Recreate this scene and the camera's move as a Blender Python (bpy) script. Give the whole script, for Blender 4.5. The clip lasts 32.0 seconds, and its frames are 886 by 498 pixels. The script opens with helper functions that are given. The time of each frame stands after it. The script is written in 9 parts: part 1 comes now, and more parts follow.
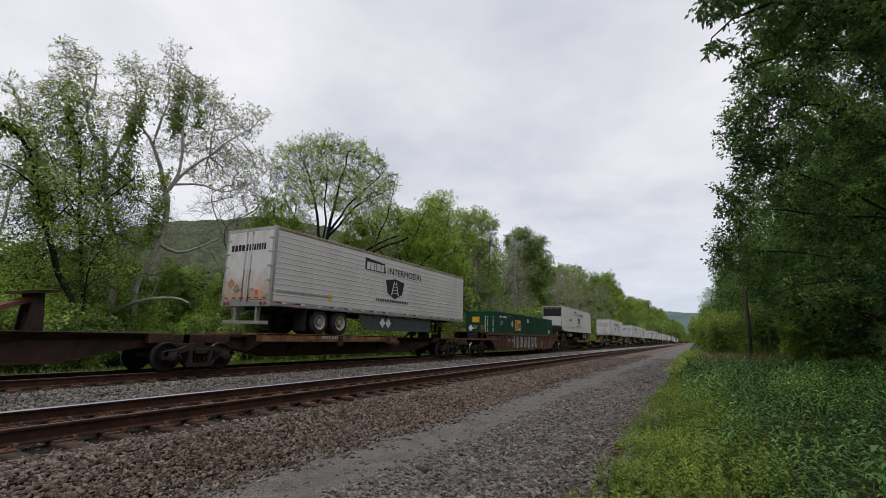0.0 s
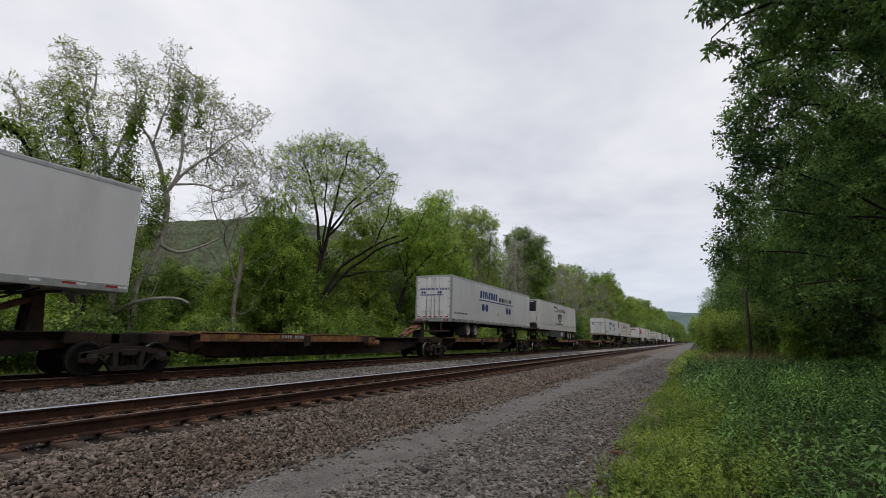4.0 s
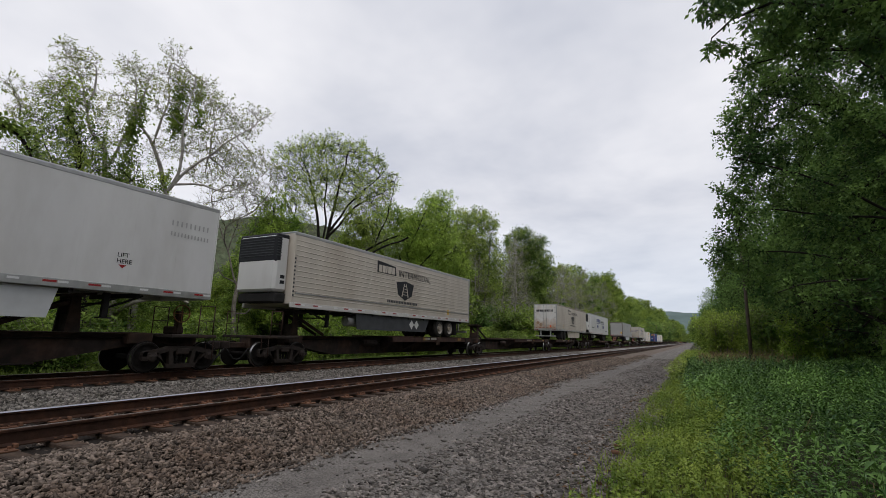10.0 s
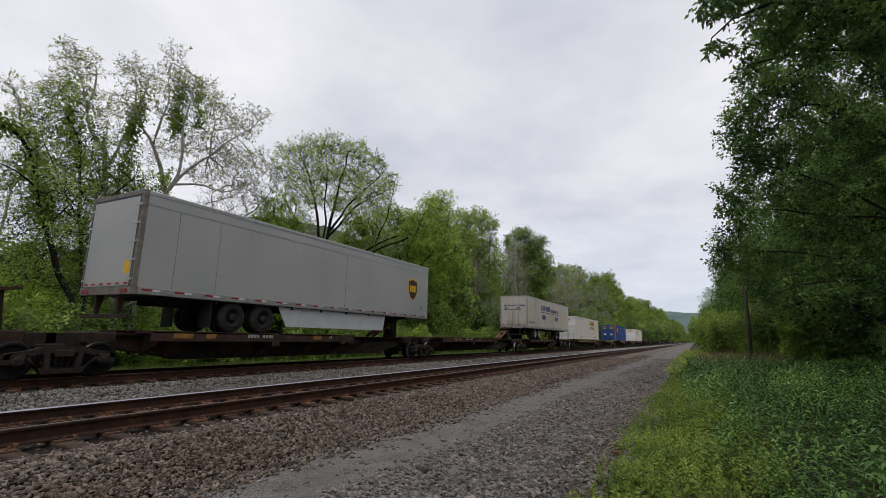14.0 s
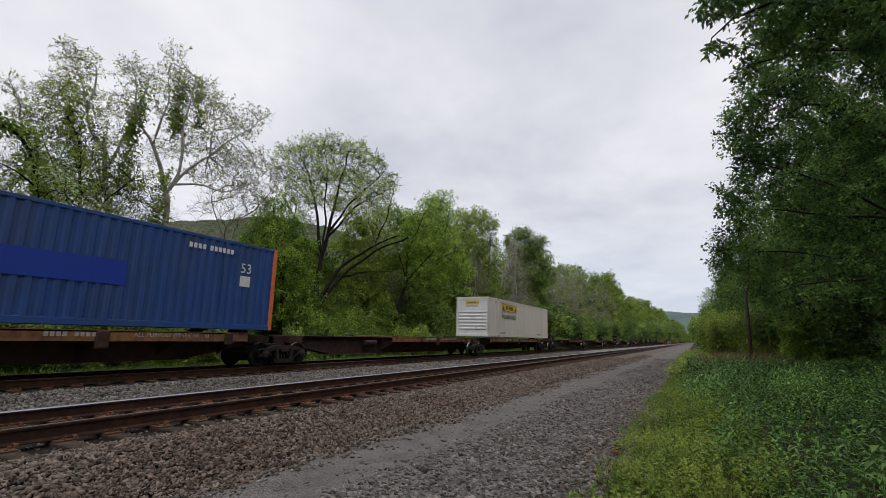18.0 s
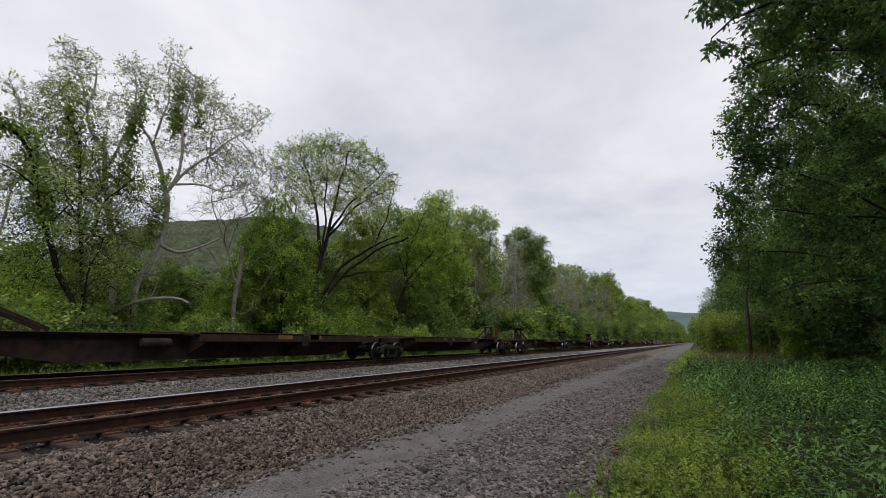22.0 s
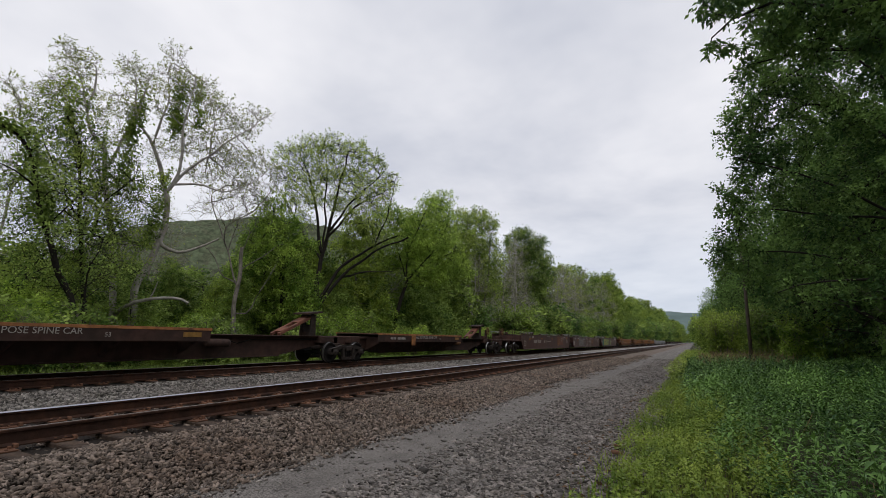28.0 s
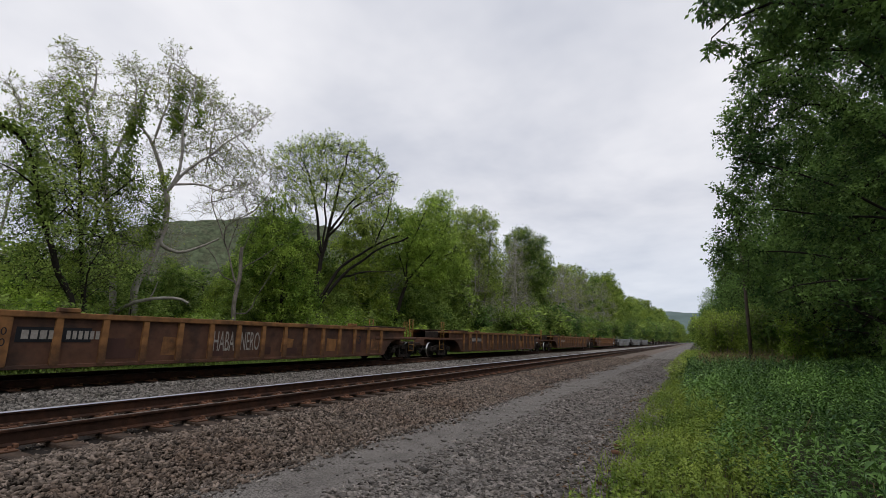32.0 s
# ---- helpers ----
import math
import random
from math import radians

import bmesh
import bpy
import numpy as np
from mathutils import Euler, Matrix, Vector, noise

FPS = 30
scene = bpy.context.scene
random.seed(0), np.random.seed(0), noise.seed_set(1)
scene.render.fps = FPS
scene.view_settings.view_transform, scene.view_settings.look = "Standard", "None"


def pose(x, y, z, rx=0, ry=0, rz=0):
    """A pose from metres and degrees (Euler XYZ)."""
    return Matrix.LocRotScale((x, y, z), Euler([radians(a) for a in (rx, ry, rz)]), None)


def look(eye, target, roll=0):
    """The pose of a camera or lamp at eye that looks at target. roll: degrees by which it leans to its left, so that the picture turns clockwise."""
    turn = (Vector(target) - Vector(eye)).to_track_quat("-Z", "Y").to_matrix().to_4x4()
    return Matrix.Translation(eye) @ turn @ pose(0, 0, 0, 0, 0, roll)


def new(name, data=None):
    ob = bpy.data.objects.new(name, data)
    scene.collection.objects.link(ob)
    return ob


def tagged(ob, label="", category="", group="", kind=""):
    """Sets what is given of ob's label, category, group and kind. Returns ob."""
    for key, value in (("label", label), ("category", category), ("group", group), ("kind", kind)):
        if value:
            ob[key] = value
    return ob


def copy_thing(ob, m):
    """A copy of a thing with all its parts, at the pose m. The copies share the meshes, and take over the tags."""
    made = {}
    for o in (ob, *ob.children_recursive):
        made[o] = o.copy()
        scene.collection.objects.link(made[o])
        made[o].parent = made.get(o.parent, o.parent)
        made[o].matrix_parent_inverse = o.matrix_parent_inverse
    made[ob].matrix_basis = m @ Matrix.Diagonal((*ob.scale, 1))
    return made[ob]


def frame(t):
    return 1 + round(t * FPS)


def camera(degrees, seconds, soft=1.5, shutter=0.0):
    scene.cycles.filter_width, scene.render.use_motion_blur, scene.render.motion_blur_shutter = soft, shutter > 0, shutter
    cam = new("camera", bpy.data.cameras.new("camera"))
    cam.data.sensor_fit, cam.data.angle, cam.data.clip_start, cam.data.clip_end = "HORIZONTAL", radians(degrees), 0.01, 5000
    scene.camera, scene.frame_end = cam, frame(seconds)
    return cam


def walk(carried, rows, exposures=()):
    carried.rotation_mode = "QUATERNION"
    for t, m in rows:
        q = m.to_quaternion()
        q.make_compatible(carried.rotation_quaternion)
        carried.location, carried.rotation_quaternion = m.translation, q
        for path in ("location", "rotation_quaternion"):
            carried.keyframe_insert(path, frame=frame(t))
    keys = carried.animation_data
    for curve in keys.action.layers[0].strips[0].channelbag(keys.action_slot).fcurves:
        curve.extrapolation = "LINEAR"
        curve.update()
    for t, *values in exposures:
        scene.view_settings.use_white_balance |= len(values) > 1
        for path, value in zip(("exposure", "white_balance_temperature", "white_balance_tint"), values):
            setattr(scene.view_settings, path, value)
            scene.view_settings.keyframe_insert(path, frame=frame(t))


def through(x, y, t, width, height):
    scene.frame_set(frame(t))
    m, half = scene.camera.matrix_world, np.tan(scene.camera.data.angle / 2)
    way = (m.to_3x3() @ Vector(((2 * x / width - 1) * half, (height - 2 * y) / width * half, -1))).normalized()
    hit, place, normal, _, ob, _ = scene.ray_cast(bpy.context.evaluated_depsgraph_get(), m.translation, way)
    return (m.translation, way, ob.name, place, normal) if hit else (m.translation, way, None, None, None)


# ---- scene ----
# ---- camera: stands still beside the tracks, looking along them ----
cam = camera(86.74, 32.0, soft=0.45)
_y, _p = radians(27.98), radians(10.55)
EYE = Vector((0, 0, 1.68))
AIM = EYE + Vector((-math.sin(_y) * math.cos(_p), math.cos(_y) * math.cos(_p), math.sin(_p)))
HOLD = look(EYE, AIM, 1.40)
walk(cam, [(0, HOLD), (32, HOLD)])

# ---- light: overcast spring day ----
SUN_EL, SUN_ROT = radians(58), radians(150)


def make_world():
    w = bpy.data.worlds.new("overcast_sky")
    scene.world = w
    w.use_nodes = True
    nt = w.node_tree
    nt.nodes.clear()
    N = nt.nodes.new
    out, bg = N("ShaderNodeOutputWorld"), N("ShaderNodeBackground")
    sky = N("ShaderNodeTexSky")
    sky.sky_type, sky.sun_disc = "NISHITA", False
    sky.sun_elevation, sky.sun_rotation = SUN_EL, SUN_ROT
    tc, sep = N("ShaderNodeTexCoord"), N("ShaderNodeSeparateXYZ")
    add = N("ShaderNodeMath")
    add.operation, add.inputs[1].default_value = "ADD", 0.16
    mx = N("ShaderNodeMath")
    mx.operation, mx.inputs[1].default_value = "MAXIMUM", 0.05
    dx, dy = N("ShaderNodeMath"), N("ShaderNodeMath")
    dx.operation = dy.operation = "DIVIDE"
    comb = N("ShaderNodeCombineXYZ")
    n1, n2 = N("ShaderNodeTexNoise"), N("ShaderNodeTexNoise")
    n1.inputs["Scale"].default_value, n1.inputs["Detail"].default_value = 1.0, 5.0
    n1.inputs["Roughness"].default_value, n1.inputs["Distortion"].default_value = 0.55, 0.1
    n2.inputs["Scale"].default_value, n2.inputs["Detail"].default_value = 0.45, 3.0
    mixn = N("ShaderNodeMath")
    mixn.operation = "MULTIPLY_ADD"
    mixn.inputs[1].default_value = 0.68
    half = N("ShaderNodeMath")
    half.operation, half.inputs[1].default_value = "MULTIPLY", 0.32
    ramp = N("ShaderNodeValToRGB")
    e = ramp.color_ramp.elements
    e[0].position, e[0].color = 0.38, (0.425, 0.44, 0.495, 1)
    e[1].position, e[1].color = 0.62, (0.66, 0.655, 0.68, 1)
    hz = N("ShaderNodeMapRange")
    hz.inputs["From Min"].default_value, hz.inputs["From Max"].default_value = 0.02, 0.26
    hz.inputs["To Min"].default_value, hz.inputs["To Max"].default_value = 0.75, 0.0
    mh = N("ShaderNodeMix")
    mh.data_type = "RGBA"
    mh.inputs["B"].default_value = (0.41, 0.46, 0.55, 1)
    skym = N("ShaderNodeVectorMath")
    skym.operation, skym.inputs["Scale"].default_value = "SCALE", 0.05
    ms = N("ShaderNodeMix")
    ms.data_type, ms.inputs["Factor"].default_value = "RGBA", 0.10
    L = nt.links.new
    L(tc.outputs["Generated"], sep.inputs[0])
    L(sep.outputs["Z"], add.inputs[0])
    L(add.outputs[0], mx.inputs[0])
    L(sep.outputs["X"], dx.inputs[0])
    L(sep.outputs["Y"], dy.inputs[0])
    L(mx.outputs[0], dx.inputs[1])
    L(mx.outputs[0], dy.inputs[1])
    L(dx.outputs[0], comb.inputs[0])
    L(dy.outputs[0], comb.inputs[1])
    L(comb.outputs[0], n1.inputs["Vector"])
    L(comb.outputs[0], n2.inputs["Vector"])
    L(n2.outputs["Fac"], half.inputs[0])
    L(n1.outputs["Fac"], mixn.inputs[0])
    L(half.outputs[0], mixn.inputs[2])
    L(mixn.outputs[0], ramp.inputs["Fac"])
    L(sep.outputs["Z"], hz.inputs["Value"])
    L(hz.outputs["Result"], mh.inputs["Factor"])
    L(ramp.outputs["Color"], mh.inputs["A"])
    L(sky.outputs["Color"], skym.inputs[0])
    L(mh.outputs["Result"], ms.inputs["A"])
    L(skym.outputs["Vector"], ms.inputs["B"])
    L(ms.outputs["Result"], bg.inputs["Color"])
    bg.inputs["Strength"].default_value = 1.5
    L(bg.outputs[0], out.inputs[0])


make_world()
sun = new("sun", bpy.data.lights.new("sun", "SUN"))
sun.data.energy, sun.data.angle, sun.data.color = 0.7, radians(35), (1, 0.97, 0.92)
_d = Vector((math.sin(SUN_ROT) * math.cos(SUN_EL), math.cos(SUN_ROT) * math.cos(SUN_EL), math.sin(SUN_EL)))
sun.matrix_world = look(_d * 50, (0, 0, 0))
scene.view_settings.exposure = 0.0

# ---- materials ----


def mat(name, base, rough=0.7, metal=0.0, var=0.25, scale=6.0, tint=None, tint_amt=0.0, tint_scale=2.0, bump=0.15,
        bump_scale=60.0, island=0.0, obj_rand=0.0, streak=1.0, lo=0.45, hi=0.65, spec=0.25):
    """Principled surface: base colour, value variation, patches of a second colour, fine bump."""
    m = bpy.data.materials.new(name)
    m.use_nodes = True
    nt = m.node_tree
    N, L = nt.nodes.new, nt.links.new
    bs = nt.nodes["Principled BSDF"]
    bs.inputs["Roughness"].default_value, bs.inputs["Metallic"].default_value = rough, metal
    bs.inputs["Specular IOR Level"].default_value = spec
    tc, mp = N("ShaderNodeTexCoord"), N("ShaderNodeMapping")
    mp.inputs["Scale"].default_value = (1, 1, streak)
    L(tc.outputs["Object"], mp.inputs["Vector"])
    n1 = N("ShaderNodeTexNoise")
    n1.inputs["Scale"].default_value, n1.inputs["Detail"].default_value = scale, 6
    L(mp.outputs[0], n1.inputs["Vector"])
    mr = N("ShaderNodeMapRange")
    mr.inputs["From Min"].default_value, mr.inputs["From Max"].default_value = 0.25, 0.75
    mr.inputs["To Min"].default_value, mr.inputs["To Max"].default_value = 1 - var, 1 + var
    L(n1.outputs["Fac"], mr.inputs["Value"])
    mul = N("ShaderNodeVectorMath")
    mul.operation = "SCALE"
    mul.inputs[0].default_value = base
    src = None
    if tint is not None:
        n2 = N("ShaderNodeTexNoise")
        n2.inputs["Scale"].default_value, n2.inputs["Detail"].default_value = tint_scale, 5
        n2.inputs["Roughness"].default_value = 0.65
        L(mp.outputs[0], n2.inputs["Vector"])
        m2 = N("ShaderNodeMapRange")
        m2.inputs["From Min"].default_value, m2.inputs["From Max"].default_value = lo, hi
        m2.inputs["To Min"].default_value, m2.inputs["To Max"].default_value = 0.0, tint_amt
        L(n2.outputs["Fac"], m2.inputs["Value"])
        mix = N("ShaderNodeMix")
        mix.data_type = "RGBA"
        mix.inputs["A"].default_value, mix.inputs["B"].default_value = (*base, 1), (*tint, 1)
        L(m2.outputs[0], mix.inputs["Factor"])
        L(mix.outputs["Result"], mul.inputs[0])
    L(mr.outputs[0], mul.inputs["Scale"])
    last = mul
    if island or obj_rand:
        if island:
            r = N("ShaderNodeNewGeometry").outputs["Random Per Island"]
        else:
            r = N("ShaderNodeObjectInfo").outputs["Random"]
        a = island or obj_rand
        m3 = N("ShaderNodeMapRange")
        m3.inputs["To Min"].default_value, m3.inputs["To Max"].default_value = 1 - a, 1 + a
        L(r, m3.inputs["Value"])
        last = N("ShaderNodeVectorMath")
        last.operation = "SCALE"
        L(mul.outputs[0], last.inputs[0])
        L(m3.outputs[0], last.inputs["Scale"])
    L(last.outputs[0], bs.inputs["Base Color"])
    if bump:
        n3 = N("ShaderNodeTexNoise")
        n3.inputs["Scale"].default_value, n3.inputs["Detail"].default_value = bump_scale, 4
        L(tc.outputs["Object"], n3.inputs["Vector"])
        b = N("ShaderNodeBump")
        b.inputs["Strength"].default_value, b.inputs["Distance"].default_value = bump, 0.02
        L(n3.outputs["Fac"], b.inputs["Height"])
        L(b.outputs[0], bs.inputs["Normal"])
    return m


def leaf_mat(name, base, other, through=0.45, rough=0.55):
    """Leaves: two greens varied leaf by leaf and in clumps, light passing through."""
    m = bpy.data.materials.new(name)
    m.use_nodes = True
    nt = m.node_tree
    N, L = nt.nodes.new, nt.links.new
    bs, out = nt.nodes["Principled BSDF"], nt.nodes["Material Output"]
    geo, tc, n1 = N("ShaderNodeNewGeometry"), N("ShaderNodeTexCoord"), N("ShaderNodeTexNoise")
    n1.inputs["Scale"].default_value, n1.inputs["Detail"].default_value = 0.75, 4
    L(tc.outputs["Object"], n1.inputs["Vector"])
    ad = N("ShaderNodeMath")
    ad.operation = "MULTIPLY_ADD"
    ad.inputs[1].default_value = 0.45
    off = N("ShaderNodeMapRange")
    off.inputs["From Min"].default_value, off.inputs["From Max"].default_value = 0.3, 0.7
    off.inputs["To Min"].default_value, off.inputs["To Max"].default_value = -0.35, 0.85
    L(n1.outputs["Fac"], off.inputs["Value"])
    L(geo.outputs["Random Per Island"], ad.inputs[0])
    own, sw, su = N("ShaderNodeObjectInfo"), N("ShaderNodeMapRange"), N("ShaderNodeMath")
    sw.inputs["To Min"].default_value, sw.inputs["To Max"].default_value = -0.16, 0.16
    L(own.outputs["Random"], sw.inputs["Value"])
    L(sw.outputs[0], su.inputs[0])
    L(off.outputs[0], su.inputs[1])
    L(su.outputs[0], ad.inputs[2])
    mix = N("ShaderNodeMix")
    mix.data_type = "RGBA"
    mix.inputs["A"].default_value, mix.inputs["B"].default_value = (*base, 1), (*other, 1)
    L(ad.outputs[0], mix.inputs["Factor"])
    L(mix.outputs["Result"], bs.inputs["Base Color"])
    bs.inputs["Roughness"].default_value = rough + 0.1
    bs.inputs["Specular IOR Level"].default_value = 0.18
    tr, ms = N("ShaderNodeBsdfTranslucent"), N("ShaderNodeMixShader")
    ms.inputs["Fac"].default_value = through
    L(mix.outputs["Result"], tr.inputs["Color"])
    L(bs.outputs[0], ms.inputs[1])
    L(tr.outputs[0], ms.inputs[2])
    L(ms.outputs[0], out.inputs["Surface"])
    return m


M_STONE = mat("ballast_stone", (0.176, 0.139, 0.114), 0.85, var=0.45, scale=14, tint=(0.125, 0.080, 0.056), tint_amt=0.6, tint_scale=0.8, island=0.75, bump=0.4, bump_scale=90)
# base set near black as the shade in the gaps between stones
M_BED_SHADE = mat("ballast_bed_gap_shade", (0.020, 0.015, 0.012), 0.95, var=0.8, scale=26, tint=(0.06, 0.038, 0.027), tint_amt=0.6, tint_scale=0.7, bump=1.0, bump_scale=24)
M_LOOSE = mat("loose_ballast_stone", (0.20, 0.16, 0.135), 0.85, var=0.45, scale=14, tint=(0.105, 0.062, 0.043), tint_amt=0.6, tint_scale=3, obj_rand=0.6, bump=0.4, bump_scale=90)
M_STONE2 = mat("grey_ballast_stone", (0.205, 0.187, 0.168), 0.9, var=0.3, scale=14, tint=(0.09, 0.07, 0.056), tint_amt=0.5, tint_scale=0.8, island=0.65, bump=0.4, bump_scale=90)
# grey bed, darkened in colour for the shaded gaps under its stones
M_BED2_SHADE = mat("grey_ballast_bed_gap_shade", (0.055, 0.050, 0.045), 0.95, var=0.8, scale=26, bump=1.0, bump_scale=24)
M_FARBED = mat("distant_brown_ballast", (0.165, 0.130, 0.108), 0.95, var=0.6, scale=6, tint=(0.105, 0.075, 0.058), tint_amt=0.7, tint_scale=0.9, bump=1.0, bump_scale=14)
M_ROAD = mat("gravel_road", (0.190, 0.172, 0.158), 0.95, var=0.85, scale=48, tint=(0.125, 0.112, 0.102), tint_amt=0.85, tint_scale=1.6, bump=1.0, bump_scale=50)
M_PEBBLE = mat("gravel_pebble", (0.195, 0.172, 0.156), 0.9, var=0.35, scale=30, island=0.8, bump=0.3, bump_scale=120)
M_SOIL = mat("soil_and_grass", (0.045, 0.040, 0.024), 1.0, var=0.5, scale=1.3, tint=(0.045, 0.06, 0.022), tint_amt=0.7, tint_scale=0.4, bump=0.8, bump_scale=9)
M_RAIL = mat("rusted_rail_steel", (0.042, 0.021, 0.014), 0.85, 0.1, var=0.3, scale=9, tint=(0.110, 0.045, 0.023), tint_amt=0.5, tint_scale=3, bump=0.3, bump_scale=50)
M_SHINE = mat("polished_rail_head", (0.50, 0.50, 0.55), 0.33, 1.0, var=0.08, scale=20, bump=0.03)
M_DULLHEAD = mat("dull_brown_rail_head", (0.20, 0.17, 0.15), 0.5, 0.8, var=0.2, scale=20, bump=0.05)
M_TIE = mat("creosoted_timber", (0.046, 0.031, 0.023), 0.9, var=0.45, scale=9, tint=(0.13, 0.085, 0.055), tint_amt=0.6, tint_scale=4, obj_rand=0.3, bump=0.6, bump_scale=30)
M_PLATE = mat("rusted_tie_plate", (0.17, 0.082, 0.048), 0.85, 0.1, var=0.35, scale=14, tint=(0.11, 0.06, 0.04), tint_amt=0.7, tint_scale=7, obj_rand=0.25, bump=0.3)
M_FRAME = mat("grimy_dark_steel", (0.027, 0.020, 0.017), 0.85, 0.0, var=0.4, scale=4, tint=(0.068, 0.037, 0.025), tint_amt=0.8, tint_scale=1.1, bump=0.25)
M_BOGIE = mat("oily_black_cast_steel", (0.026, 0.020, 0.017), 0.75, 0.0, var=0.4, scale=7, tint=(0.030, 0.020, 0.015), tint_amt=0.6, tint_scale=3, bump=0.25)
M_FRAME2 = mat("brown_painted_steel", (0.056, 0.029, 0.022), 0.8, 0.0, var=0.35, scale=4, tint=(0.028, 0.019, 0.015), tint_amt=0.8, tint_scale=0.8, bump=0.2)
M_RUSTLIP = mat("orange_brown_rusted_angle", (0.30, 0.125, 0.045), 0.75, 0.05, var=0.4, scale=5, tint=(0.10, 0.045, 0.025), tint_amt=0.8, tint_scale=1.5, bump=0.25)
M_RUSTRAIL = mat("ochre_rusted_deck_edge", (0.225, 0.110, 0.048), 0.8, 0.05, var=0.4, scale=5, tint=(0.05, 0.03, 0.022), tint_amt=0.9, tint_scale=1.3, bump=0.25)
M_WELL = mat("rusted_brown_well_side", (0.120, 0.058, 0.036), 0.75, 0.05, var=0.3, scale=3, tint=(0.050, 0.032, 0.026), tint_amt=0.95, tint_scale=0.9, bump=0.2)
M_WELLTOP = mat("rust_streaked_ochre_chord", (0.26, 0.125, 0.048), 0.75, 0.05, var=0.35, scale=4, tint=(0.08, 0.042, 0.026), tint_amt=0.9, tint_scale=1.2, bump=0.25)
M_WELLGREY = mat("weathered_grey_well_side", (0.27, 0.28, 0.28), 0.75, 0.05, var=0.3, scale=2, tint=(0.12, 0.09, 0.075), tint_amt=0.8, tint_scale=0.6, bump=0.2)
M_RUSTRED = mat("rust_red_primer", (0.15, 0.058, 0.034), 0.7, 0.0, var=0.3, scale=3, tint=(0.08, 0.038, 0.028), tint_amt=0.7, tint_scale=1.1, bump=0.1)
M_BROWNCAR = mat("oxide_brown_car_paint", (0.078, 0.037, 0.029), 0.6, 0.0, var=0.2, scale=2, tint=(0.042, 0.023, 0.019), tint_amt=0.8, tint_scale=0.6, bump=0.08, streak=0.4)
M_HITCH = mat("faded_red_hitch_paint", (0.17, 0.066, 0.042), 0.7, 0.05, var=0.3, scale=5, tint=(0.07, 0.04, 0.03), tint_amt=0.8, tint_scale=2, bump=0.2)
M_WHEEL = mat("grimy_wheel_steel", (0.010, 0.008, 0.007), 0.85, 0.0, var=0.3, scale=8, bump=0.15)
M_TREAD = mat("worn_wheel_tread", (0.48, 0.47, 0.47), 0.3, 1.0, var=0.15, scale=8, bump=0.02)
M_YELLOW = mat("grab_iron_yellow", (0.27, 0.145, 0.035), 0.6, var=0.25, scale=8, tint=(0.16, 0.08, 0.03), tint_amt=0.7, tint_scale=5, bump=0.1)
M_WHITE = mat("white_trailer_skin", (0.61, 0.595, 0.565), 0.38, var=0.06, scale=1.2, tint=(0.50, 0.48, 0.45), tint_amt=0.6, tint_scale=0.5, bump=0.02, streak=0.35, bump_scale=12)
M_WHITE2 = mat("bright_white_trailer_skin", (0.66, 0.655, 0.645), 0.32, var=0.05, scale=1.2, tint=(0.52, 0.505, 0.48), tint_amt=0.6, tint_scale=0.5, bump=0.02, streak=0.35, bump_scale=12)
M_CREAM = mat("dirty_cream_trailer_skin", (0.56, 0.51, 0.44), 0.45, var=0.08, scale=1.5, tint=(0.42, 0.36, 0.29), tint_amt=0.6, tint_scale=0.6, bump=0.02, streak=0.3, bump_scale=12)
M_DOORS = mat("grimy_white_door", (0.66, 0.65, 0.63), 0.45, var=0.08, scale=2, tint=(0.42, 0.25, 0.14), tint_amt=0.55, tint_scale=0.9, lo=0.52, hi=0.75, bump=0.03, streak=0.5)
M_GRIMALU = mat("grimy_galvanised_frame", (0.21, 0.19, 0.165), 0.65, 0.2, var=0.3, scale=4, tint=(0.10, 0.08, 0.065), tint_amt=0.8, tint_scale=1.4, bump=0.1)
M_GREY = mat("pale_grey_trailer_skin", (0.413, 0.407, 0.395), 0.35, var=0.06, scale=1.2, tint=(0.32, 0.33, 0.33), tint_amt=0.6, tint_scale=0.6, bump=0.02, bump_scale=12)
M_PALECASE = mat("rust_streaked_white_container", (0.64, 0.59, 0.53), 0.5, var=0.08, scale=2.5, tint=(0.42, 0.27, 0.15), tint_amt=0.5, tint_scale=1.3, lo=0.55, hi=0.8, bump=0.03, streak=0.12)
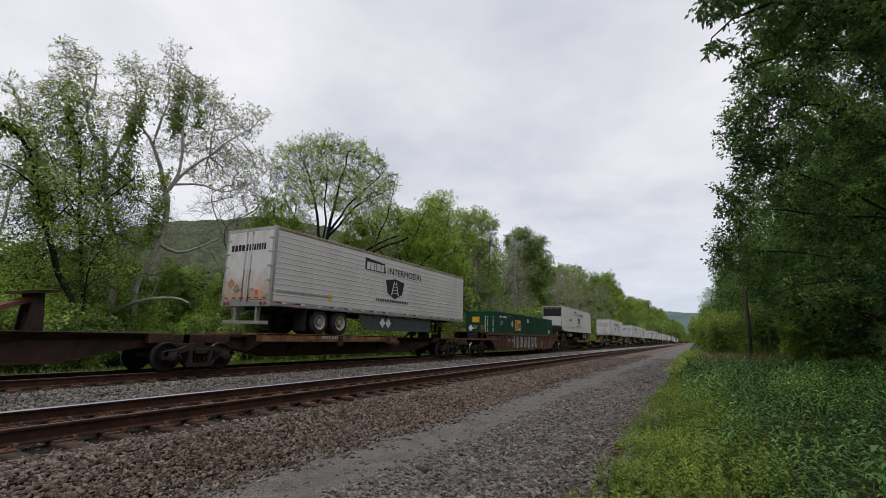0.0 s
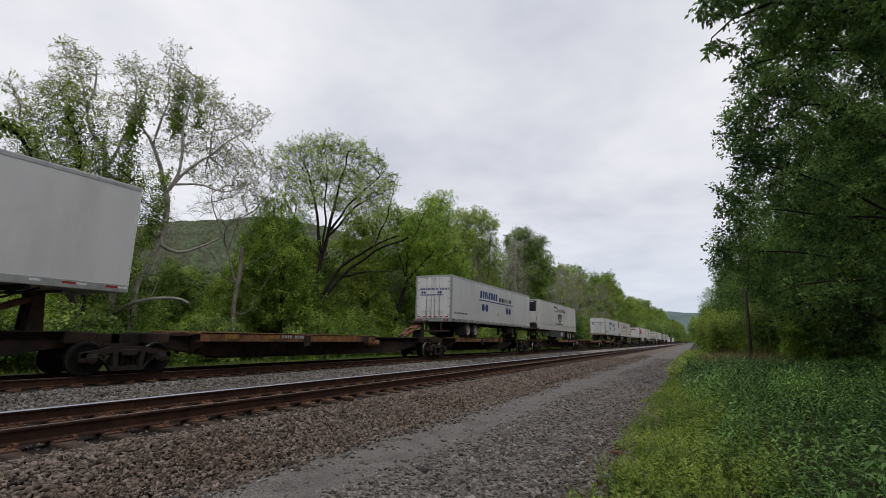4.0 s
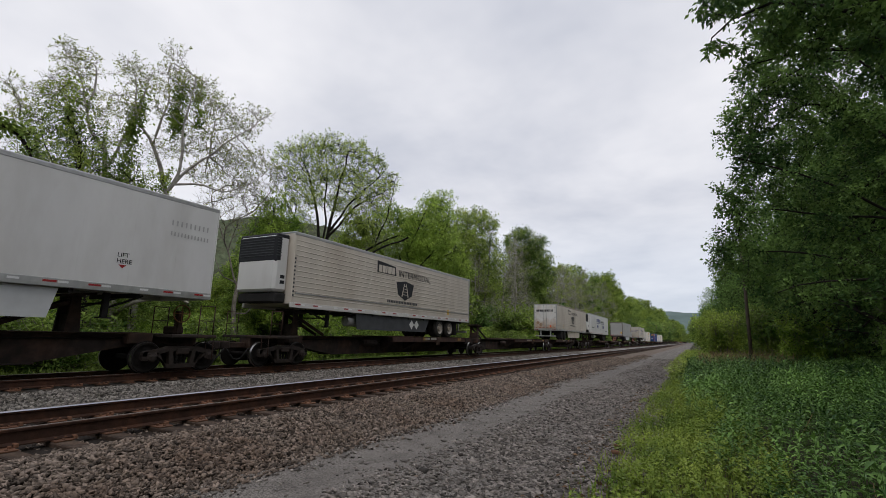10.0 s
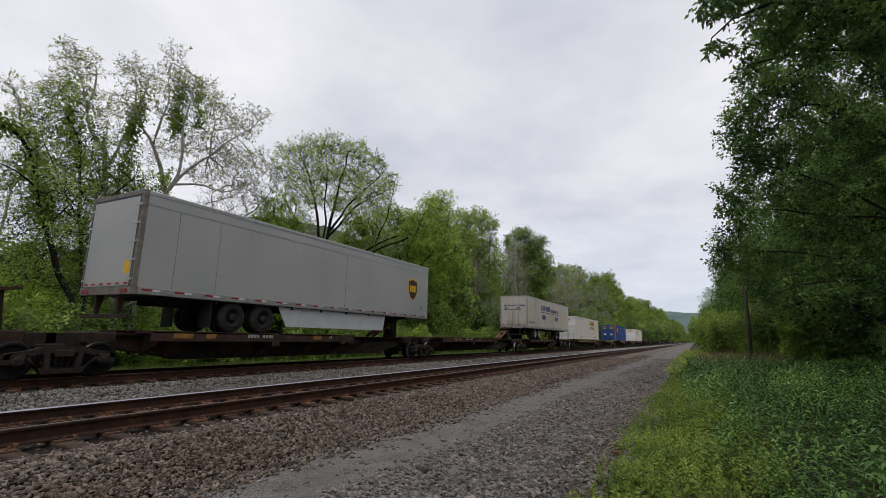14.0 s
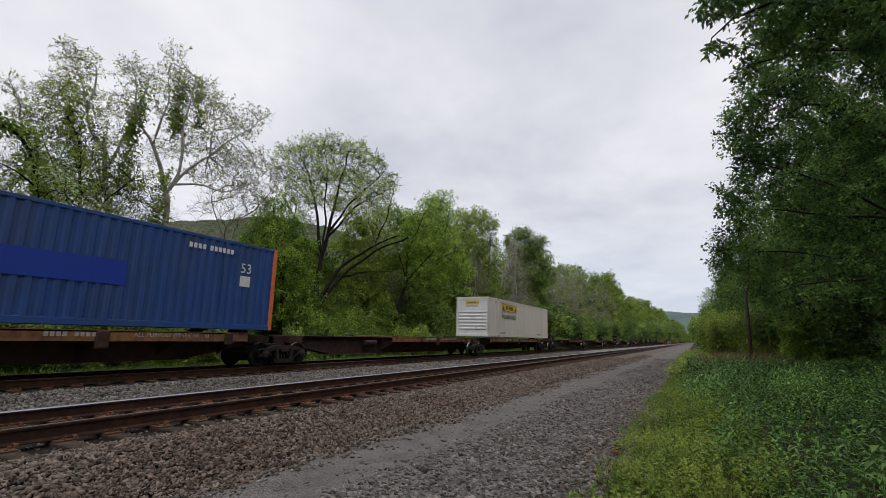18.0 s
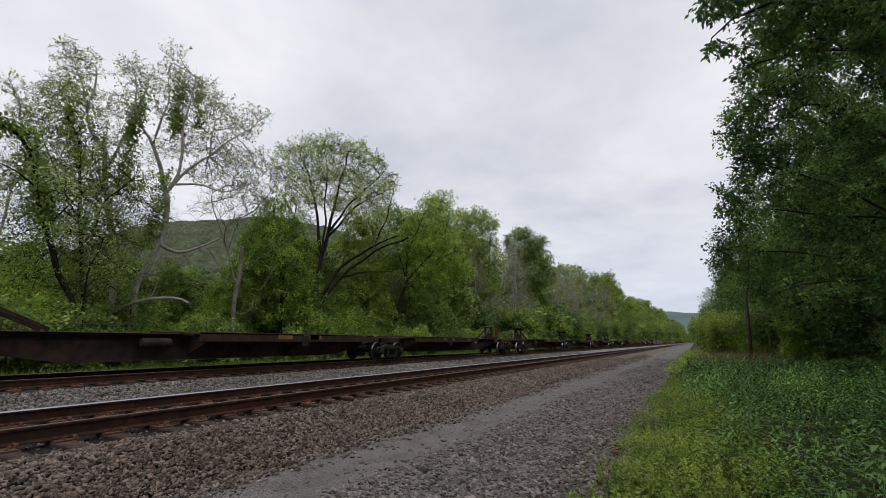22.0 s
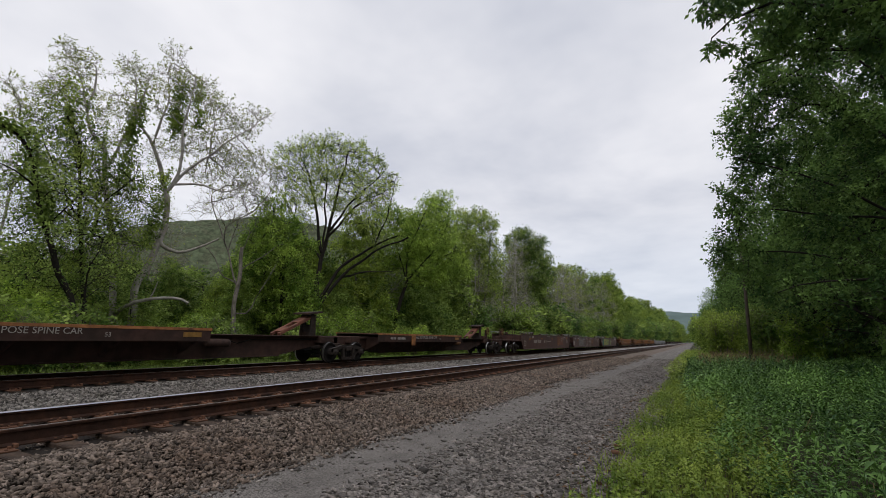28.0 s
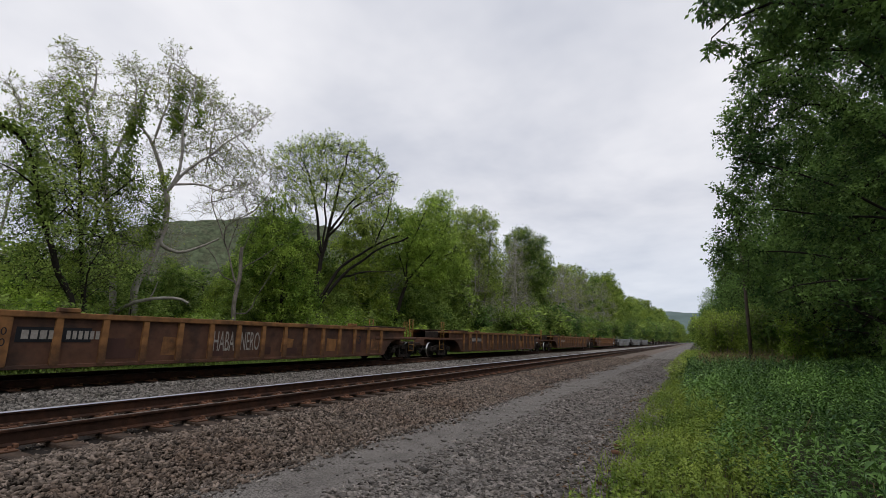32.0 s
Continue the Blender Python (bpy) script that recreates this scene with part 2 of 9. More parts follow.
def splashed(m, z0, z1, colour, amount):
    """Rust washed up a door from its sill, ragged along its upper edge."""
    nt = m.node_tree
    N, L = nt.nodes.new, nt.links.new
    link = nt.nodes["Principled BSDF"].inputs["Base Color"].links[0]
    tc, sep, nz, ma, mr, mix = N("ShaderNodeTexCoord"), N("ShaderNodeSeparateXYZ"), N("ShaderNodeTexNoise"), N("ShaderNodeMath"), N("ShaderNodeMapRange"), N("ShaderNodeMix")
    nz.inputs["Scale"].default_value, nz.inputs["Detail"].default_value = 2.6, 6
    L(tc.outputs["Object"], sep.inputs[0])
    L(tc.outputs["Object"], nz.inputs["Vector"])
    ma.operation = "MULTIPLY_ADD"
    ma.inputs[1].default_value = -1.6
    L(nz.outputs["Fac"], ma.inputs[0])
    L(sep.outputs["Z"], ma.inputs[2])
    mr.inputs["From Min"].default_value, mr.inputs["From Max"].default_value = z0 - 0.8, z1 - 0.8
    mr.inputs["To Min"].default_value, mr.inputs["To Max"].default_value = amount, 0.0
    L(ma.outputs[0], mr.inputs["Value"])
    mix.data_type = "RGBA"
    mix.inputs["B"].default_value = (*colour, 1)
    src = link.from_socket
    L(src, mix.inputs["A"])
    L(mr.outputs[0], mix.inputs["Factor"])
    L(mix.outputs["Result"], nt.nodes["Principled BSDF"].inputs["Base Color"])


splashed(M_DOORS, 2.35, 3.5, (0.40, 0.24, 0.13), 0.8)
M_TANCARD = mat("faded_tan_placard", (0.36, 0.24, 0.15), 0.7, var=0.2, scale=8, bump=0.0)
M_PALEEND = mat("white_container_end", (0.76, 0.76, 0.76), 0.45, var=0.06, scale=2.5, tint=(0.55, 0.50, 0.45), tint_amt=0.4, tint_scale=1.3, bump=0.02)
M_BLUE = mat("blue_container_paint", (0.026, 0.072, 0.235), 0.6, var=0.14, scale=3, tint=(0.045, 0.075, 0.16), tint_amt=0.7, tint_scale=1.0, bump=0.03, streak=0.3)
M_BLUE2 = mat("deep_blue_fresh_paint", (0.018, 0.05, 0.32), 0.45, var=0.05, bump=0.0)
M_GREEN = mat("dark_green_container_paint", (0.007, 0.052, 0.025), 0.65, var=0.14, scale=3, tint=(0.012, 0.05, 0.03), tint_amt=0.6, tint_scale=0.9, bump=0.03, streak=0.3)
M_ORANGE = mat("orange_corner_post", (0.62, 0.16, 0.06), 0.55, var=0.15, bump=0.05)
M_ALU = mat("dull_aluminium", (0.42, 0.42, 0.41), 0.45, 0.7, var=0.15, scale=6, bump=0.08)
M_TRIM = mat("dirty_tan_edge_rail", (0.26, 0.205, 0.15), 0.6, 0.1, var=0.25, scale=5, tint=(0.13, 0.09, 0.06), tint_amt=0.7, bump=0.1)
M_UNDER = mat("black_underframe", (0.022, 0.021, 0.021), 0.8, var=0.3, scale=5, bump=0.15)
M_SKIRT = mat("dark_grey_skirt", (0.06, 0.063, 0.068), 0.6, var=0.2, scale=3, bump=0.05)
M_SKIRTL = mat("light_grey_skirt", (0.52, 0.53, 0.53), 0.5, var=0.08, scale=3, bump=0.03)
M_TYRE = mat("tyre_rubber", (0.022, 0.021, 0.02), 0.85, var=0.25, scale=9, tint=(0.06, 0.05, 0.042), tint_amt=0.5, tint_scale=5, bump=0.3)
M_RIM = mat("painted_wheel_rim", (0.36, 0.33, 0.29), 0.6, 0.0, var=0.2, scale=6, tint=(0.16, 0.10, 0.06), tint_amt=0.7, tint_scale=6, bump=0.05)
M_BLACK = mat("black_decal", (0.016, 0.017, 0.021), 0.5, var=0.1, bump=0.0)
M_NAVY = mat("navy_decal", (0.016, 0.034, 0.17), 0.45, var=0.1, bump=0.0)
M_PURPLE = mat("purple_decal", (0.045, 0.018, 0.12), 0.45, var=0.08, bump=0.0)
M_REDOR = mat("orange_red_decal", (0.76, 0.12, 0.03), 0.45, var=0.06, bump=0.0)
M_RED = mat("red_reflector", (0.30, 0.025, 0.025), 0.35, var=0.15, bump=0.0)
M_SILVER = mat("white_reflector", (0.72, 0.72, 0.72), 0.35, var=0.1, bump=0.0)
M_GOLD = mat("yellow_decal", (0.72, 0.43, 0.03), 0.45, var=0.08, scale=5, bump=0.0)
M_LOGOGREEN = mat("green_decal", (0.02, 0.10, 0.055), 0.5, var=0.08, bump=0.0)
M_DWHITE = mat("white_decal", (0.66, 0.66, 0.64), 0.5, var=0.12, scale=7, bump=0.0)
M_FADED = mat("faded_stencil", (0.34, 0.31, 0.28), 0.7, var=0.3, scale=11, bump=0.0)
M_BROWN = mat("brown_shield_decal", (0.055, 0.025, 0.012), 0.45, var=0.06, bump=0.0)
M_TEAL = mat("teal_spray_paint", (0.025, 0.15, 0.125), 0.6, var=0.3, scale=4, bump=0.0)
M_LIME = mat("lime_spray_paint", (0.28, 0.29, 0.075), 0.6, var=0.25, scale=3, bump=0.0)
M_SPRAY = mat("silver_spray_paint", (0.32, 0.30, 0.31), 0.55, var=0.35, scale=3, bump=0.0)
M_BARK = mat("grey_brown_bark", (0.20, 0.175, 0.15), 0.95, var=0.4, scale=7, tint=(0.055, 0.06, 0.035), tint_amt=0.6, tint_scale=2, bump=0.7, bump_scale=18)
M_DARKBARK = mat("dark_bark", (0.022, 0.018, 0.015), 0.95, var=0.4, scale=7, bump=0.7, bump_scale=18)
M_PALEBARK = mat("pale_mottled_bark", (0.33, 0.305, 0.275), 0.9, var=0.3, scale=4, tint=(0.28, 0.25, 0.21), tint_amt=0.9, tint_scale=1.6, bump=0.4, bump_scale=14)
M_POLE = mat("weathered_pole_timber", (0.075, 0.058, 0.045), 0.9, var=0.3, scale=5, bump=0.4)
M_LEAF_L = leaf_mat("fresh_spring_leaves", (0.095, 0.170, 0.026), (0.520, 0.640, 0.130), through=0.42)
M_LEAF_B = leaf_mat("yellow_green_leaves", (0.105, 0.195, 0.027), (0.520, 0.680, 0.125), through=0.5)
M_LEAF_M = leaf_mat("mid_green_leaves", (0.070, 0.135, 0.028), (0.420, 0.540, 0.125), through=0.42)
M_LEAF_Y = leaf_mat("olive_young_leaves", (0.190, 0.235, 0.055), (0.410, 0.450, 0.130), through=0.7)
M_LEAF_O = leaf_mat("olive_green_leaves", (0.090, 0.155, 0.026), (0.460, 0.560, 0.110), through=0.42)
M_LEAF_W = leaf_mat("woodland_leaves", (0.065, 0.125, 0.028), (0.400, 0.520, 0.125), through=0.42)
M_LEAF_V = leaf_mat("vine_leaves", (0.070, 0.125, 0.026), (0.330, 0.430, 0.090), through=0.4)
M_LEAF_D = leaf_mat("dark_oak_leaves", (0.042, 0.092, 0.027), (0.265, 0.415, 0.105), through=0.44)
M_WEED = leaf_mat("weed_leaves", (0.022, 0.068, 0.017), (0.260, 0.440, 0.105), through=0.13, rough=0.35)
M_LITTER = leaf_mat("dead_leaves", (0.085, 0.050, 0.028), (0.240, 0.150, 0.085), through=0.1)
M_WEED_L = leaf_mat("pale_weed_leaves", (0.140, 0.220, 0.036), (0.400, 0.490, 0.090), through=0.3, rough=0.45)
M_DRY = leaf_mat("dry_stalks", (0.26, 0.19, 0.10), (0.40, 0.31, 0.18))
M_HILL = mat("wooded_hill", (0.084, 0.104, 0.058), 1.0, var=0.6, scale=0.2, tint=(0.078, 0.080, 0.050), tint_amt=0.9, tint_scale=0.09, bump=1.0, bump_scale=0.4)
# the pale blue-green is distance haze mixed into the ridge's own colour
M_HAZE = mat("haze_tinted_far_ridge", (0.115, 0.160, 0.150), 1.0, var=0.2, scale=0.01, bump=0.3, bump_scale=0.05)

# ---- mesh helpers ----


class Shape:
    """Collects vertices and faces of one mesh."""

    def __init__(self):
        self.v, self.f, self.smooth = [], [], set()

    def box(self, x0, x1, y0, y1, z0, z1, b=0.0):
        if b <= 0:
            n = len(self.v)
            self.v += [(x, y, z) for z in (z0, z1) for y in (y0, y1) for x in (x0, x1)]
            self.f += [tuple(n + i for i in q) for q in ((0, 2, 3, 1), (4, 5, 7, 6), (0, 1, 5, 4), (2, 6, 7, 3), (0, 4, 6, 2), (1, 3, 7, 5))]
            return self
        b = min(b, (x1 - x0) * 0.45, (y1 - y0) * 0.45, (z1 - z0) * 0.45)
        n = len(self.v)
        idx = {}
        lo, hi = (x0, y0, z0), (x1, y1, z1)
        for sx in (0, 1):
            for sy in (0, 1):
                for sz in (0, 1):
                    s = (sx, sy, sz)
                    c = [hi[a] if s[a] else lo[a] for a in range(3)]
                    for a in range(3):
                        q = [c[k] + ((0 if k == a else (-b if s[k] else b))) for k in range(3)]
                        idx[s, a] = n + len(idx)
                        self.v.append(tuple(q))
        cen = Vector(((x0 + x1) / 2, (y0 + y1) / 2, (z0 + z1) / 2))

        def face(ids):
            p = [Vector(self.v[i]) for i in ids]
            nor = (p[1] - p[0]).cross(p[2] - p[0])
            mid = sum(p, Vector()) / len(p)
            self.f.append(tuple(ids) if nor.dot(mid - cen) > 0 else tuple(reversed(ids)))
        for a in range(3):
            o = [k for k in range(3) if k != a]
            for s in (0, 1):
                ring = []
                for u, w in ((0, 0), (1, 0), (1, 1), (0, 1)):
                    k = [0, 0, 0]
                    k[a], k[o[0]], k[o[1]] = s, u, w
                    ring.append(idx[tuple(k), a])
                face(ring)
            for u in (0, 1):
                for w in (0, 1):
                    k0, k1 = [0, 0, 0], [0, 0, 0]
                    k0[o[0]], k0[o[1]] = u, w
                    k1[:] = k0
                    k1[a] = 1
                    k0, k1 = tuple(k0), tuple(k1)
                    face([idx[k0, o[0]], idx[k1, o[0]], idx[k1, o[1]], idx[k0, o[1]]])
        for sx in (0, 1):
            for sy in (0, 1):
                for sz in (0, 1):
                    face([idx[(sx, sy, sz), a] for a in range(3)])
        return self

    def prism(self, pts, a0, a1, axis="x"):
        """A polygon pushed along an axis; pts are (y, z), (x, z) or (x, y)."""
        n, k = len(self.v), len(pts)
        put = {"x": lambda a, p: (a, p[0], p[1]), "y": lambda a, p: (p[0], a, p[1]), "z": lambda a, p: (p[0], p[1], a)}[axis]
        area = sum(pts[i][0] * pts[(i + 1) % k][1] - pts[(i + 1) % k][0] * pts[i][1] for i in range(k))
        if axis == "y":
            area = -area
        if area < 0:
            pts = pts[::-1]
        self.v += [put(a0, p) for p in pts] + [put(a1, p) for p in pts]
        self.f.append(tuple(n + i for i in reversed(range(k))))
        self.f.append(tuple(n + k + i for i in range(k)))
        for i in range(k):
            j = (i + 1) % k
            self.f.append((n + i, n + j, n + k + j, n + k + i))
        return self

    def lathe(self, prof, cx, cy, cz, n=20, axis="x"):
        """Rings of (offset along axis, radius) round an axis, capped at both ends."""
        s = len(self.v)
        for o, r in prof:
            for i in range(n):
                a = 2 * math.pi * i / n
                u, w = r * math.cos(a), r * math.sin(a)
                self.v.append({"x": (cx + o, cy + u, cz + w), "y": (cx + w, cy + o, cz + u), "z": (cx + u, cy + w, cz + o)}[axis])
        for k in range(len(prof) - 1):
            for i in range(n):
                j = (i + 1) % n
                self.smooth.add(len(self.f))
                self.f.append((s + k * n + i, s + k * n + j, s + (k + 1) * n + j, s + (k + 1) * n + i))
        self.f.append(tuple(s + i for i in reversed(range(n))))
        self.f.append(tuple(s + (len(prof) - 1) * n + i for i in range(n)))
        return self

    def rod(self, p0, p1, r, n=6, r1=None):
        p0, p1 = Vector(p0), Vector(p1)
        q = (p1 - p0).to_track_quat("Z", "Y")
        s = len(self.v)
        for p, rr in ((p0, r), (p1, r if r1 is None else r1)):
            for i in range(n):
                a = 2 * math.pi * i / n
                self.v.append(tuple(p + q @ Vector((rr * math.cos(a), rr * math.sin(a), 0))))
        for i in range(n):
            j = (i + 1) % n
            self.smooth.add(len(self.f))
            self.f.append((s + i, s + j, s + n + j, s + n + i))
        self.f.append(tuple(s + i for i in reversed(range(n))))
        self.f.append(tuple(s + n + i for i in range(n)))
        return self

    def path(self, pts, r, n=6):
        for a, b in zip(pts, pts[1:]):
            self.rod(a, b, r, n)
        return self

    def beam(self, p0, p1, w, h):
        """A square bar from p0 to p1 (w along x, h across)."""
        p0, p1 = Vector(p0), Vector(p1)
        d = (p1 - p0).normalized()
        u = Vector((1, 0, 0))
        if abs(d.x) > 0.9:
            u = Vector((0, 1, 0))
        t = d.cross(u).normalized()
        u = t.cross(d).normalized()
        s = len(self.v)
        for p in (p0, p1):
            for a, b in ((-1, -1), (1, -1), (1, 1), (-1, 1)):
                self.v.append(tuple(p + u * (a * w / 2) + t * (b * h / 2)))
        self.f += [tuple(s + i for i in q) for q in ((0, 1, 2, 3), (7, 6, 5, 4), (0, 4, 5, 1), (1, 5, 6, 2), (2, 6, 7, 3), (3, 7, 4, 0))]
        return self

    def mesh(self, name, material):
        me = bpy.data.meshes.new(name)
        me.from_pydata(self.v, [], self.f)
        if self.smooth:
            me.polygons.foreach_set("use_smooth", [i in self.smooth for i in range(len(self.f))])
        me.materials.append(material)
        bm = bmesh.new()
        bm.from_mesh(me)
        bmesh.ops.recalc_face_normals(bm, faces=bm.faces)
        bm.to_mesh(me)
        bm.free()
        return me


def part(name, shape, material, parent=None, label=""):
    """Links a shape (or a ready mesh) as one mesh object under a thing or part."""
    me = shape if isinstance(shape, bpy.types.Mesh) else shape.mesh(name, material)
    ob = new(name, me)
    ob.parent = parent
    return tagged(ob, label=label)


def soup(name, V, F, material, parent=None, smooth=False):
    """One mesh from numpy arrays: vertices (n, 3), faces (m, k)."""
    V, F = np.asarray(V, np.float32), np.asarray(F, np.int32)
    me = bpy.data.meshes.new(name)
    me.vertices.add(len(V))
    me.vertices.foreach_set("co", V.ravel())
    m, k = F.shape
    me.loops.add(m * k)
    me.loops.foreach_set("vertex_index", F.ravel())
    me.polygons.add(m)
    me.polygons.foreach_set("loop_start", np.arange(0, m * k, k, dtype=np.int32))
    me.polygons.foreach_set("loop_total", np.full(m, k, np.int32))
    if smooth:
        me.polygons.foreach_set("use_smooth", np.ones(m, bool))
    me.update(calc_edges=True)
    me.materials.append(material)
    ob = new(name, me)
    ob.parent = parent
    return ob


TEXTS = {}


def text_mesh(words, height, material, width=None, bold=0.0):
    """Flat raised lettering in the built-in font, lower left at the origin, in the y-z plane facing +x."""
    key = (words, height, material.name, width, bold)
    if key in TEXTS:
        return TEXTS[key]
    cu = bpy.data.curves.new("lettering", "FONT")
    cu.body, cu.extrude, cu.resolution_u, cu.offset = words, 0.002, 3, bold
    ob = bpy.data.objects.new("lettering", cu)
    me = bpy.data.meshes.new_from_object(ob)
    bpy.data.objects.remove(ob)
    n = len(me.vertices)
    co = np.empty(n * 3, np.float32)
    me.vertices.foreach_get("co", co)
    co = co.reshape(-1, 3)
    lo, hi = co.min(0), co.max(0)
    s = height / max(1e-6, hi[1] - lo[1])
    sx = s if width is None else width / (hi[0] - lo[0])
    out = np.stack([co[:, 2] + 0.002, (co[:, 0] - lo[0]) * sx, (co[:, 1] - lo[1]) * s], 1)
    me.vertices.foreach_set("co", out.astype(np.float32).ravel())
    me.materials.clear()
    me.materials.append(material)
    me.update()
    TEXTS[key] = me
    return me


def words_on_side(words, x, y, z, height, material, parent, width=None, bold=0.0):
    ob = part("lettering", text_mesh(words, height, material, width, bold), material, parent)
    ob.location = (x, y, z)
    return ob


def words_on_end(words, x, y, z, height, material, parent, width=None):
    ob = part("lettering", text_mesh(words, height, material, width), material, parent)
    ob.location, ob.rotation_euler = (x, y, z), (0, 0, radians(-90))
    return ob


def bars_side(sh, x, y, z, h, widths, gap, slant=0.0):
    """Plain raised bars in place of characters, on a face towards +x."""
    for w in widths:
        if w > 0:
            sh.prism([(y, z), (y + w, z), (y + w + slant * h, z + h), (y + slant * h, z + h)], x, x + 0.004)
            y += w + gap
        else:
            y -= w
    return sh


def each_bar(name, sh, material, parent, label=""):
    """Every six-faced bar of a shape as a part of its own."""
    for i in range(len(sh.v) // 8):
        one = Shape()
        one.v, one.f = sh.v[8 * i:8 * i + 8], [tuple(k - 8 * i for k in f) for f in sh.f[6 * i:6 * i + 6]]
        part(name, one, material, parent, label)


def bars_end(sh, x, y, z, h, widths, gap):
    """Plain raised bars on a face towards -y."""
    for w in widths:
        if w > 0:
            sh.box(x, x + w, y - 0.004, y, z, z + h)
            x += w + gap
        else:
            x -= w
    return sh

# ---- ground, road, ballast, tracks ----
RAIL_Z = 0.47
NEAR_X, FAR_X = -8.07, -14.5
rng = np.random.default_rng(7)


def grid(name, xs, ys, zfun, material, kind="structure", label="", category=""):
    X, Y = np.meshgrid(np.asarray(xs, float), np.asarray(ys, float))
    V = np.stack([X, Y, zfun(X, Y)], -1).reshape(-1, 3)
    w, h = len(xs), len(ys)
    i = np.arange(w - 1)[None, :] + w * np.arange(h - 1)[:, None]
    F = np.stack([i, i + 1, i + 1 + w, i + w], -1).reshape(-1, 4)
    ob = soup(name, V, F, material, smooth=True)
    return tagged(ob, label=label, category=category, kind=kind)


def wob(X, Y, s, a):
    """Smooth pseudo-random relief."""
    return a * (np.sin(X * 1.7 / s + 1.3 * np.sin(Y * 0.9 / s)) * np.cos(Y * 1.3 / s + 0.7) + 0.5 * np.sin(X * 3.9 / s + 2.1) * np.sin(Y * 3.1 / s + 0.5 * X / s))


def ground_z(X, Y):
    left = np.clip((-17.5 - X) / 6, 0, 1) * -0.45
    right = np.clip((X + 0.6) / 8, 0, 1) * 0.35
    under = -0.12 * np.clip((-1.1 - X) / 0.5, 0, 1) * np.clip((X + 5.6) / 0.5, 0, 1)
    return -0.03 + under + left + right + wob(X, Y, 2.5, 0.04) * ((X < -18) | (X > -1))


xs = [-4000, -1500, -600, -250, -120, -70, -45, -35, -28, -24, -21, -19, -17.5, -15, -10, -5.5, -4, -2.5, -1.5, -0.8, 0, 1, 2, 3.5, 5, 7, 9, 12, 20, 40, 90, 250, 800, 4000]
ys = [-4000, -800, -200, -60, -25, -10, -4, 0] + list(np.arange(2, 40, 2)) + list(np.arange(40, 160, 10)) + [180, 240, 340, 500, 800, 1500, 4000]
grid("ground", xs, ys, ground_z, M_SOIL, label="low green verge soil stretching to the wooded valley", category="ground")


def road_z(X, Y):
    edge = np.clip((X + 5.3) / 0.5, 0, 1) * np.clip((-1.0 - X) / 0.7, 0, 1)
    rut = -0.035 * np.exp(-((X + 4.1) / 0.35) ** 2) - 0.035 * np.exp(-((X + 2.5) / 0.35) ** 2) + 0.03 * np.exp(-((X + 3.3) / 0.35) ** 2)
    return -0.09 + 0.10 * edge + rut * edge + wob(X, Y, 0.45, 0.006) + wob(X, Y, 0.13, 0.004)


grid("road", np.linspace(-5.6, -0.6, 50), list(np.arange(-6, 22, 0.12)) + list(np.arange(22, 90, 1.5)) + list(np.arange(90, 1500, 40)),
     road_z, M_ROAD, label="grey gravel service road beside the tracks", category="road")

BED = [(-4.75, -0.10), (-5.0, 0.02), (-6.15, 0.215), (-6.55, 0.225), (-6.75, 0.195), (-9.40, 0.195), (-9.9, 0.22), (-10.8, 0.14), (-11.9, 0.15), (-12.75, 0.22), (-13.1, 0.225), (-15.9, 0.225), (-16.4, 0.21), (-17.8, -0.25), (-18.2, -0.6)]
BX, BZ = np.array([b[0] for b in BED])[::-1], np.array([b[1] for b in BED])[::-1]


def bed_z(X):
    return np.interp(X, BX, BZ)


def bed(name, x0, x1, material, label, far=False):
    cols = np.linspace(x0, x1, int(abs(x1 - x0) / 0.22) + 2)
    near = list(np.arange(-10, 30, 0.25)) + list(np.arange(30, 41, 2))
    rows = [40.0] + list(np.arange(42, 120, 2)) + list(np.arange(120, 1500, 60)) if far else near
    return grid(name, cols, rows, lambda X, Y: bed_z(X) + wob(X, Y, 0.3, 0.014), material, label=label, category="ballast")


# near beds carry gap shade in their colour; beds beyond have stone colour
BALLAST = bed("ballast", -10.0, -4.75, M_BED_SHADE, "brown-stained ballast shoulder bed, coloured dark as the shade between its stones")
bed("ballast_between", -18.2, -10.0, M_BED2_SHADE, "grey ballast bed between the tracks, coloured dark as the shade in its gaps")
bed("ballast_beyond", -10.0, -4.75, M_FARBED, "brown ballast shoulder running into the distance", True)
bed("ballast_between_beyond", -18.2, -10.0, M_STONE2, "grey ballast between the tracks in the distance", True)

ICO = np.array([(0, 0, 1), (0.89, 0, 0.45), (0.28, 0.85, 0.45), (-0.72, 0.53, 0.45), (-0.72, -0.53, 0.45), (0.28, -0.85, 0.45), (0.72, 0.53, -0.45), (-0.28, 0.85, -0.45), (-0.89, 0, -0.45), (-0.28, -0.85, -0.45), (0.72, -0.53, -0.45), (0, 0, -1)])
ICOF = np.array([(0, 1, 2), (0, 2, 3), (0, 3, 4), (0, 4, 5), (0, 5, 1), (1, 6, 2), (2, 7, 3), (3, 8, 4), (4, 9, 5), (5, 10, 1), (6, 7, 2), (7, 8, 3), (8, 9, 4), (9, 10, 5), (10, 6, 1)])


CUBE = np.array([(x, y, z) for z in (-1, 1) for y in (-1, 1) for x in (-1, 1)], float) * 0.62
CUBEF = np.array([(0, 2, 1), (1, 2, 3), (4, 5, 6), (5, 7, 6), (0, 1, 4), (1, 5, 4), (2, 6, 3), (3, 6, 7), (0, 4, 2), (2, 4, 6), (1, 3, 5), (3, 7, 5)])


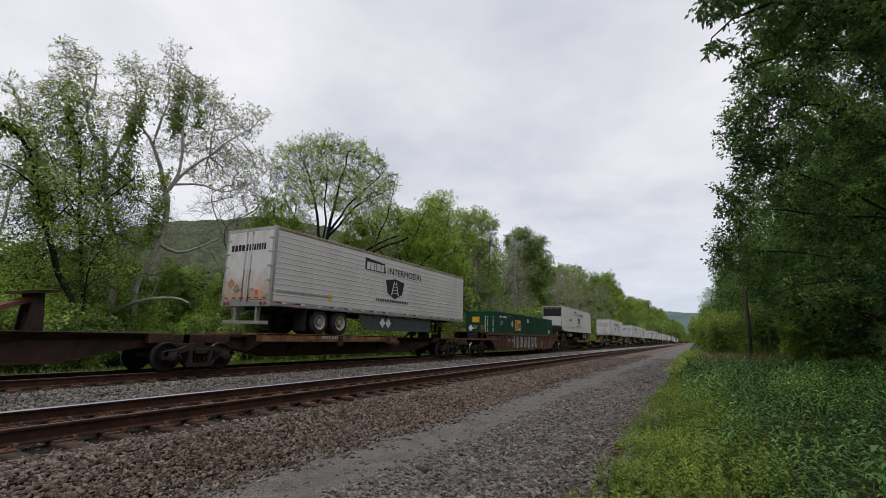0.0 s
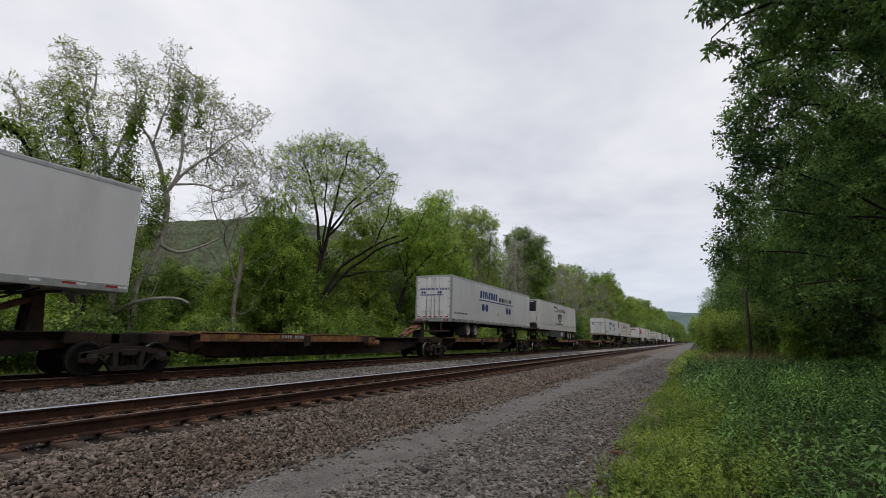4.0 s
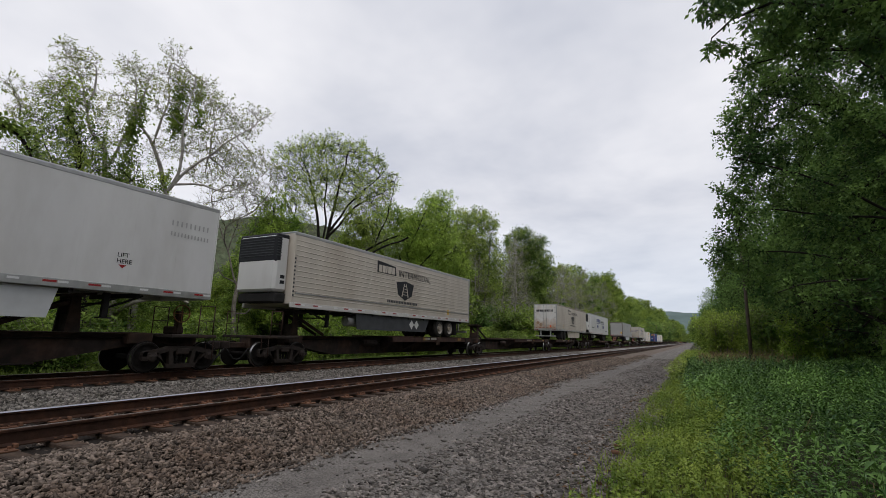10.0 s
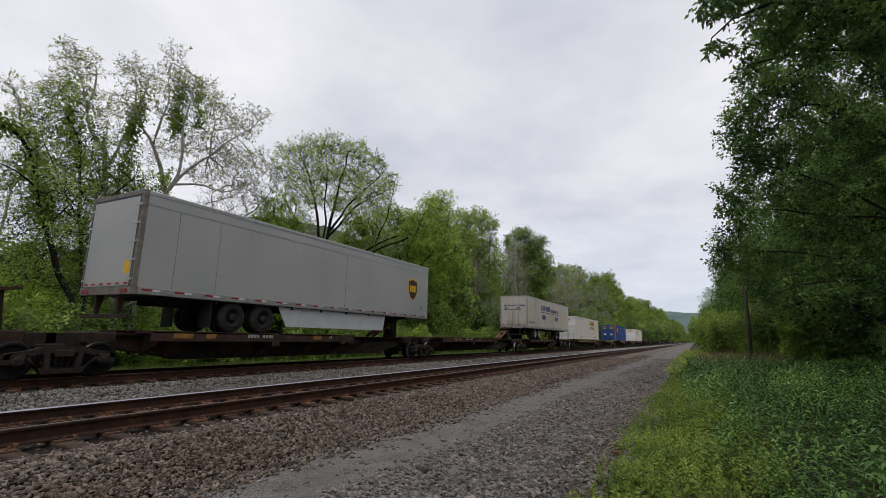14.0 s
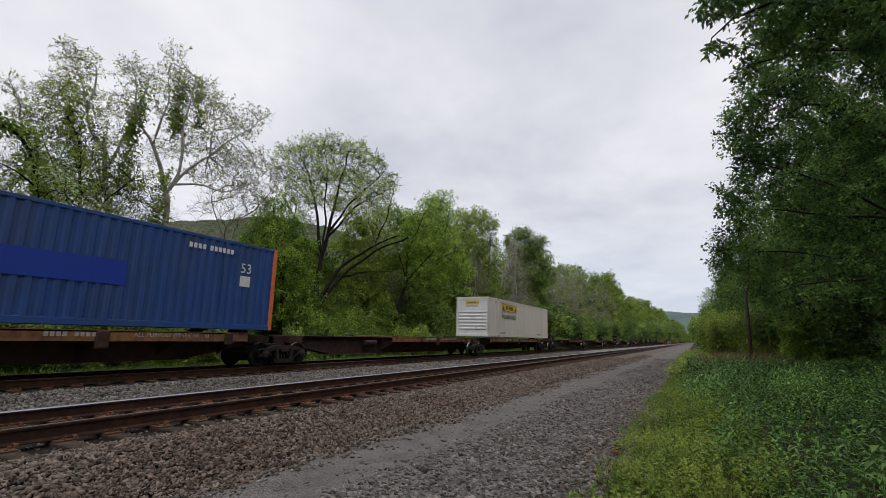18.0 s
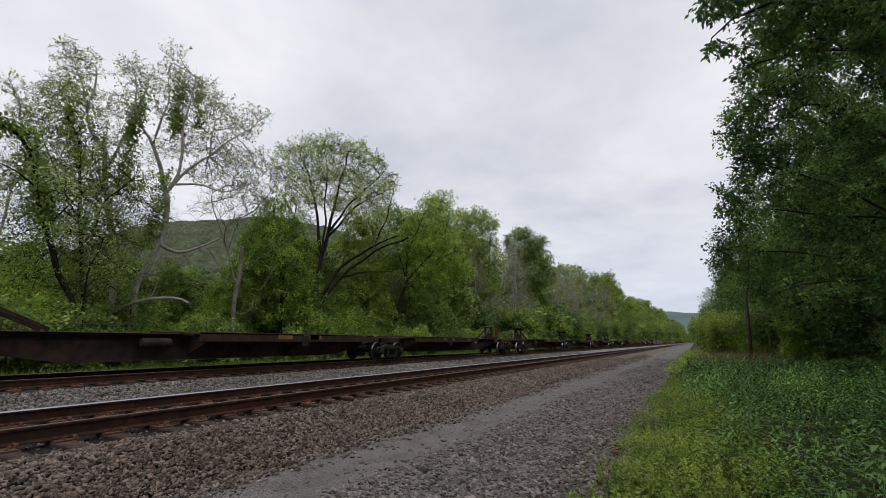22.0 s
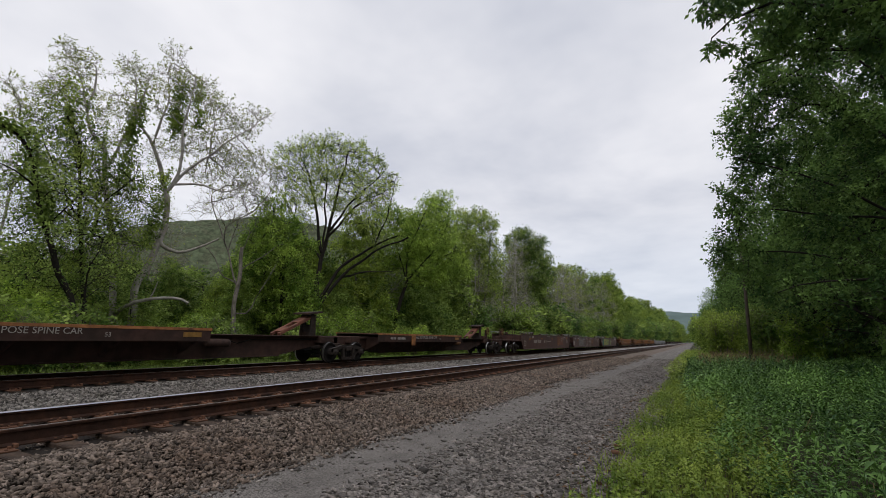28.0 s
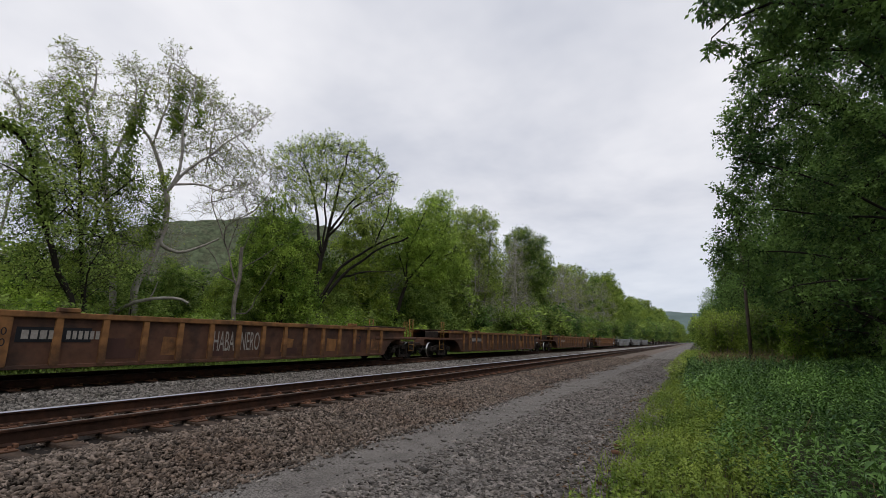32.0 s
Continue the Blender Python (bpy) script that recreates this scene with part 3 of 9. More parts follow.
def stones(name, P, size, material, label, flat=0.72, jag=0.34, tilt=0.5):
    """Angular crushed stones, joined: one stuff object."""
    n = len(P)
    V = CUBE[None] * rng.uniform(0.6, 1.25, (n, 8, 1)) + rng.uniform(-jag, jag, (n, 8, 3))
    V = V * np.stack([rng.uniform(0.95, 1.7, n), rng.uniform(0.65, 1.1, n), rng.uniform(0.4, 0.85, n) * flat / 0.75], 1)[:, None, :]
    a, b, c = rng.uniform(0, 6.28, n), rng.normal(0, tilt, n), rng.normal(0, tilt, n)
    A, B, C = np.zeros((n, 3, 3)), np.zeros((n, 3, 3)), np.zeros((n, 3, 3))
    A[:, 0, 0], A[:, 1, 1], A[:, 0, 1], A[:, 1, 0], A[:, 2, 2] = np.cos(a), np.cos(a), -np.sin(a), np.sin(a), 1
    B[:, 0, 0], B[:, 1, 1], B[:, 2, 2], B[:, 1, 2], B[:, 2, 1] = 1, np.cos(b), np.cos(b), -np.sin(b), np.sin(b)
    C[:, 1, 1], C[:, 0, 0], C[:, 2, 2], C[:, 0, 2], C[:, 2, 0] = 1, np.cos(c), np.cos(c), np.sin(c), -np.sin(c)
    T = B @ C @ A
    V = np.einsum("nij,nkj->nki", T, V) * size[:, None, None] * 0.6 + P[:, None, :]
    F = CUBEF[None] + 8 * np.arange(n)[:, None, None]
    return tagged(soup(name, V.reshape(-1, 3), F.reshape(-1, 3), material), label=label, category="stones", kind="stuff")


def scatter(n, x0, x1, y0, y1, power=1.0):
    y = y0 + (y1 - y0) * rng.random(n) ** power
    return rng.uniform(x0, x1, n), y


def ballast_stones():
    x, y = scatter(36000, -6.74, -4.55, -0.5, 17, 1.3)
    keep = rng.random(len(x)) < np.clip((-4.35 - x) / 0.7, 0.06, 1)
    x, y = x[keep], y[keep]
    x2, y2 = scatter(5200, -9.9, -6.7, -1.5, 16, 1.15)
    x, y = np.concatenate([x, x2]), np.concatenate([y, y2])
    s = rng.uniform(0.030, 0.062, len(x)) * (1 + 0.4 * (rng.random(len(x)) < 0.12))
    sunk = np.where(x < -6.7, -0.012, 0.012)
    stones("ballast_stones", np.stack([x, y, np.maximum(bed_z(x), 0) + sunk + rng.uniform(-0.01, 0.02, len(x))], 1), s, M_STONE, "brown-grey crushed ballast stones on the track shoulder")
    x, y = scatter(9000, -6.75, -5.0, 14, 45, 1.6)
    stones("ballast_stones", np.stack([x, y, bed_z(x) + 0.01], 1), rng.uniform(0.05, 0.10, len(x)), M_STONE, "brown-grey crushed ballast stones further along")
    x, y = scatter(21000, -13.1, -9.7, -1.0, 24, 1.2)
    stones("ballast_stones", np.stack([x, y, bed_z(x) + 0.012], 1), rng.uniform(0.04, 0.078, len(x)), M_STONE2, "pale grey ballast stones between the two tracks")
    x, y = scatter(7000, -13.1, -9.7, 20, 60, 1.4)
    stones("ballast_stones", np.stack([x, y, bed_z(x) + 0.01], 1), rng.uniform(0.06, 0.11, len(x)), M_STONE2, "pale grey ballast stones between the far rails")
    # ballast spilled over the road's edge
    x, y = scatter(5200, -5.5, -4.2, 1, 62, 1.3)
    k = rng.random(len(x)) < np.clip((-4.25 - x + 0.25 * np.sin(y * 0.9) + 0.15 * np.sin(y * 2.3)) / 0.9, 0, 1)
    x, y = x[k], y[k]
    stones("ballast_stones", np.stack([x, y, np.maximum(road_z(x, y), bed_z(x)) + 0.008], 1), rng.uniform(0.03, 0.06, len(x)) * (1 + y / 50), M_STONE, "brown ballast stones spilled on the road's edge")
    # loose gravel on the road: a smooth wheel track by the ballast, coarse broken stone beside it

    def coarse(x, y):
        lane = np.exp(-((x + 3.9 + 0.1 * np.sin(y * 0.5)) / 0.78) ** 4)
        return np.clip(0.95 - 0.93 * lane, 0.02, 1) * (0.72 + 0.4 * np.sin(x * 2.9 + y * 0.6) * np.sin(y * 0.9))
    x, y = scatter(70000, -4.8, -0.6, 1.5, 16, 1.25)
    k = rng.random(len(x)) < coarse(x, y)
    x, y = x[k], y[k]
    stones("road_gravel", np.stack([x, y, np.maximum(road_z(x, y), ground_z(x, y)) + 0.003], 1), rng.uniform(0.02, 0.058, len(x)) * (1 + 0.7 * (rng.random(len(x)) < 0.1)), M_PEBBLE, "loose broken grey gravel on the service road", flat=0.5, tilt=0.22)
    x, y = scatter(26000, -4.8, -1.0, 14, 52, 1.4)
    k = rng.random(len(x)) < coarse(x, y)
    x, y = x[k], y[k]
    stones("road_gravel", np.stack([x, y, road_z(x, y) + 0.004], 1), rng.uniform(0.03, 0.07, len(x)), M_PEBBLE, "loose grey gravel further along the road", flat=0.5, tilt=0.22)
    # the topmost stones of the shoulder, one by one
    forms = []
    for k in range(10):
        V = (CUBE * rng.uniform(0.75, 1.1, (8, 1)) + rng.uniform(-0.2, 0.2, (8, 3))) * np.array([rng.uniform(1.0, 1.6), rng.uniform(0.7, 1.1), rng.uniform(0.4, 0.7)])
        me = bpy.data.meshes.new("stone")
        me.from_pydata(V.tolist(), [], CUBEF.tolist())
        me.materials.append(M_LOOSE)
        forms.append(me)
    for k in range(300):
        ob = new("stone", forms[k % 10])
        x = rng.uniform(-6.5, -4.75)
        ob.location = (x, 2.0 + 7.0 * rng.random() ** 1.4, max(bed_z(x), 0) + 0.03)
        ob.rotation_euler = (rng.uniform(-0.3, 0.3), rng.uniform(-0.3, 0.3), rng.uniform(0, 6.28))
        s = rng.uniform(0.020, 0.034)
        ob.scale = (s, s, s)
        ob.parent = BALLAST


ballast_stones()


def track(x0, near, label):
    base = tagged(new("railway_track"), label=label, category="railway track", kind="structure")
    base.location = (x0, 0, 0)
    top = RAIL_Z
    prof = [(-0.075, 0), (0.075, 0), (0.075, 0.014), (0.013, 0.038), (0.010, 0.148), (0.034, 0.162), (0.036, 0.186), (0.027, 0.196), (-0.027, 0.196), (-0.036, 0.186), (-0.034, 0.162), (-0.010, 0.148), (-0.013, 0.038), (-0.075, 0.014)]
    for s in (-1, 1):
        sh = Shape().prism([(s * 0.753 + a, top - 0.200 + b) for a, b in prof], -40, 1600, "y")
        r = part("rail", sh, M_RAIL, base, "rust-brown steel rail")
        g = -s * 1.0
        c = s * 0.753
        sh = Shape().prism([(c - g * 0.018, top - 0.004), (c - g * 0.014, top), (c + g * 0.016, top), (c + g * 0.030, top - 0.005), (c + g * 0.0375, top - 0.014), (c + g * 0.0375, top - 0.017), (c + g * 0.02, top - 0.012)], -40, 1600, "y")
        bright = s < 0 and x0 > -10
        part("rail_head", sh, M_SHINE if bright else M_DULLHEAD, r, "wheel-polished bright running surface" if bright else "dull brown running surface")
    tz = top - 0.200 - 0.016
    tie = Shape().box(-1.42, 1.42, -0.115, 0.115, tz - 0.18, tz, 0.012).mesh("tie", M_TIE)
    plate = Shape().box(-0.23, 0.23, -0.105, 0.105, 0, 0.018, 0.004)
    for sx in (-1, 1):
        for sy in (-0.055, 0.055):
            plate.box(sx * 0.105 - 0.017, sx * 0.105 + 0.017, sy - 0.017, sy + 0.017, 0.01, 0.048, 0.006)
    for sx in (-1, 1):
        plate.box(sx * 0.185 - 0.014, sx * 0.185 + 0.014, -0.014, 0.014, 0.01, 0.034, 0.004)
    plate = plate.mesh("tie_plate", M_PLATE)
    r = random.Random(3 if near else 4)
    for i in range(near):
        y = 0.27 + i * 0.615 + r.uniform(-0.03, 0.03)
        ob = part("tie", tie, M_TIE, base)
        ob.location, ob.rotation_euler = (r.uniform(-0.07, 0.07), y, r.uniform(-0.012, 0.0)), (0, 0, r.uniform(-0.02, 0.02))
        for s in (-1, 1):
            pl = part("tie_plate", plate, M_PLATE, ob)
            pl.location = (s * 0.753, 0, tz + 0.001)
    # anchors along the rail base
    anch = Shape().box(-0.11, 0.11, -0.022, 0.022, -0.02, 0.03, 0.006).mesh("rail_anchor", M_PLATE)
    for i in range(0, min(near, 40)):
        y = 0.27 + i * 0.615 + 0.16
        for s in (-1, 1):
            a = part("rail_anchor", anch, M_PLATE, base)
            a.location = (s * 0.753, y, top - 0.198)
    rest = Shape()
    for i in range(near, near + 260):
        y = 0.27 + i * 0.615
        rest.box(-1.42, 1.42, y - 0.115, y + 0.115, tz - 0.1, tz)
    tagged(part("more_ties", rest, M_TIE, base), kind="stuff")
    return base


track(NEAR_X, 90, "empty near railway track with rusty rails on timber ties")
track(FAR_X, 60, "far railway track that carries the train")

# ---- distance ----


def hills():
    r = np.random.default_rng(11)

    def ridge(name, cx, cy, ax, ay, h, material, label, rot=0.0, n=70):
        u = np.linspace(-1, 1, n)
        X, Y = np.meshgrid(u, u)
        d = np.sqrt(X ** 2 + Y ** 2)
        Z = h * np.clip(1 - d ** 1.7, -0.05, 1) + h * 0.05 * (np.sin(X * 9 + Y * 4) + np.sin(Y * 13 - X * 6)) * np.clip(1 - d, 0, 1) + r.uniform(-1, 1, X.shape) * 0.014 * h
        c, s = math.cos(rot), math.sin(rot)
        V = np.stack([cx + ax * X * c - ay * Y * s, cy + ax * X * s + ay * Y * c, Z - 3], -1).reshape(-1, 3)
        i = np.arange(n - 1)[None, :] + n * np.arange(n - 1)[:, None]
        F = np.stack([i, i + 1, i + 1 + n, i + n], -1).reshape(-1, 4)
        tagged(soup(name, V, F, material, smooth=True), label=label, category="hill", kind="structure")
    ridge("backdrop", -490, 426, 330, 170, 152, M_HILL, "wooded green hill across the valley", radians(49), n=210)
    ridge("backdrop", -900, 900, 700, 400, 95, M_HILL, "lower wooded ridge behind the trees", radians(-50))
    ridge("backdrop", -150, 2300, 900, 500, 132, M_HAZE, "far ridge at the end of the valley, haze put into its blue-green colour")


hills()

# ---- the train ----
MOVING, WHEELSETS = [], []
CACHE = {}


def shared(key, make):
    if key not in CACHE:
        CACHE[key] = make()
    return CACHE[key]


def thing(name, y0, label, category, group=""):
    ob = tagged(new(name), label=label, category=category, group=group)
    ob.location = (FAR_X, y0, RAIL_Z)
    MOVING.append((ob, y0))
    return ob


def wheelset_mesh():
    sh = Shape()
    sh.lathe([(-1.02, 0.075), (1.02, 0.075)], 0, 0, 0, 10)
    for s in (-1, 1):
        prof = [(-0.085, 0.445), (-0.055, 0.455), (-0.04, 0.425), (0.055, 0.418), (0.055, 0.36), (0.02, 0.34), (0.0, 0.20), (0.05, 0.15), (0.09, 0.13)]
        sh.lathe([(s * (o + 0.76), r) for o, r in prof], 0, 0, 0, 30)
        for k in range(6):
            a = k * math.pi / 3
            sh.rod((s * 0.765, 0.27 * math.cos(a), 0.27 * math.sin(a)), (s * 0.79, 0.27 * math.cos(a), 0.27 * math.sin(a)), 0.03, 6)
    n0 = len(sh.f)
    for s in (-1, 1):
        sh.lathe([(s * 0.722, 0.427), (s * 0.735, 0.4285), (s * 0.812, 0.4225)], 0, 0, 0, 30)
        del sh.f[-2:]
    me = sh.mesh("wheelset", M_WHEEL)
    me.materials.append(M_TREAD)
    me.polygons.foreach_set("material_index", [1 if i >= n0 else 0 for i in range(len(me.polygons))])
    return me


def sideframe_mesh():
    sh = Shape()
    x0, x1 = 0.93, 1.07
    sh.prism([(-1.16, 0.50), (-1.10, 0.60), (-0.72, 0.66), (-0.45, 0.74), (0.45, 0.74), (0.72, 0.66), (1.10, 0.60), (1.16, 0.50), (1.12, 0.46), (0.70, 0.52), (0.40, 0.60), (-0.40, 0.60), (-0.70, 0.52), (-1.12, 0.46)], x0, x1)
    sh.prism([(-0.42, 0.12), (0.42, 0.12), (0.46, 0.24), (-0.46, 0.24)], x0, x1)
    for s in (-1, 1):
        sh.prism([(s * 0.42, 0.13), (s * 0.47, 0.25), (s * 0.86, 0.56), (s * 0.70, 0.56)], x0, x1)
        sh.prism([(s * 0.24, 0.20), (s * 0.37, 0.20), (s * 0.42, 0.66), (s * 0.30, 0.66)], x0 + 0.01, x1 + 0.015)
        sh.box(x0 - 0.02, x1 + 0.02, s * 0.89 - 0.15, s * 0.89 + 0.15, 0.36, 0.57, 0.03)
        sh.prism([(s * 1.00, 0.34), (s * 1.14, 0.36), (s * 1.15, 0.58), (s * 1.00, 0.60)], x0, x1)
    return sh.mesh("sideframe", M_BOGIE)


def cap_mesh():
    sh = Shape().lathe([(1.04, 0.115), (1.11, 0.115), (1.125, 0.09), (1.14, 0.03)], 0, 0, 0, 14)
    for k in range(3):
        a = k * 2.094 + 0.4
        sh.rod((1.12, 0.06 * math.cos(a), 0.06 * math.sin(a)), (1.15, 0.06 * math.cos(a), 0.06 * math.sin(a)), 0.018, 6)
    return sh.mesh("bearing_cap", M_BOGIE)


def spring_mesh():
    sh = Shape()
    for k in (-0.13, 0.0, 0.13):
        for i in range(7):
            z = 0.255 + i * 0.042
            sh.lathe([(-0.011, 0.052), (0.011, 0.052)], 1.0, k, z, 10, "z")
        sh.lathe([(0.24, 0.035), (0.53, 0.035)], 1.0, k, 0, 8, "z")
    return sh.mesh("springs", M_WHEEL)


def bogie(parent, y, world_y0, detail=True):
    sh = shared("bolster", lambda: Shape().box(-1.12, 1.12, -0.20, 0.20, 0.50, 0.68, 0.03).box(-0.35, 0.35, -0.32, 0.32, 0.66, 0.80, 0.03).mesh("bogie", M_FRAME))
    b = part("bogie", sh, M_FRAME, parent, "grimy cast-steel freight bogie")
    b.location = (0, y, 0)
    for s in (0, 180):
        f = part("sideframe", shared("sf", sideframe_mesh), M_FRAME, b)
        f.rotation_euler = (0, 0, radians(s))
        if detail:
            for q in (-1, 1):
                o = part("bearing_cap", shared("cap", cap_mesh), M_FRAME, b)
                o.location, o.rotation_euler = (0, q * 0.89, 0.42), (0, 0, radians(s))
            o = tagged(part("spring_nest", shared("springs", spring_mesh), M_FRAME, b), kind="stuff")
            o.rotation_euler = (0, 0, radians(s))
    for s in (-1, 1):
        w = part("wheelset", shared("ws", wheelset_mesh), M_WHEEL, b)
        w.location = (0, s * 0.89, 0.424)
        if detail:
            WHEELSETS.append((w, (0, world_y0 + y, (0, s * 0.89, 0.424))))
    return b


def coupler(parent, y, s):
    sh = Shape().box(-0.09, 0.09, min(y, y + s * 0.8), max(y, y + s * 0.8), 0.62, 0.84, 0.03)
    sh.box(-0.17, 0.17, min(y + s * 0.7, y + s * 1.0), max(y + s * 0.7, y + s * 1.0), 0.58, 0.88, 0.05)
    part("coupler", sh, M_FRAME, parent)
    h = Shape()
    pts = [(0.35, y + s * (0.1 + 0.9 * k / 6), 0.62 - 0.38 * math.sin(math.pi * k / 6)) for k in range(7)]
    h.path(pts, 0.025, 6)
    part("brake_hose", h, M_UNDER, parent, "drooping black brake hose")


def hitch(parent, y, s, red, lying=False):
    """Trailer hitch: post, top plate and strut; s: the side towards which the strut runs down."""
    m = M_HITCH if red else M_FRAME
    if lying:
        h = part("hitch", Shape().box(-0.30, 0.30, y - 0.55, y + 0.55, 1.06, 1.16, 0.02), m, parent, "folded hitch on the deck")
        part("top_plate", Shape().box(-0.42, 0.42, y - 0.3, y + 0.3, 1.16, 1.22, 0.02), M_FRAME, h)
        return
    sh = Shape()
    for x in (-0.27, 0.27):
        sh.prism([(y - s * 0.20, 1.08), (y + s * 0.16, 1.08), (y + s * 0.10, 1.98), (y - s * 0.12, 1.98)], x - 0.035, x + 0.035)
    sh.box(-0.27, 0.27, y - 0.07, y + 0.07, 1.08, 1.55, 0.01)
    h = part("hitch", sh, M_FRAME, parent, "grimy dark hitch stand")
    st = Shape()
    for x in ((-0.20, 0.20) if red else (-0.22, 0.22)):
        st.beam((x, y + s * 0.05, 1.88), (x, y + s * 1.75, 1.14), 0.13 if red else 0.08, 0.10)
    if red:
        st.beam((0, y + s * 0.12, 1.90), (0, y + s * 0.75, 1.63), 0.46, 0.04)
        st.beam((0, y + s * 1.2, 1.43), (0, y + s * 1.62, 1.25), 0.46, 0.04)
    part("strut", st, m, h, "faded red strut" if red else "")
    tp = Shape().prism([(y - 0.42, 2.02 + s * 0.05), (y + 0.40, 2.02 - s * 0.05), (y + 0.40, 2.09 - s * 0.05), (y - 0.42, 2.09 + s * 0.05)], -0.45, 0.45)
    tp.box(-0.2, 0.2, y - 0.16, y + 0.16, 1.92, 2.03)
    part("top_plate", tp, M_FRAME, h, "greasy dark hitch plate")


def spine_unit(parent, y0, y1, style, frame_m, edge_m, hitches, lying=(), lift=0.0):
    """One platform between bogies at y0 and y1. style: deck at 'l'eft, 'r'ight or 'b'oth ends."""
    L = y1 - y0
    sill = Shape()
    prof = [(y0 - 0.1, 0.74), (y0 + 1.3, 0.70), (y0 + 3.4, 0.33), (y1 - 3.4, 0.33), (y1 - 1.3, 0.70), (y1 + 0.1, 0.74), (y1 + 0.1, 1.06), (y0 - 0.1, 1.06)]
    sill.prism(prof, -0.30, 0.30)
    sill.box(-0.42, 0.42, y0 + 1.0, y1 - 1.0, 1.02, 1.09, 0.01)
    sill.box(-0.38, 0.38, y0 + 3.3, y1 - 3.3, 0.31, 0.345)
    p = part("centre_sill", sill, frame_m, parent, "deep grimy steel spine beam")
    lo, hi = {"l": (y0 + 1.9, y0 + 0.62 * L), "r": (y0 + 0.38 * L, y1 - 1.9), "b": (y0 + 1.7, y1 - 1.7)}[style]
    for s in (-1, 1):
        e = Shape()
        xo, xi = s * 1.29, s * 0.48
        e.box(min(xo, xi), max(xo, xi), lo, hi, 1.10 + lift, 1.155 + lift, 0.008)
        e.box(min(xo, xo - s * 0.06), max(xo, xo - s * 0.06), lo, hi, 0.90, 1.165 + lift, 0.006)
        e.box(min(xo, xo - s * 0.20), max(xo, xo - s * 0.20), lo, hi, 0.885, 0.905)
        dk = part("deck", e, edge_m, p, "rust-stained deck runway")
        if lift:
            lip = Shape().prism([(xo + s * 0.012, 1.10 + lift), (xo + s * 0.004, 1.172 + lift), (xo - s * 0.10, 1.176 + lift), (xo - s * 0.10, 1.158 + lift), (xo - s * 0.01, 1.10 + lift)], lo - 0.03, hi + 0.03, "y")
            part("deck_lip", lip, M_RUSTLIP, dk, "orange-brown rusted edge angle")
        if s > 0:
            rr = random.Random(int(y0 * 10) + int(L * 100))
            for i in range(3 if not lift else 1):
                y = hi - 0.9 if lift else lo + 0.6 + rr.random() * (hi - lo - 2.0)
                part("edge_patch", Shape().box(1.295, 1.30, y, y + rr.uniform(0.25, 0.7), 0.97 + lift * 0.4, 1.11 + lift * 0.4), M_YELLOW, p, "worn ochre patch on the deck edge")
    a, b = (hi, y1 - 1.2) if style == "l" else (y0 + 1.2, lo)
    if style != "b":
        part("sill_cover", Shape().box(-0.55, 0.55, a, b, 1.075, 1.10, 0.008), frame_m, p)
    n = 5
    for i in range(n):
        y = lo + 0.35 + (hi - lo - 0.7) * i / (n - 1)
        for s in (-1, 1):
            pts = [(s * 0.29, 0.45), (s * 1.24, 0.90), (s * 1.24, 1.09), (s * 0.29, 1.09)]
            part("outrigger", Shape().prism(pts, y - 0.035, y + 0.035, "y"), frame_m, p)
    # brackets, end sill aprons and air pipe on the near flank
    mid = (lo + hi) / 2 - (1.4 if lift else 0.0)
    part("stanchion_bracket", Shape().box(1.26, 1.36, mid - 0.16, mid + 0.16, 0.70, 1.14 + lift, 0.03), M_RUSTLIP if lift else frame_m, p)
    if not lift:
        part("stanchion_bracket", Shape().box(1.27, 1.35, hi - 0.9, hi - 0.6, 0.78, 1.14, 0.03), frame_m, p)
    tank_y = hi + 0.4 if style == "l" else lo - 1.3
    t = Shape().lathe([(-0.02, 0.10), (0.04, 0.135), (0.80, 0.135), (0.86, 0.10)], 0.55, tank_y, 0.82, 14, "y")
    part("air_reservoir", t, M_ALU if int(y0 * 10) % 7 == 3 else (M_RUSTRAIL if int(y0 * 10) % 3 == 1 else frame_m), p)
    pipe = Shape()
    pipe.path([(0.36, y0 + 1.2, 0.95), (0.36, tank_y - 0.3, 0.95), (0.46, tank_y - 0.1, 0.90), (0.50, tank_y, 0.84)], 0.018, 6)
    pipe.path([(0.36, tank_y + 0.9, 0.93), (0.40, tank_y + 1.3, 0.80), (0.36, tank_y + 1.9, 0.93), (0.36, y1 - 1.2, 0.95)], 0.018, 6)
    part("brake_pipe", pipe, M_WHEEL, p)
    for y in (y0 + 1.0, y1 - 1.0):
        part("end_apron", Shape().box(-0.62, 0.62, y - 0.35, y + 0.35, 0.80, 1.11, 0.03), frame_m, p)
    for y, s, red in hitches:
        hitch(parent, y, s, red)
    for y in lying:
        hitch(parent, y, 1, True, True)
    return p, lo, hi


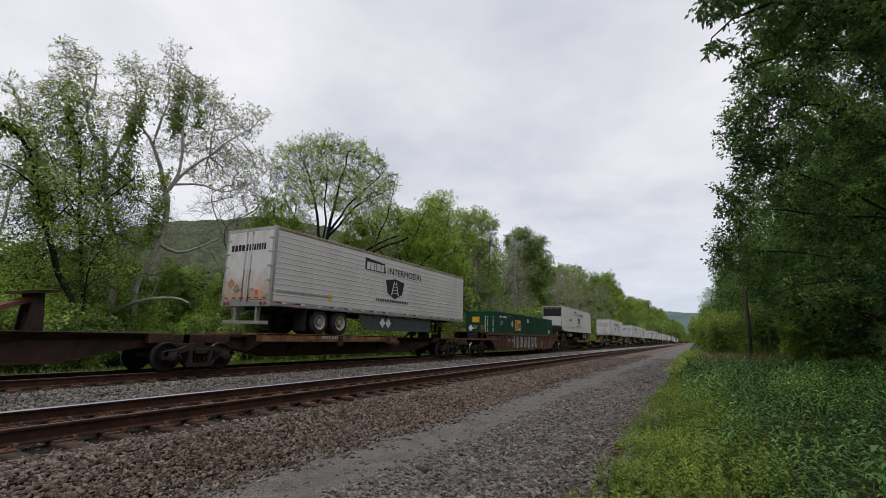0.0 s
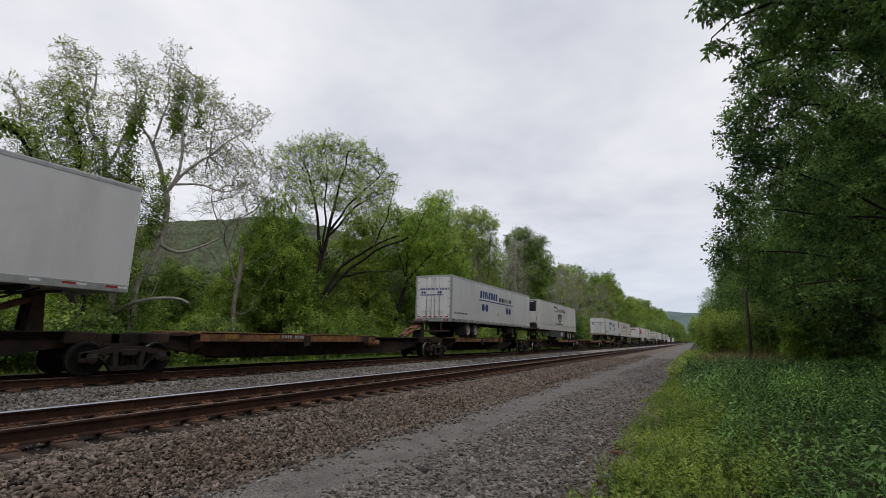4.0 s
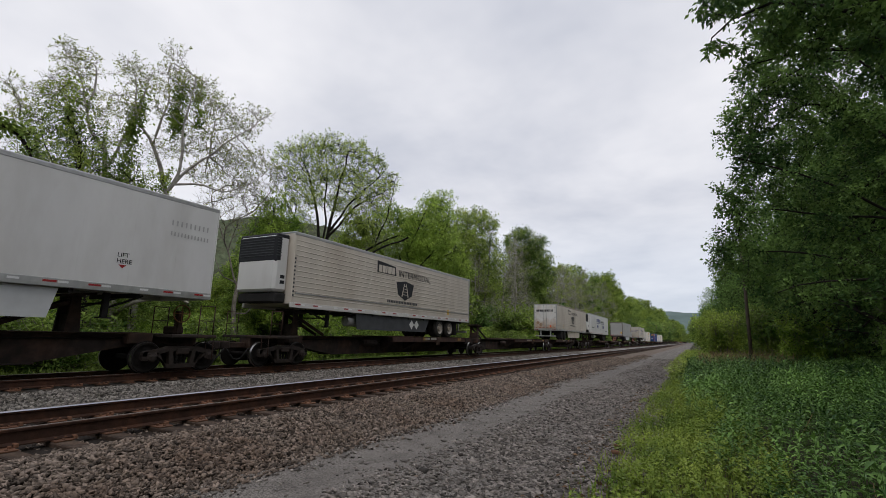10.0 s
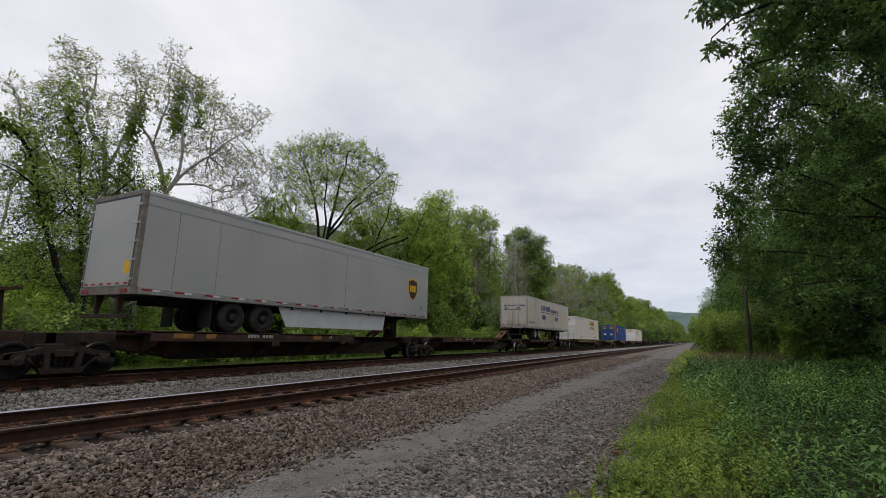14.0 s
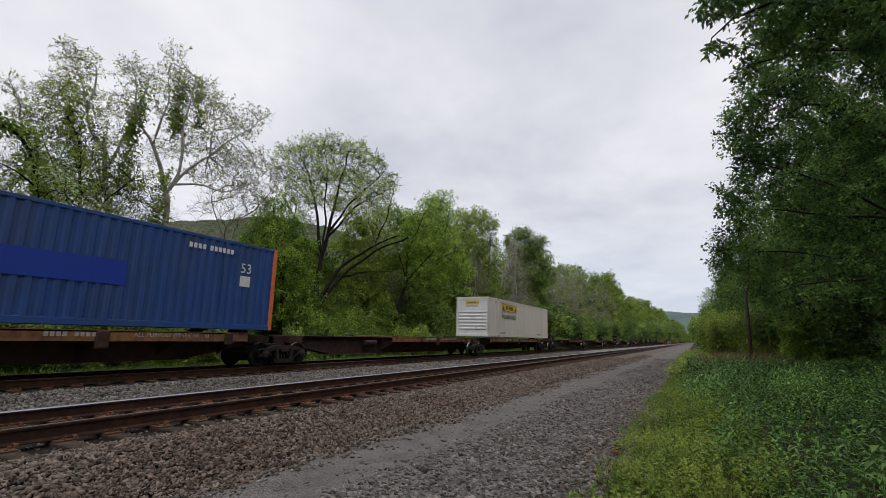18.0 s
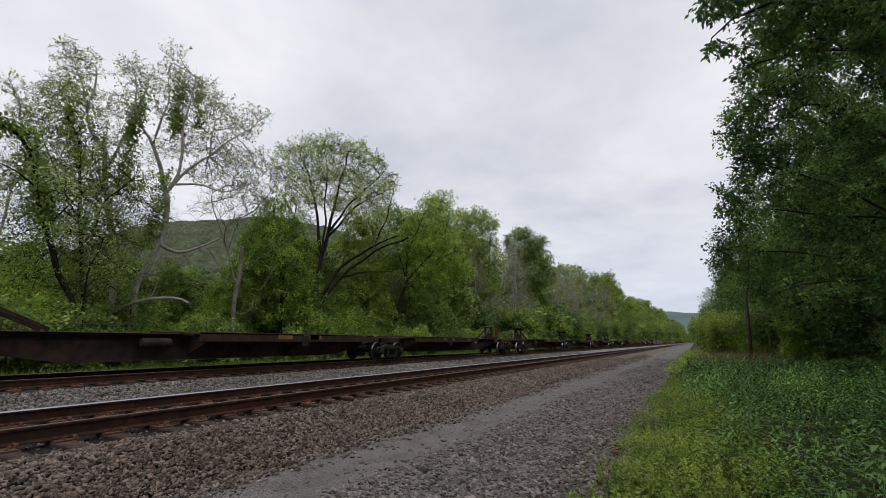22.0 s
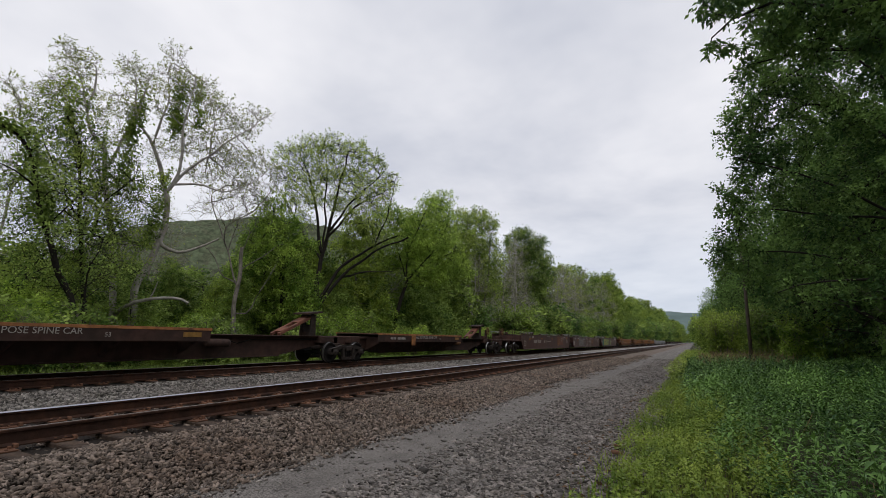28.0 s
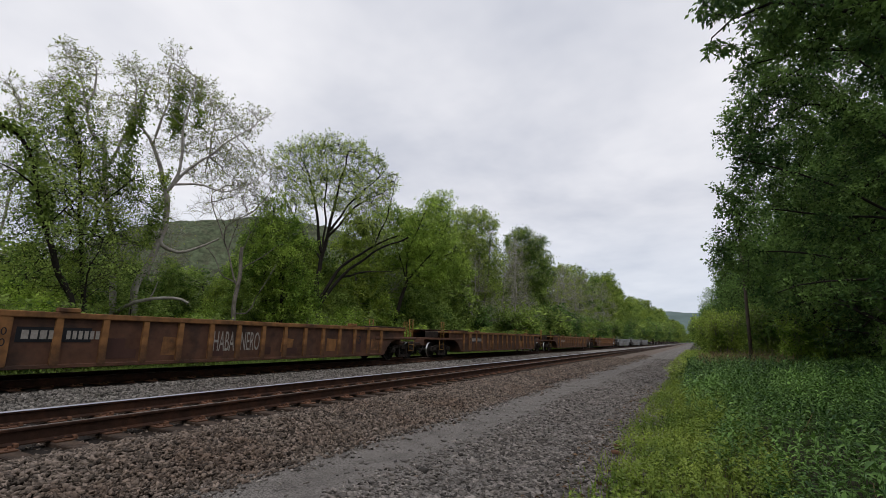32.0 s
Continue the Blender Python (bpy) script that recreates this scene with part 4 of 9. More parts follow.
def car_end(parent, y, s, colour=M_FRAME, stand=True):
    """End platform of a car with grab irons, hand brake and coupler, s: outward."""
    sh = Shape().box(-1.25, 1.25, min(y - 0.5, y + s * 0.95), max(y + 0.5, y + s * 0.95), 0.98, 1.08, 0.02)
    sh.box(-0.28, 0.28, min(y, y + s * 0.95), max(y, y + s * 0.95), 0.60, 1.0, 0.02)
    pl = part("end_platform", sh, colour, parent)
    coupler(parent, y + s * 0.95, s)
    for x in (-1.18, 1.18):
        g = Shape()
        g.path([(x, y + s * 0.35, 1.06), (x, y + s * 0.35, 1.95), (x, y + s * 0.85, 1.95), (x, y + s * 0.85, 1.06)], 0.016, 6)
        g.rod((x, y + s * 0.35, 1.5), (x, y + s * 0.85, 1.5), 0.014)
        g.path([(x, y + s * 0.9, 1.0), (x, y + s * 0.9, 0.35), (x - 0.35 * (1 if x > 0 else -1), y + s * 0.9, 0.35), (x - 0.35 * (1 if x > 0 else -1), y + s * 0.9, 1.0)], 0.016, 6)
        tagged(part("grab_iron", g, M_YELLOW if colour is M_WELL else M_FRAME2, pl), kind="stuff")
    if stand:
        b = Shape().box(-0.08, 0.1, y + s * 0.45 - 0.09, y + s * 0.45 + 0.09, 1.08, 1.80, 0.02).box(-0.5, 0.08, y + s * 0.45 - 0.16, y + s * 0.45 + 0.16, 1.08, 1.32, 0.03)
        st = part("hand_brake", b, M_FRAME2, pl, "brown hand brake stand")
        w = Shape()
        for k in range(18):
            a, c = k * math.tau / 18, (k + 1) * math.tau / 18
            w.rod((0.45 * 0 + 0.14, y + s * 0.45 + 0.27 * math.cos(a), 1.72 + 0.27 * math.sin(a)), (0.14, y + s * 0.45 + 0.27 * math.cos(c), 1.72 + 0.27 * math.sin(c)), 0.02, 6)
        for k in range(4):
            a = k * math.pi / 2
            w.rod((0.14, y + s * 0.45, 1.72), (0.14, y + s * 0.45 + 0.27 * math.cos(a), 1.72 + 0.27 * math.sin(a)), 0.015, 5)
        part("brake_wheel", w, M_RUSTRAIL, st)


def spine_car(y_list, styles, look_i, hitches=(), lying=(), marks=True, ends=(True, True), stencil=""):
    """An articulated spine car: bogies at y_list (train coordinates)."""
    y0 = y_list[0]
    fm, em = ((M_FRAME, M_RUSTRAIL), (M_FRAME2, M_RUSTRAIL), (M_FRAME, M_FRAME2), (M_FRAME2, M_FRAME2))[look_i]
    words = ("grimy black articulated spine car with rusty deck edges", "brown articulated spine car with rust-stained deck",
             "dark grimy articulated spine car with worn decks", "weathered brown articulated spine car")[look_i]
    car = thing("spine_car", y0, words, "rail car", "rail cars of the train")
    ys = [y - y0 for y in y_list]
    lift = 0.11 if look_i == 3 else 0.0
    for i in range(len(ys) - 1):
        hs = [(y - y0, s, r) for y, s, r in hitches if ys[i] <= y - y0 < ys[i + 1]]
        ly = [y - y0 for y in lying if ys[i] <= y - y0 < ys[i + 1]]
        p, lo, hi = spine_unit(car, ys[i], ys[i + 1], styles[i % len(styles)], fm, em, hs, ly, lift)
        if marks:
            m = Shape()
            bars_side(m, 1.301, lo + (3.2 if not lift else 1.0), 1.00, 0.11, [0.09] * 4 + [-0.12] + [0.09] * 6, 0.035)
            tagged(part("reporting_marks", m, M_FADED, p, "faded white stencilled marks"), kind="stuff")
            words_on_side("53", 1.301, hi - (1.6 if not lift else 3.0), 1.00, 0.11, M_FADED, p)
            if stencil:
                words_on_side(stencil, 1.302, lo + 5.2 if not lift else (lo + hi) / 2 - 1.12, 1.00 + lift * 0.5, 0.12 if not lift else 0.15, M_FADED, p)
    for y in ys:
        bogie(car, y, y0)
    if ends[0]:
        car_end(car, ys[0], -1, fm, stand=False)
    if ends[1]:
        car_end(car, ys[-1], 1, fm)
    return car


def well_car(ya, yb, kind, label, number=True, spray=None, detail=True, name="well_car", chalk="", post=3.22):
    """A single ribbed well car with bogies at ya and yb."""
    car = thing(name, ya, label, "rail car", "rail cars of the train")
    L = yb - ya
    side_m, top_m = {"rust": (M_WELL, M_WELLTOP), "brown": (M_WELL, M_WELL), "grey": (M_WELLGREY, M_WELLGREY), "dark": (M_FRAME2, M_FRAME2)}[kind]
    w0, w1 = 2.1, L - 2.1
    for s in (-1, 1):
        x = s * 1.36
        sh = Shape()
        sh.prism([(0.44, 1.04), (1.1, 1.0), (1.55, 0.86), (1.85, 0.62), (2.1, 0.30), (L - 2.1, 0.30), (L - 1.85, 0.62), (L - 1.55, 0.86), (L - 1.1, 1.0), (L - 0.44, 1.04), (L - 0.44, 1.42), (0.44, 1.42)], min(x, x - s * 0.05), max(x, x - s * 0.05))
        sd = part("side_sheet", sh, side_m, car, "dark patched rusty side sheet")
        c = Shape().box(min(x + s * 0.09, x - s * 0.12), max(x + s * 0.09, x - s * 0.12), 0.40, L - 0.40, 1.41, 1.55, 0.015)
        part("top_chord", c, top_m, sd, "ochre rust top chord")
        c = Shape().box(min(x + s * 0.06, x - s * 0.2), max(x + s * 0.06, x - s * 0.2), w0 + 0.1, w1 - 0.1, 0.27, 0.36, 0.01)
        part("bottom_chord", c, side_m, sd)
        n = 16 if detail else 9
        rib = shared(("rib", kind, s), lambda: Shape().prism([(-0.085, 0.33), (0.085, 0.33), (0.07, 1.41), (-0.07, 1.41)], min(x, x + s * 0.075), max(x, x + s * 0.075)).mesh("rib", top_m))
        for i in range(n):
            r = part("rib", rib, side_m, sd)
            r.location = (0, w0 + 0.35 + (w1 - w0 - 0.7) * i / (n - 1), 0)
        if s > 0 and detail:
            for f in (0.16, 0.84):
                part("guide_plate", Shape().box(1.25, 1.47, w0 + f * (w1 - w0) - 0.22, w0 + f * (w1 - w0) + 0.22, 1.55, 1.66, 0.02), top_m, sd)
    part("well_floor", Shape().box(-1.3, 1.3, w0, w1, 0.26, 0.33), M_FRAME, car)
    for y, s in ((0.0, -1), (L, 1)):
        e = Shape()
        e.box(-1.40, 1.40, min(y - s * 2.9, y + s * 0.8), max(y - s * 2.9, y + s * 0.8), 1.00, 1.12, 0.02)
        e.box(-0.35, 0.35, min(y - s * 2.0, y + s * 0.9), max(y - s * 2.0, y + s * 0.9), 0.66, 1.0, 0.02)
        e.box(-1.30, 1.30, y - s * 2.15 - 0.08, y - s * 2.15 + 0.08, 0.3, 1.45)
        part("end_deck", e, side_m, car)
        bar = Shape().box(-1.45, 1.45, min(y - s * 2.9, y - s * 0.4), max(y - s * 2.9, y - s * 0.4), 1.555, 1.61, 0.01)
        part("walkway", bar, M_FRAME2 if kind != "grey" else M_WELLGREY, car, "grated walkway")
        for x in (-1.3, 1.3):
            g = Shape()
            for yy in (0.2, 0.55):
                g.rod((x, y + s * yy, 1.1), (x, y + s * yy, 2.05), 0.028, 6)
            for z in (1.3, 1.55, 1.8, 2.03):
                g.rod((x, y + s * 0.2, z), (x, y + s * 0.55, z), 0.018, 6)
            for z in (0.45, 0.75):
                g.rod((x, y + s * 0.2, z), (x, y + s * 0.7, z), 0.02, 6)
            g.rod((x, y + s * 0.2, 0.45), (x, y + s * 0.2, 1.1), 0.02)
            g.rod((x, y + s * 0.7, 0.45), (x, y + s * 0.7, 1.1), 0.02)
            part("ladder", g, {"rust": M_YELLOW, "brown": M_WELLTOP}.get(kind, M_WELLGREY), car, "grab-iron ladder")
        coupler(car, y + s * 0.85, s)
        bogie(car, y, ya, detail)
    if detail:
        k = Shape().box(0.2, 0.8, -0.55, 0.1, 1.12, 1.5, 0.04)
        part("brake_gear", k, M_FRAME, car)
        m = Shape()
        bars_side(m, 1.372, post + 0.56, 0.93, 0.2, [0.13] * 4 + [-0.18] + [0.085] * 6, 0.04)
        tagged(part("reporting_marks", m, M_FADED, car, "faded white car marks"), kind="stuff")
        part("number_post", Shape().box(1.36, 1.437, post, post + 0.36, 0.33, 1.41, 0.01), top_m, car)
        part("mark_ground", Shape().box(1.362, 1.369, post + 0.46, post + 1.95, 0.86, 1.20), M_BLACK if kind == "rust" else M_WELL, car)
        words_on_side("20\n40", 1.438, post + 0.05, 0.78, 0.40, M_BLACK, car)
        words_on_side("53", 1.366, L - 4.4, 0.80, 0.34, M_BLACK, car)
        for y in (6.95, L - 8.6, L - 6.2, L - 3.2):
            part("ochre_patch", Shape().prism([(y, 0.52), (y + 0.55, 0.50), (y + 0.6, 0.98), (y + 0.04, 1.02)], 1.361, 1.364), M_WELLTOP, car, "ochre bare-rust patch")
        if chalk:
            for k, w in enumerate(chalk.split()):
                words_on_side(w, 1.368, 8.57 + 1.0 * k, 0.60, 0.60, M_FADED, car, 0.76)
        rr = random.Random(int(ya))
        for i in range(7):
            y = w0 + 0.8 + rr.random() * (w1 - w0 - 2)
            part("paint_patch", Shape().box(1.361, 1.366 + 0.001 * i, y, y + rr.uniform(0.3, 0.6), 0.45, 0.45 + rr.uniform(0.2, 0.6)), M_BROWNCAR, car, "dark primer patch")
    if spray:
        y, z0, hh, m = 6.1, 0.38, 1.02, M_SPRAY
        sp = Shape()
        rr = random.Random(5)
        for i in range(spray):
            w = rr.uniform(0.85, 1.2) * 6.85 / spray
            ring = [(y + w * (0.5 + 0.54 * math.copysign(abs(math.cos(a)) ** 0.5, math.cos(a)) * rr.uniform(0.88, 1.05)), z0 + hh * (0.5 + 0.52 * math.copysign(abs(math.sin(a)) ** 0.5, math.sin(a)) * rr.uniform(0.85, 1.02))) for a in np.linspace(0, math.tau, 12)[:-1]]
            sp.prism(ring, 1.366, 1.37)
            y += w * 0.95
        part("spray_paint", sp, M_SPRAY, car, "bulging silver sprayed shapes")
        y = 6.1
        rr = random.Random(5)
        d = Shape()
        for i in range(spray):
            w = rr.uniform(0.85, 1.2) * 6.85 / spray
            d.beam((1.372, y + w * 0.30, z0 + 0.10), (1.372, y + w * 0.42, z0 + hh * 0.75), 0.004, 0.07)
            d.beam((1.372, y + w * 0.62, z0 + hh * 0.9), (1.372, y + w * 0.70, z0 + 0.3), 0.004, 0.09)
            d.beam((1.372, y + w * 0.95, z0 + 0.05), (1.372, y + w * 0.98, z0 + hh * 0.95), 0.004, 0.06)
            for a in range(11):
                rr.uniform(0, 1), rr.uniform(0, 1)
            y += w * 0.95
        part("spray_outline", d, M_BLACK, car)
    return car


def smooth_well(ys, label):
    """Articulated smooth-sided brown well cars sharing bogies."""
    y0 = ys[0]
    car = thing("articulated_well_car", y0, label, "rail car", "rail cars of the train")
    b = [y - y0 for y in ys]
    for i in range(len(b) - 1):
        a, c = b[i], b[i + 1]
        w0, w1 = a + 1.0, c - 1.0
        for s in (-1, 1):
            x = s * 1.36
            sh = Shape().prism([(w0 - 0.1, 0.98), (w0 + 0.55, 0.28), (w1 - 0.55, 0.28), (w1 + 0.1, 0.98), (w1 + 0.1, 1.52), (w0 - 0.1, 1.52)], min(x, x - s * 0.06), max(x, x - s * 0.06))
            sd = part("side_sheet", sh, M_BROWNCAR, car, "smooth oxide-brown side sheet")
            part("top_chord", Shape().box(min(x + s * 0.04, x - s * 0.1), max(x + s * 0.04, x - s * 0.1), w0 - 0.1, w1 + 0.1, 1.515, 1.57, 0.012), M_BROWNCAR, sd)
            part("bottom_chord", Shape().box(min(x + s * 0.04, x - s * 0.12), max(x + s * 0.04, x - s * 0.12), w0 + 0.55, w1 - 0.55, 0.25, 0.33, 0.012), M_BROWNCAR, sd)
            for e in (w0 + 0.1, w1 - 3.1):
                part("walkway", Shape().box(min(x + s * 0.05, x - s * 0.35), max(x + s * 0.05, x - s * 0.35), e, e + 3.0, 1.60, 1.64, 0.008), M_FRAME2, sd)
            for e, q in ((w0 - 0.5, 1), (w1 + 0.5, -1)):
                hr = Shape().box(min(x, x - s * 0.05), max(x, x - s * 0.05), min(e, e + q * 3.8), max(e, e + q * 3.8), 1.735, 1.775, 0.01)
                for k in range(5):
                    yy = e + q * (0.35 + 0.78 * k)
                    hr.box(min(x - s * 0.01, x - s * 0.04), max(x - s * 0.01, x - s * 0.04), yy - 0.03, yy + 0.03, 1.56, 1.74)
                part("handrail", hr, M_WELLGREY, sd, "dull grey handrail along the top")
                for k in (1, 2):
                    yy = e + q * (0.75 + 0.95 * k)
                    part("pale_fitting", Shape().prism([(yy - 0.13, 1.58), (yy + 0.16, 1.60), (yy + 0.12, 1.70), (yy - 0.06, 1.71)], min(x + s * 0.03, x - s * 0.04), max(x + s * 0.03, x - s * 0.04)), M_FADED, sd)
            lad = Shape()
            for yy in (w1 - 0.38, w1 + 0.06):
                lad.rod((x - s * 0.02, yy, 1.0), (x - s * 0.02, yy, 2.0), 0.024, 6)
            for z in (0.45, 0.72, 1.0, 1.28, 1.52):
                lad.rod((x + s * 0.03, w1 - 0.42, z), (x + s * 0.03, w1 + 0.10, z), 0.018, 6)
            for yy in (w1 - 0.40, w1 + 0.08):
                lad.rod((x + s * 0.03, yy, 0.45), (x + s * 0.03, yy, 1.52), 0.018, 6)
            part("ladder", lad, M_FRAME2, sd, "upright grab-iron ladder")
            for e in (w0 + 3.3, w1 - 3.3):
                part("guide_post", Shape().box(min(x, x - s * 0.2), max(x, x - s * 0.2), e - 0.16, e + 0.16, 1.57, 1.76, 0.02), M_BROWNCAR, sd)
            if s > 0:
                k = Shape()
                for f in (0.14, 0.33, 0.55, 0.72):
                    k.box(1.362, 1.366, w0 + f * (w1 - w0), w0 + f * (w1 - w0) + 0.62, 1.16, 1.28)
                part("placard_board", k, M_RUSTRAIL, sd, "ochre route-card boards")
                part("placard_board", Shape().box(1.362, 1.366, w1 - 1.75, w1 - 1.15, 1.20, 1.44), M_WELLTOP, sd, "ochre card board")
                part("placard_board", Shape().box(1.362, 1.366, w0 + 2.05, w0 + 2.5, 1.04, 1.22), M_WELLTOP, sd, "ochre card board")
                part("step_plate", Shape().box(1.362, 1.368, w0 + 0.75, w0 + 0.95, 0.86, 1.06), M_FADED, sd, "small pale plate")
                k = Shape()
                if i == 0:
                    bars_side(k, 1.362, a + 4.5, 0.80, 0.30, [0.20] * 4 + [-0.18] + [0.11] * 6, 0.08)
                    bars_side(k, 1.362, a + 8.0, 0.80, 0.26, [0.16], 0.06)
                    bars_side(k, 1.362, a + 9.15, 0.94, 0.07, [0.22, 0.3, 0.3, 0.25], 0.06)
                    bars_side(k, 1.362, a + 9.1, 1.40, 0.09, [0.06] * 4 + [-0.07] + [0.05] * 6, 0.05)
                else:
                    bars_side(k, 1.362, a + 10.8, 0.90, 0.17, [0.12] * 4 + [-0.12] + [0.075] * 6, 0.06)
                part("reporting_marks", k, M_FADED, sd, "white car marks")
                words_on_side("53", 1.364, a + (1.7, 1.15, 1.2)[i], 0.55, 0.42, M_DWHITE if i else M_FADED, sd)
                words_on_side("40\n20", 1.364, w1 - 3.9, 0.98, 0.38, M_FADED, sd)
                for nn, e in (("45", w1 - 2.6), ("48", w1 - 2.0), ("53", w1 - 0.9), ("53", w0 + 2.2), ("48", w0 + 2.9), ("45", w0 + 3.4)):
                    words_on_side(nn, 1.364, e, 1.28, 0.15, M_DWHITE, sd)
                k = Shape()
                for r in range(5):
                    bars_side(k, 1.362, w1 - 1.75, 1.14 - r * 0.07, 0.03, [0.5, 0.2], 0.06)
                    bars_side(k, 1.362, w1 - 3.3, 1.42 - r * 0.055, 0.025, [0.4], 0.06)
                part("stencil_lines", k, M_FADED, sd)
                if i == 1:
                    words_on_side("125 T", 1.364, w0 + 1.0, 1.28, 0.17, M_DWHITE, sd)
                    for off, m, bo in ((0.0, M_FADED, 0.05), (0.05, M_SKIRT, 0.015)):
                        words_on_side("PHAST", 1.366 + off * 0.06, a + 4.4 + off, 0.40 + off, 1.10 - 2 * off, m, sd, 3.5 - 2 * off, bo)
                    o = Shape()
                    for cy, ry in ((9.3, 0.7), (11.6, 0.5)):
                        for k in range(18):
                            p0, p1 = math.tau * k / 18, math.tau * (k + 1) / 18
                            o.beam((1.37, a + cy + ry * math.cos(p0), 0.92 + 0.52 * math.sin(p0)), (1.37, a + cy + ry * math.cos(p1), 0.92 + 0.52 * math.sin(p1)), 0.004, 0.05)
                    o.beam((1.371, a + 11.7, 1.44), (1.371, a + 13.2, 1.36), 0.004, 0.06)
                    o.beam((1.371, a + 13.1, 1.40), (1.371, a + 12.9, 0.42), 0.004, 0.06)
                    part("spray_outline", o, M_FADED, sd, "chalky sprayed outlines")
                    o = Shape().lathe([(0, 0.42), (0.005, 0.42)], 1.362, a + 13.2, 0.95, 20)
                    part("round_emblem", o, M_RUSTRAIL, sd, "round faded emblem")
                if i == 0:
                    part("rust_bloom", Shape().prism([(a + 13.0, 0.62), (a + 15.4, 0.60), (a + 15.5, 1.50), (a + 13.05, 1.50)], 1.361, 1.364), M_RUSTRED, sd, "rust-red faded panel")
                    o = Shape()
                    for k in range(28):
                        p0, p1 = math.tau * k / 28, math.tau * (k + 1) / 28
                        o.beam((1.367, a + 13.5 + 0.46 * math.cos(p0), 0.98 + 0.46 * math.sin(p0)), (1.367, a + 13.5 + 0.46 * math.cos(p1), 0.98 + 0.46 * math.sin(p1)), 0.004, 0.05)
                    o.box(1.365, 1.369, a + 13.14, a + 13.86, 0.95, 1.02)
                    o.box(1.365, 1.369, a + 13.46, a + 13.54, 0.62, 1.34)
                    o.box(1.365, 1.369, a + 13.26, a + 13.74, 0.70, 0.75)
                    part("round_emblem", o, M_WELLTOP, sd, "round faded ring emblem")
                    o = Shape()
                    for k in range(16):
                        p0, p1 = math.tau * k / 16, math.tau * (k + 1) / 16
                        o.beam((1.364, a + 8.65 + 0.16 * math.cos(p0), 0.93 + 0.18 * math.sin(p0)), (1.364, a + 8.65 + 0.16 * math.cos(p1), 0.93 + 0.18 * math.sin(p1)), 0.004, 0.02)
                    o.box(1.362, 1.366, a + 8.56, a + 8.74, 0.91, 0.95)
                    part("ring_mark", o, M_FADED, sd)
                if i == 2:
                    part("spray_ground", Shape().prism([(a + 2.5, 0.36), (a + 8.9, 0.34), (a + 8.95, 1.42), (a + 6.0, 1.50), (a + 2.9, 1.48)], 1.362, 1.366), M_BLACK, sd, "black sprayed ground")
                    t = Shape()
                    for y, w in ((2.3, 0.5), (3.45, 0.42), (4.2, 0.35), (5.0, 0.35), (5.75, 0.4), (6.6, 0.45), (9.5, 0.75)):
                        t.prism([(a + y, 0.42), (a + y + w, 0.38), (a + y + w + 0.1, 1.36), (a + y + w * 0.4, 1.46)], 1.367, 1.369)
                    for y in (2.15, 2.35):
                        t.beam((1.368, a + y, 0.40), (1.368, a + y + 0.7, 1.42), 0.004, 0.10)
                    part("spray_fill", t, M_TEAL, sd, "teal sprayed shapes")
                    for off, m, bo in ((0.0, M_BLACK, 0.09), (0.05, M_LIME, 0.055)):
                        words_on_side("SEKENO", 1.372 + off * 0.06, a + 3.1 + off, 0.36 + off, 1.12 - 2 * off, m, sd, 4.3 - 2 * off, bo)
                    t = Shape()
                    t.prism([(a + 7.9, 0.5), (a + 8.2, 0.5), (a + 8.3, 0.8), (a + 8.55, 1.0), (a + 8.5, 1.3), (a + 8.0, 1.34), (a + 7.75, 1.15), (a + 8.15, 1.08), (a + 7.95, 0.8)], 1.369, 1.372)
                    t.prism([(a + 9.75, 0.42), (a + 10.05, 0.42), (a + 10.2, 1.40), (a + 9.6, 1.40), (a + 9.6, 1.15), (a + 9.8, 1.12)], 1.371, 1.374)
                    part("spray_paint", t, M_LIME, sd, "block-like lime sprayed shapes")
                    words_on_side("funny\nboy", 1.366, a + 0.25, 1.12, 0.52, M_TEAL, sd, 0.9)
        part("well_floor", Shape().box(-1.3, 1.3, w0 + 1.3, w1 - 1.3, 0.24, 0.32), M_FRAME, car)
        for e, s in ((w0, 1), (w1, -1)):
            sh = Shape().box(-1.3, 1.3, min(e - s * 0.1, e + s * 1.2), max(e - s * 0.1, e + s * 1.2), 0.94, 1.05, 0.01)
            sh.box(-1.3, 1.3, e + s * 1.2 - 0.05, e + s * 1.2 + 0.05, 0.3, 1.45)
            sh.box(-0.3, 0.3, min(e - s * 1.1, e), max(e - s * 1.1, e), 0.68, 1.0, 0.02)
            part("end_bulkhead", sh, M_BROWNCAR, car)
    for y in b:
        bogie(car, y, y0)
    for y, s in ((b[0], -1), (b[-1], 1)):
        car_end(car, y, s, M_BROWNCAR)
    return car


# ---- loads: trailers and containers ----
ZB, ZT = 2.14, 5.05
TL = 15.95


def tyre_mesh():
    sh = Shape()
    sh.lathe([(0.0, 0.30), (0.015, 0.43), (0.05, 0.49), (0.23, 0.49), (0.265, 0.43), (0.28, 0.30)], 0, 0, 0, 26)
    del sh.f[-2:]
    return sh.mesh("tyre", M_TYRE)


def rim_mesh(m):
    sh = Shape()
    sh.lathe([(0.16, 0.10), (0.17, 0.20), (0.26, 0.255), (0.285, 0.295), (0.288, 0.30), (0.275, 0.305), (0.10, 0.30)], 0, 0, 0, 24)
    sh.lathe([(0.15, 0.12), (0.27, 0.11), (0.285, 0.07)], 0, 0, 0, 16)
    for k in range(8):
        a = k * math.pi / 4
        sh.rod((0.17, 0.165 * math.cos(a), 0.165 * math.sin(a)), (0.2, 0.165 * math.cos(a), 0.165 * math.sin(a)), 0.018, 5)
    return sh.mesh("rim", m)


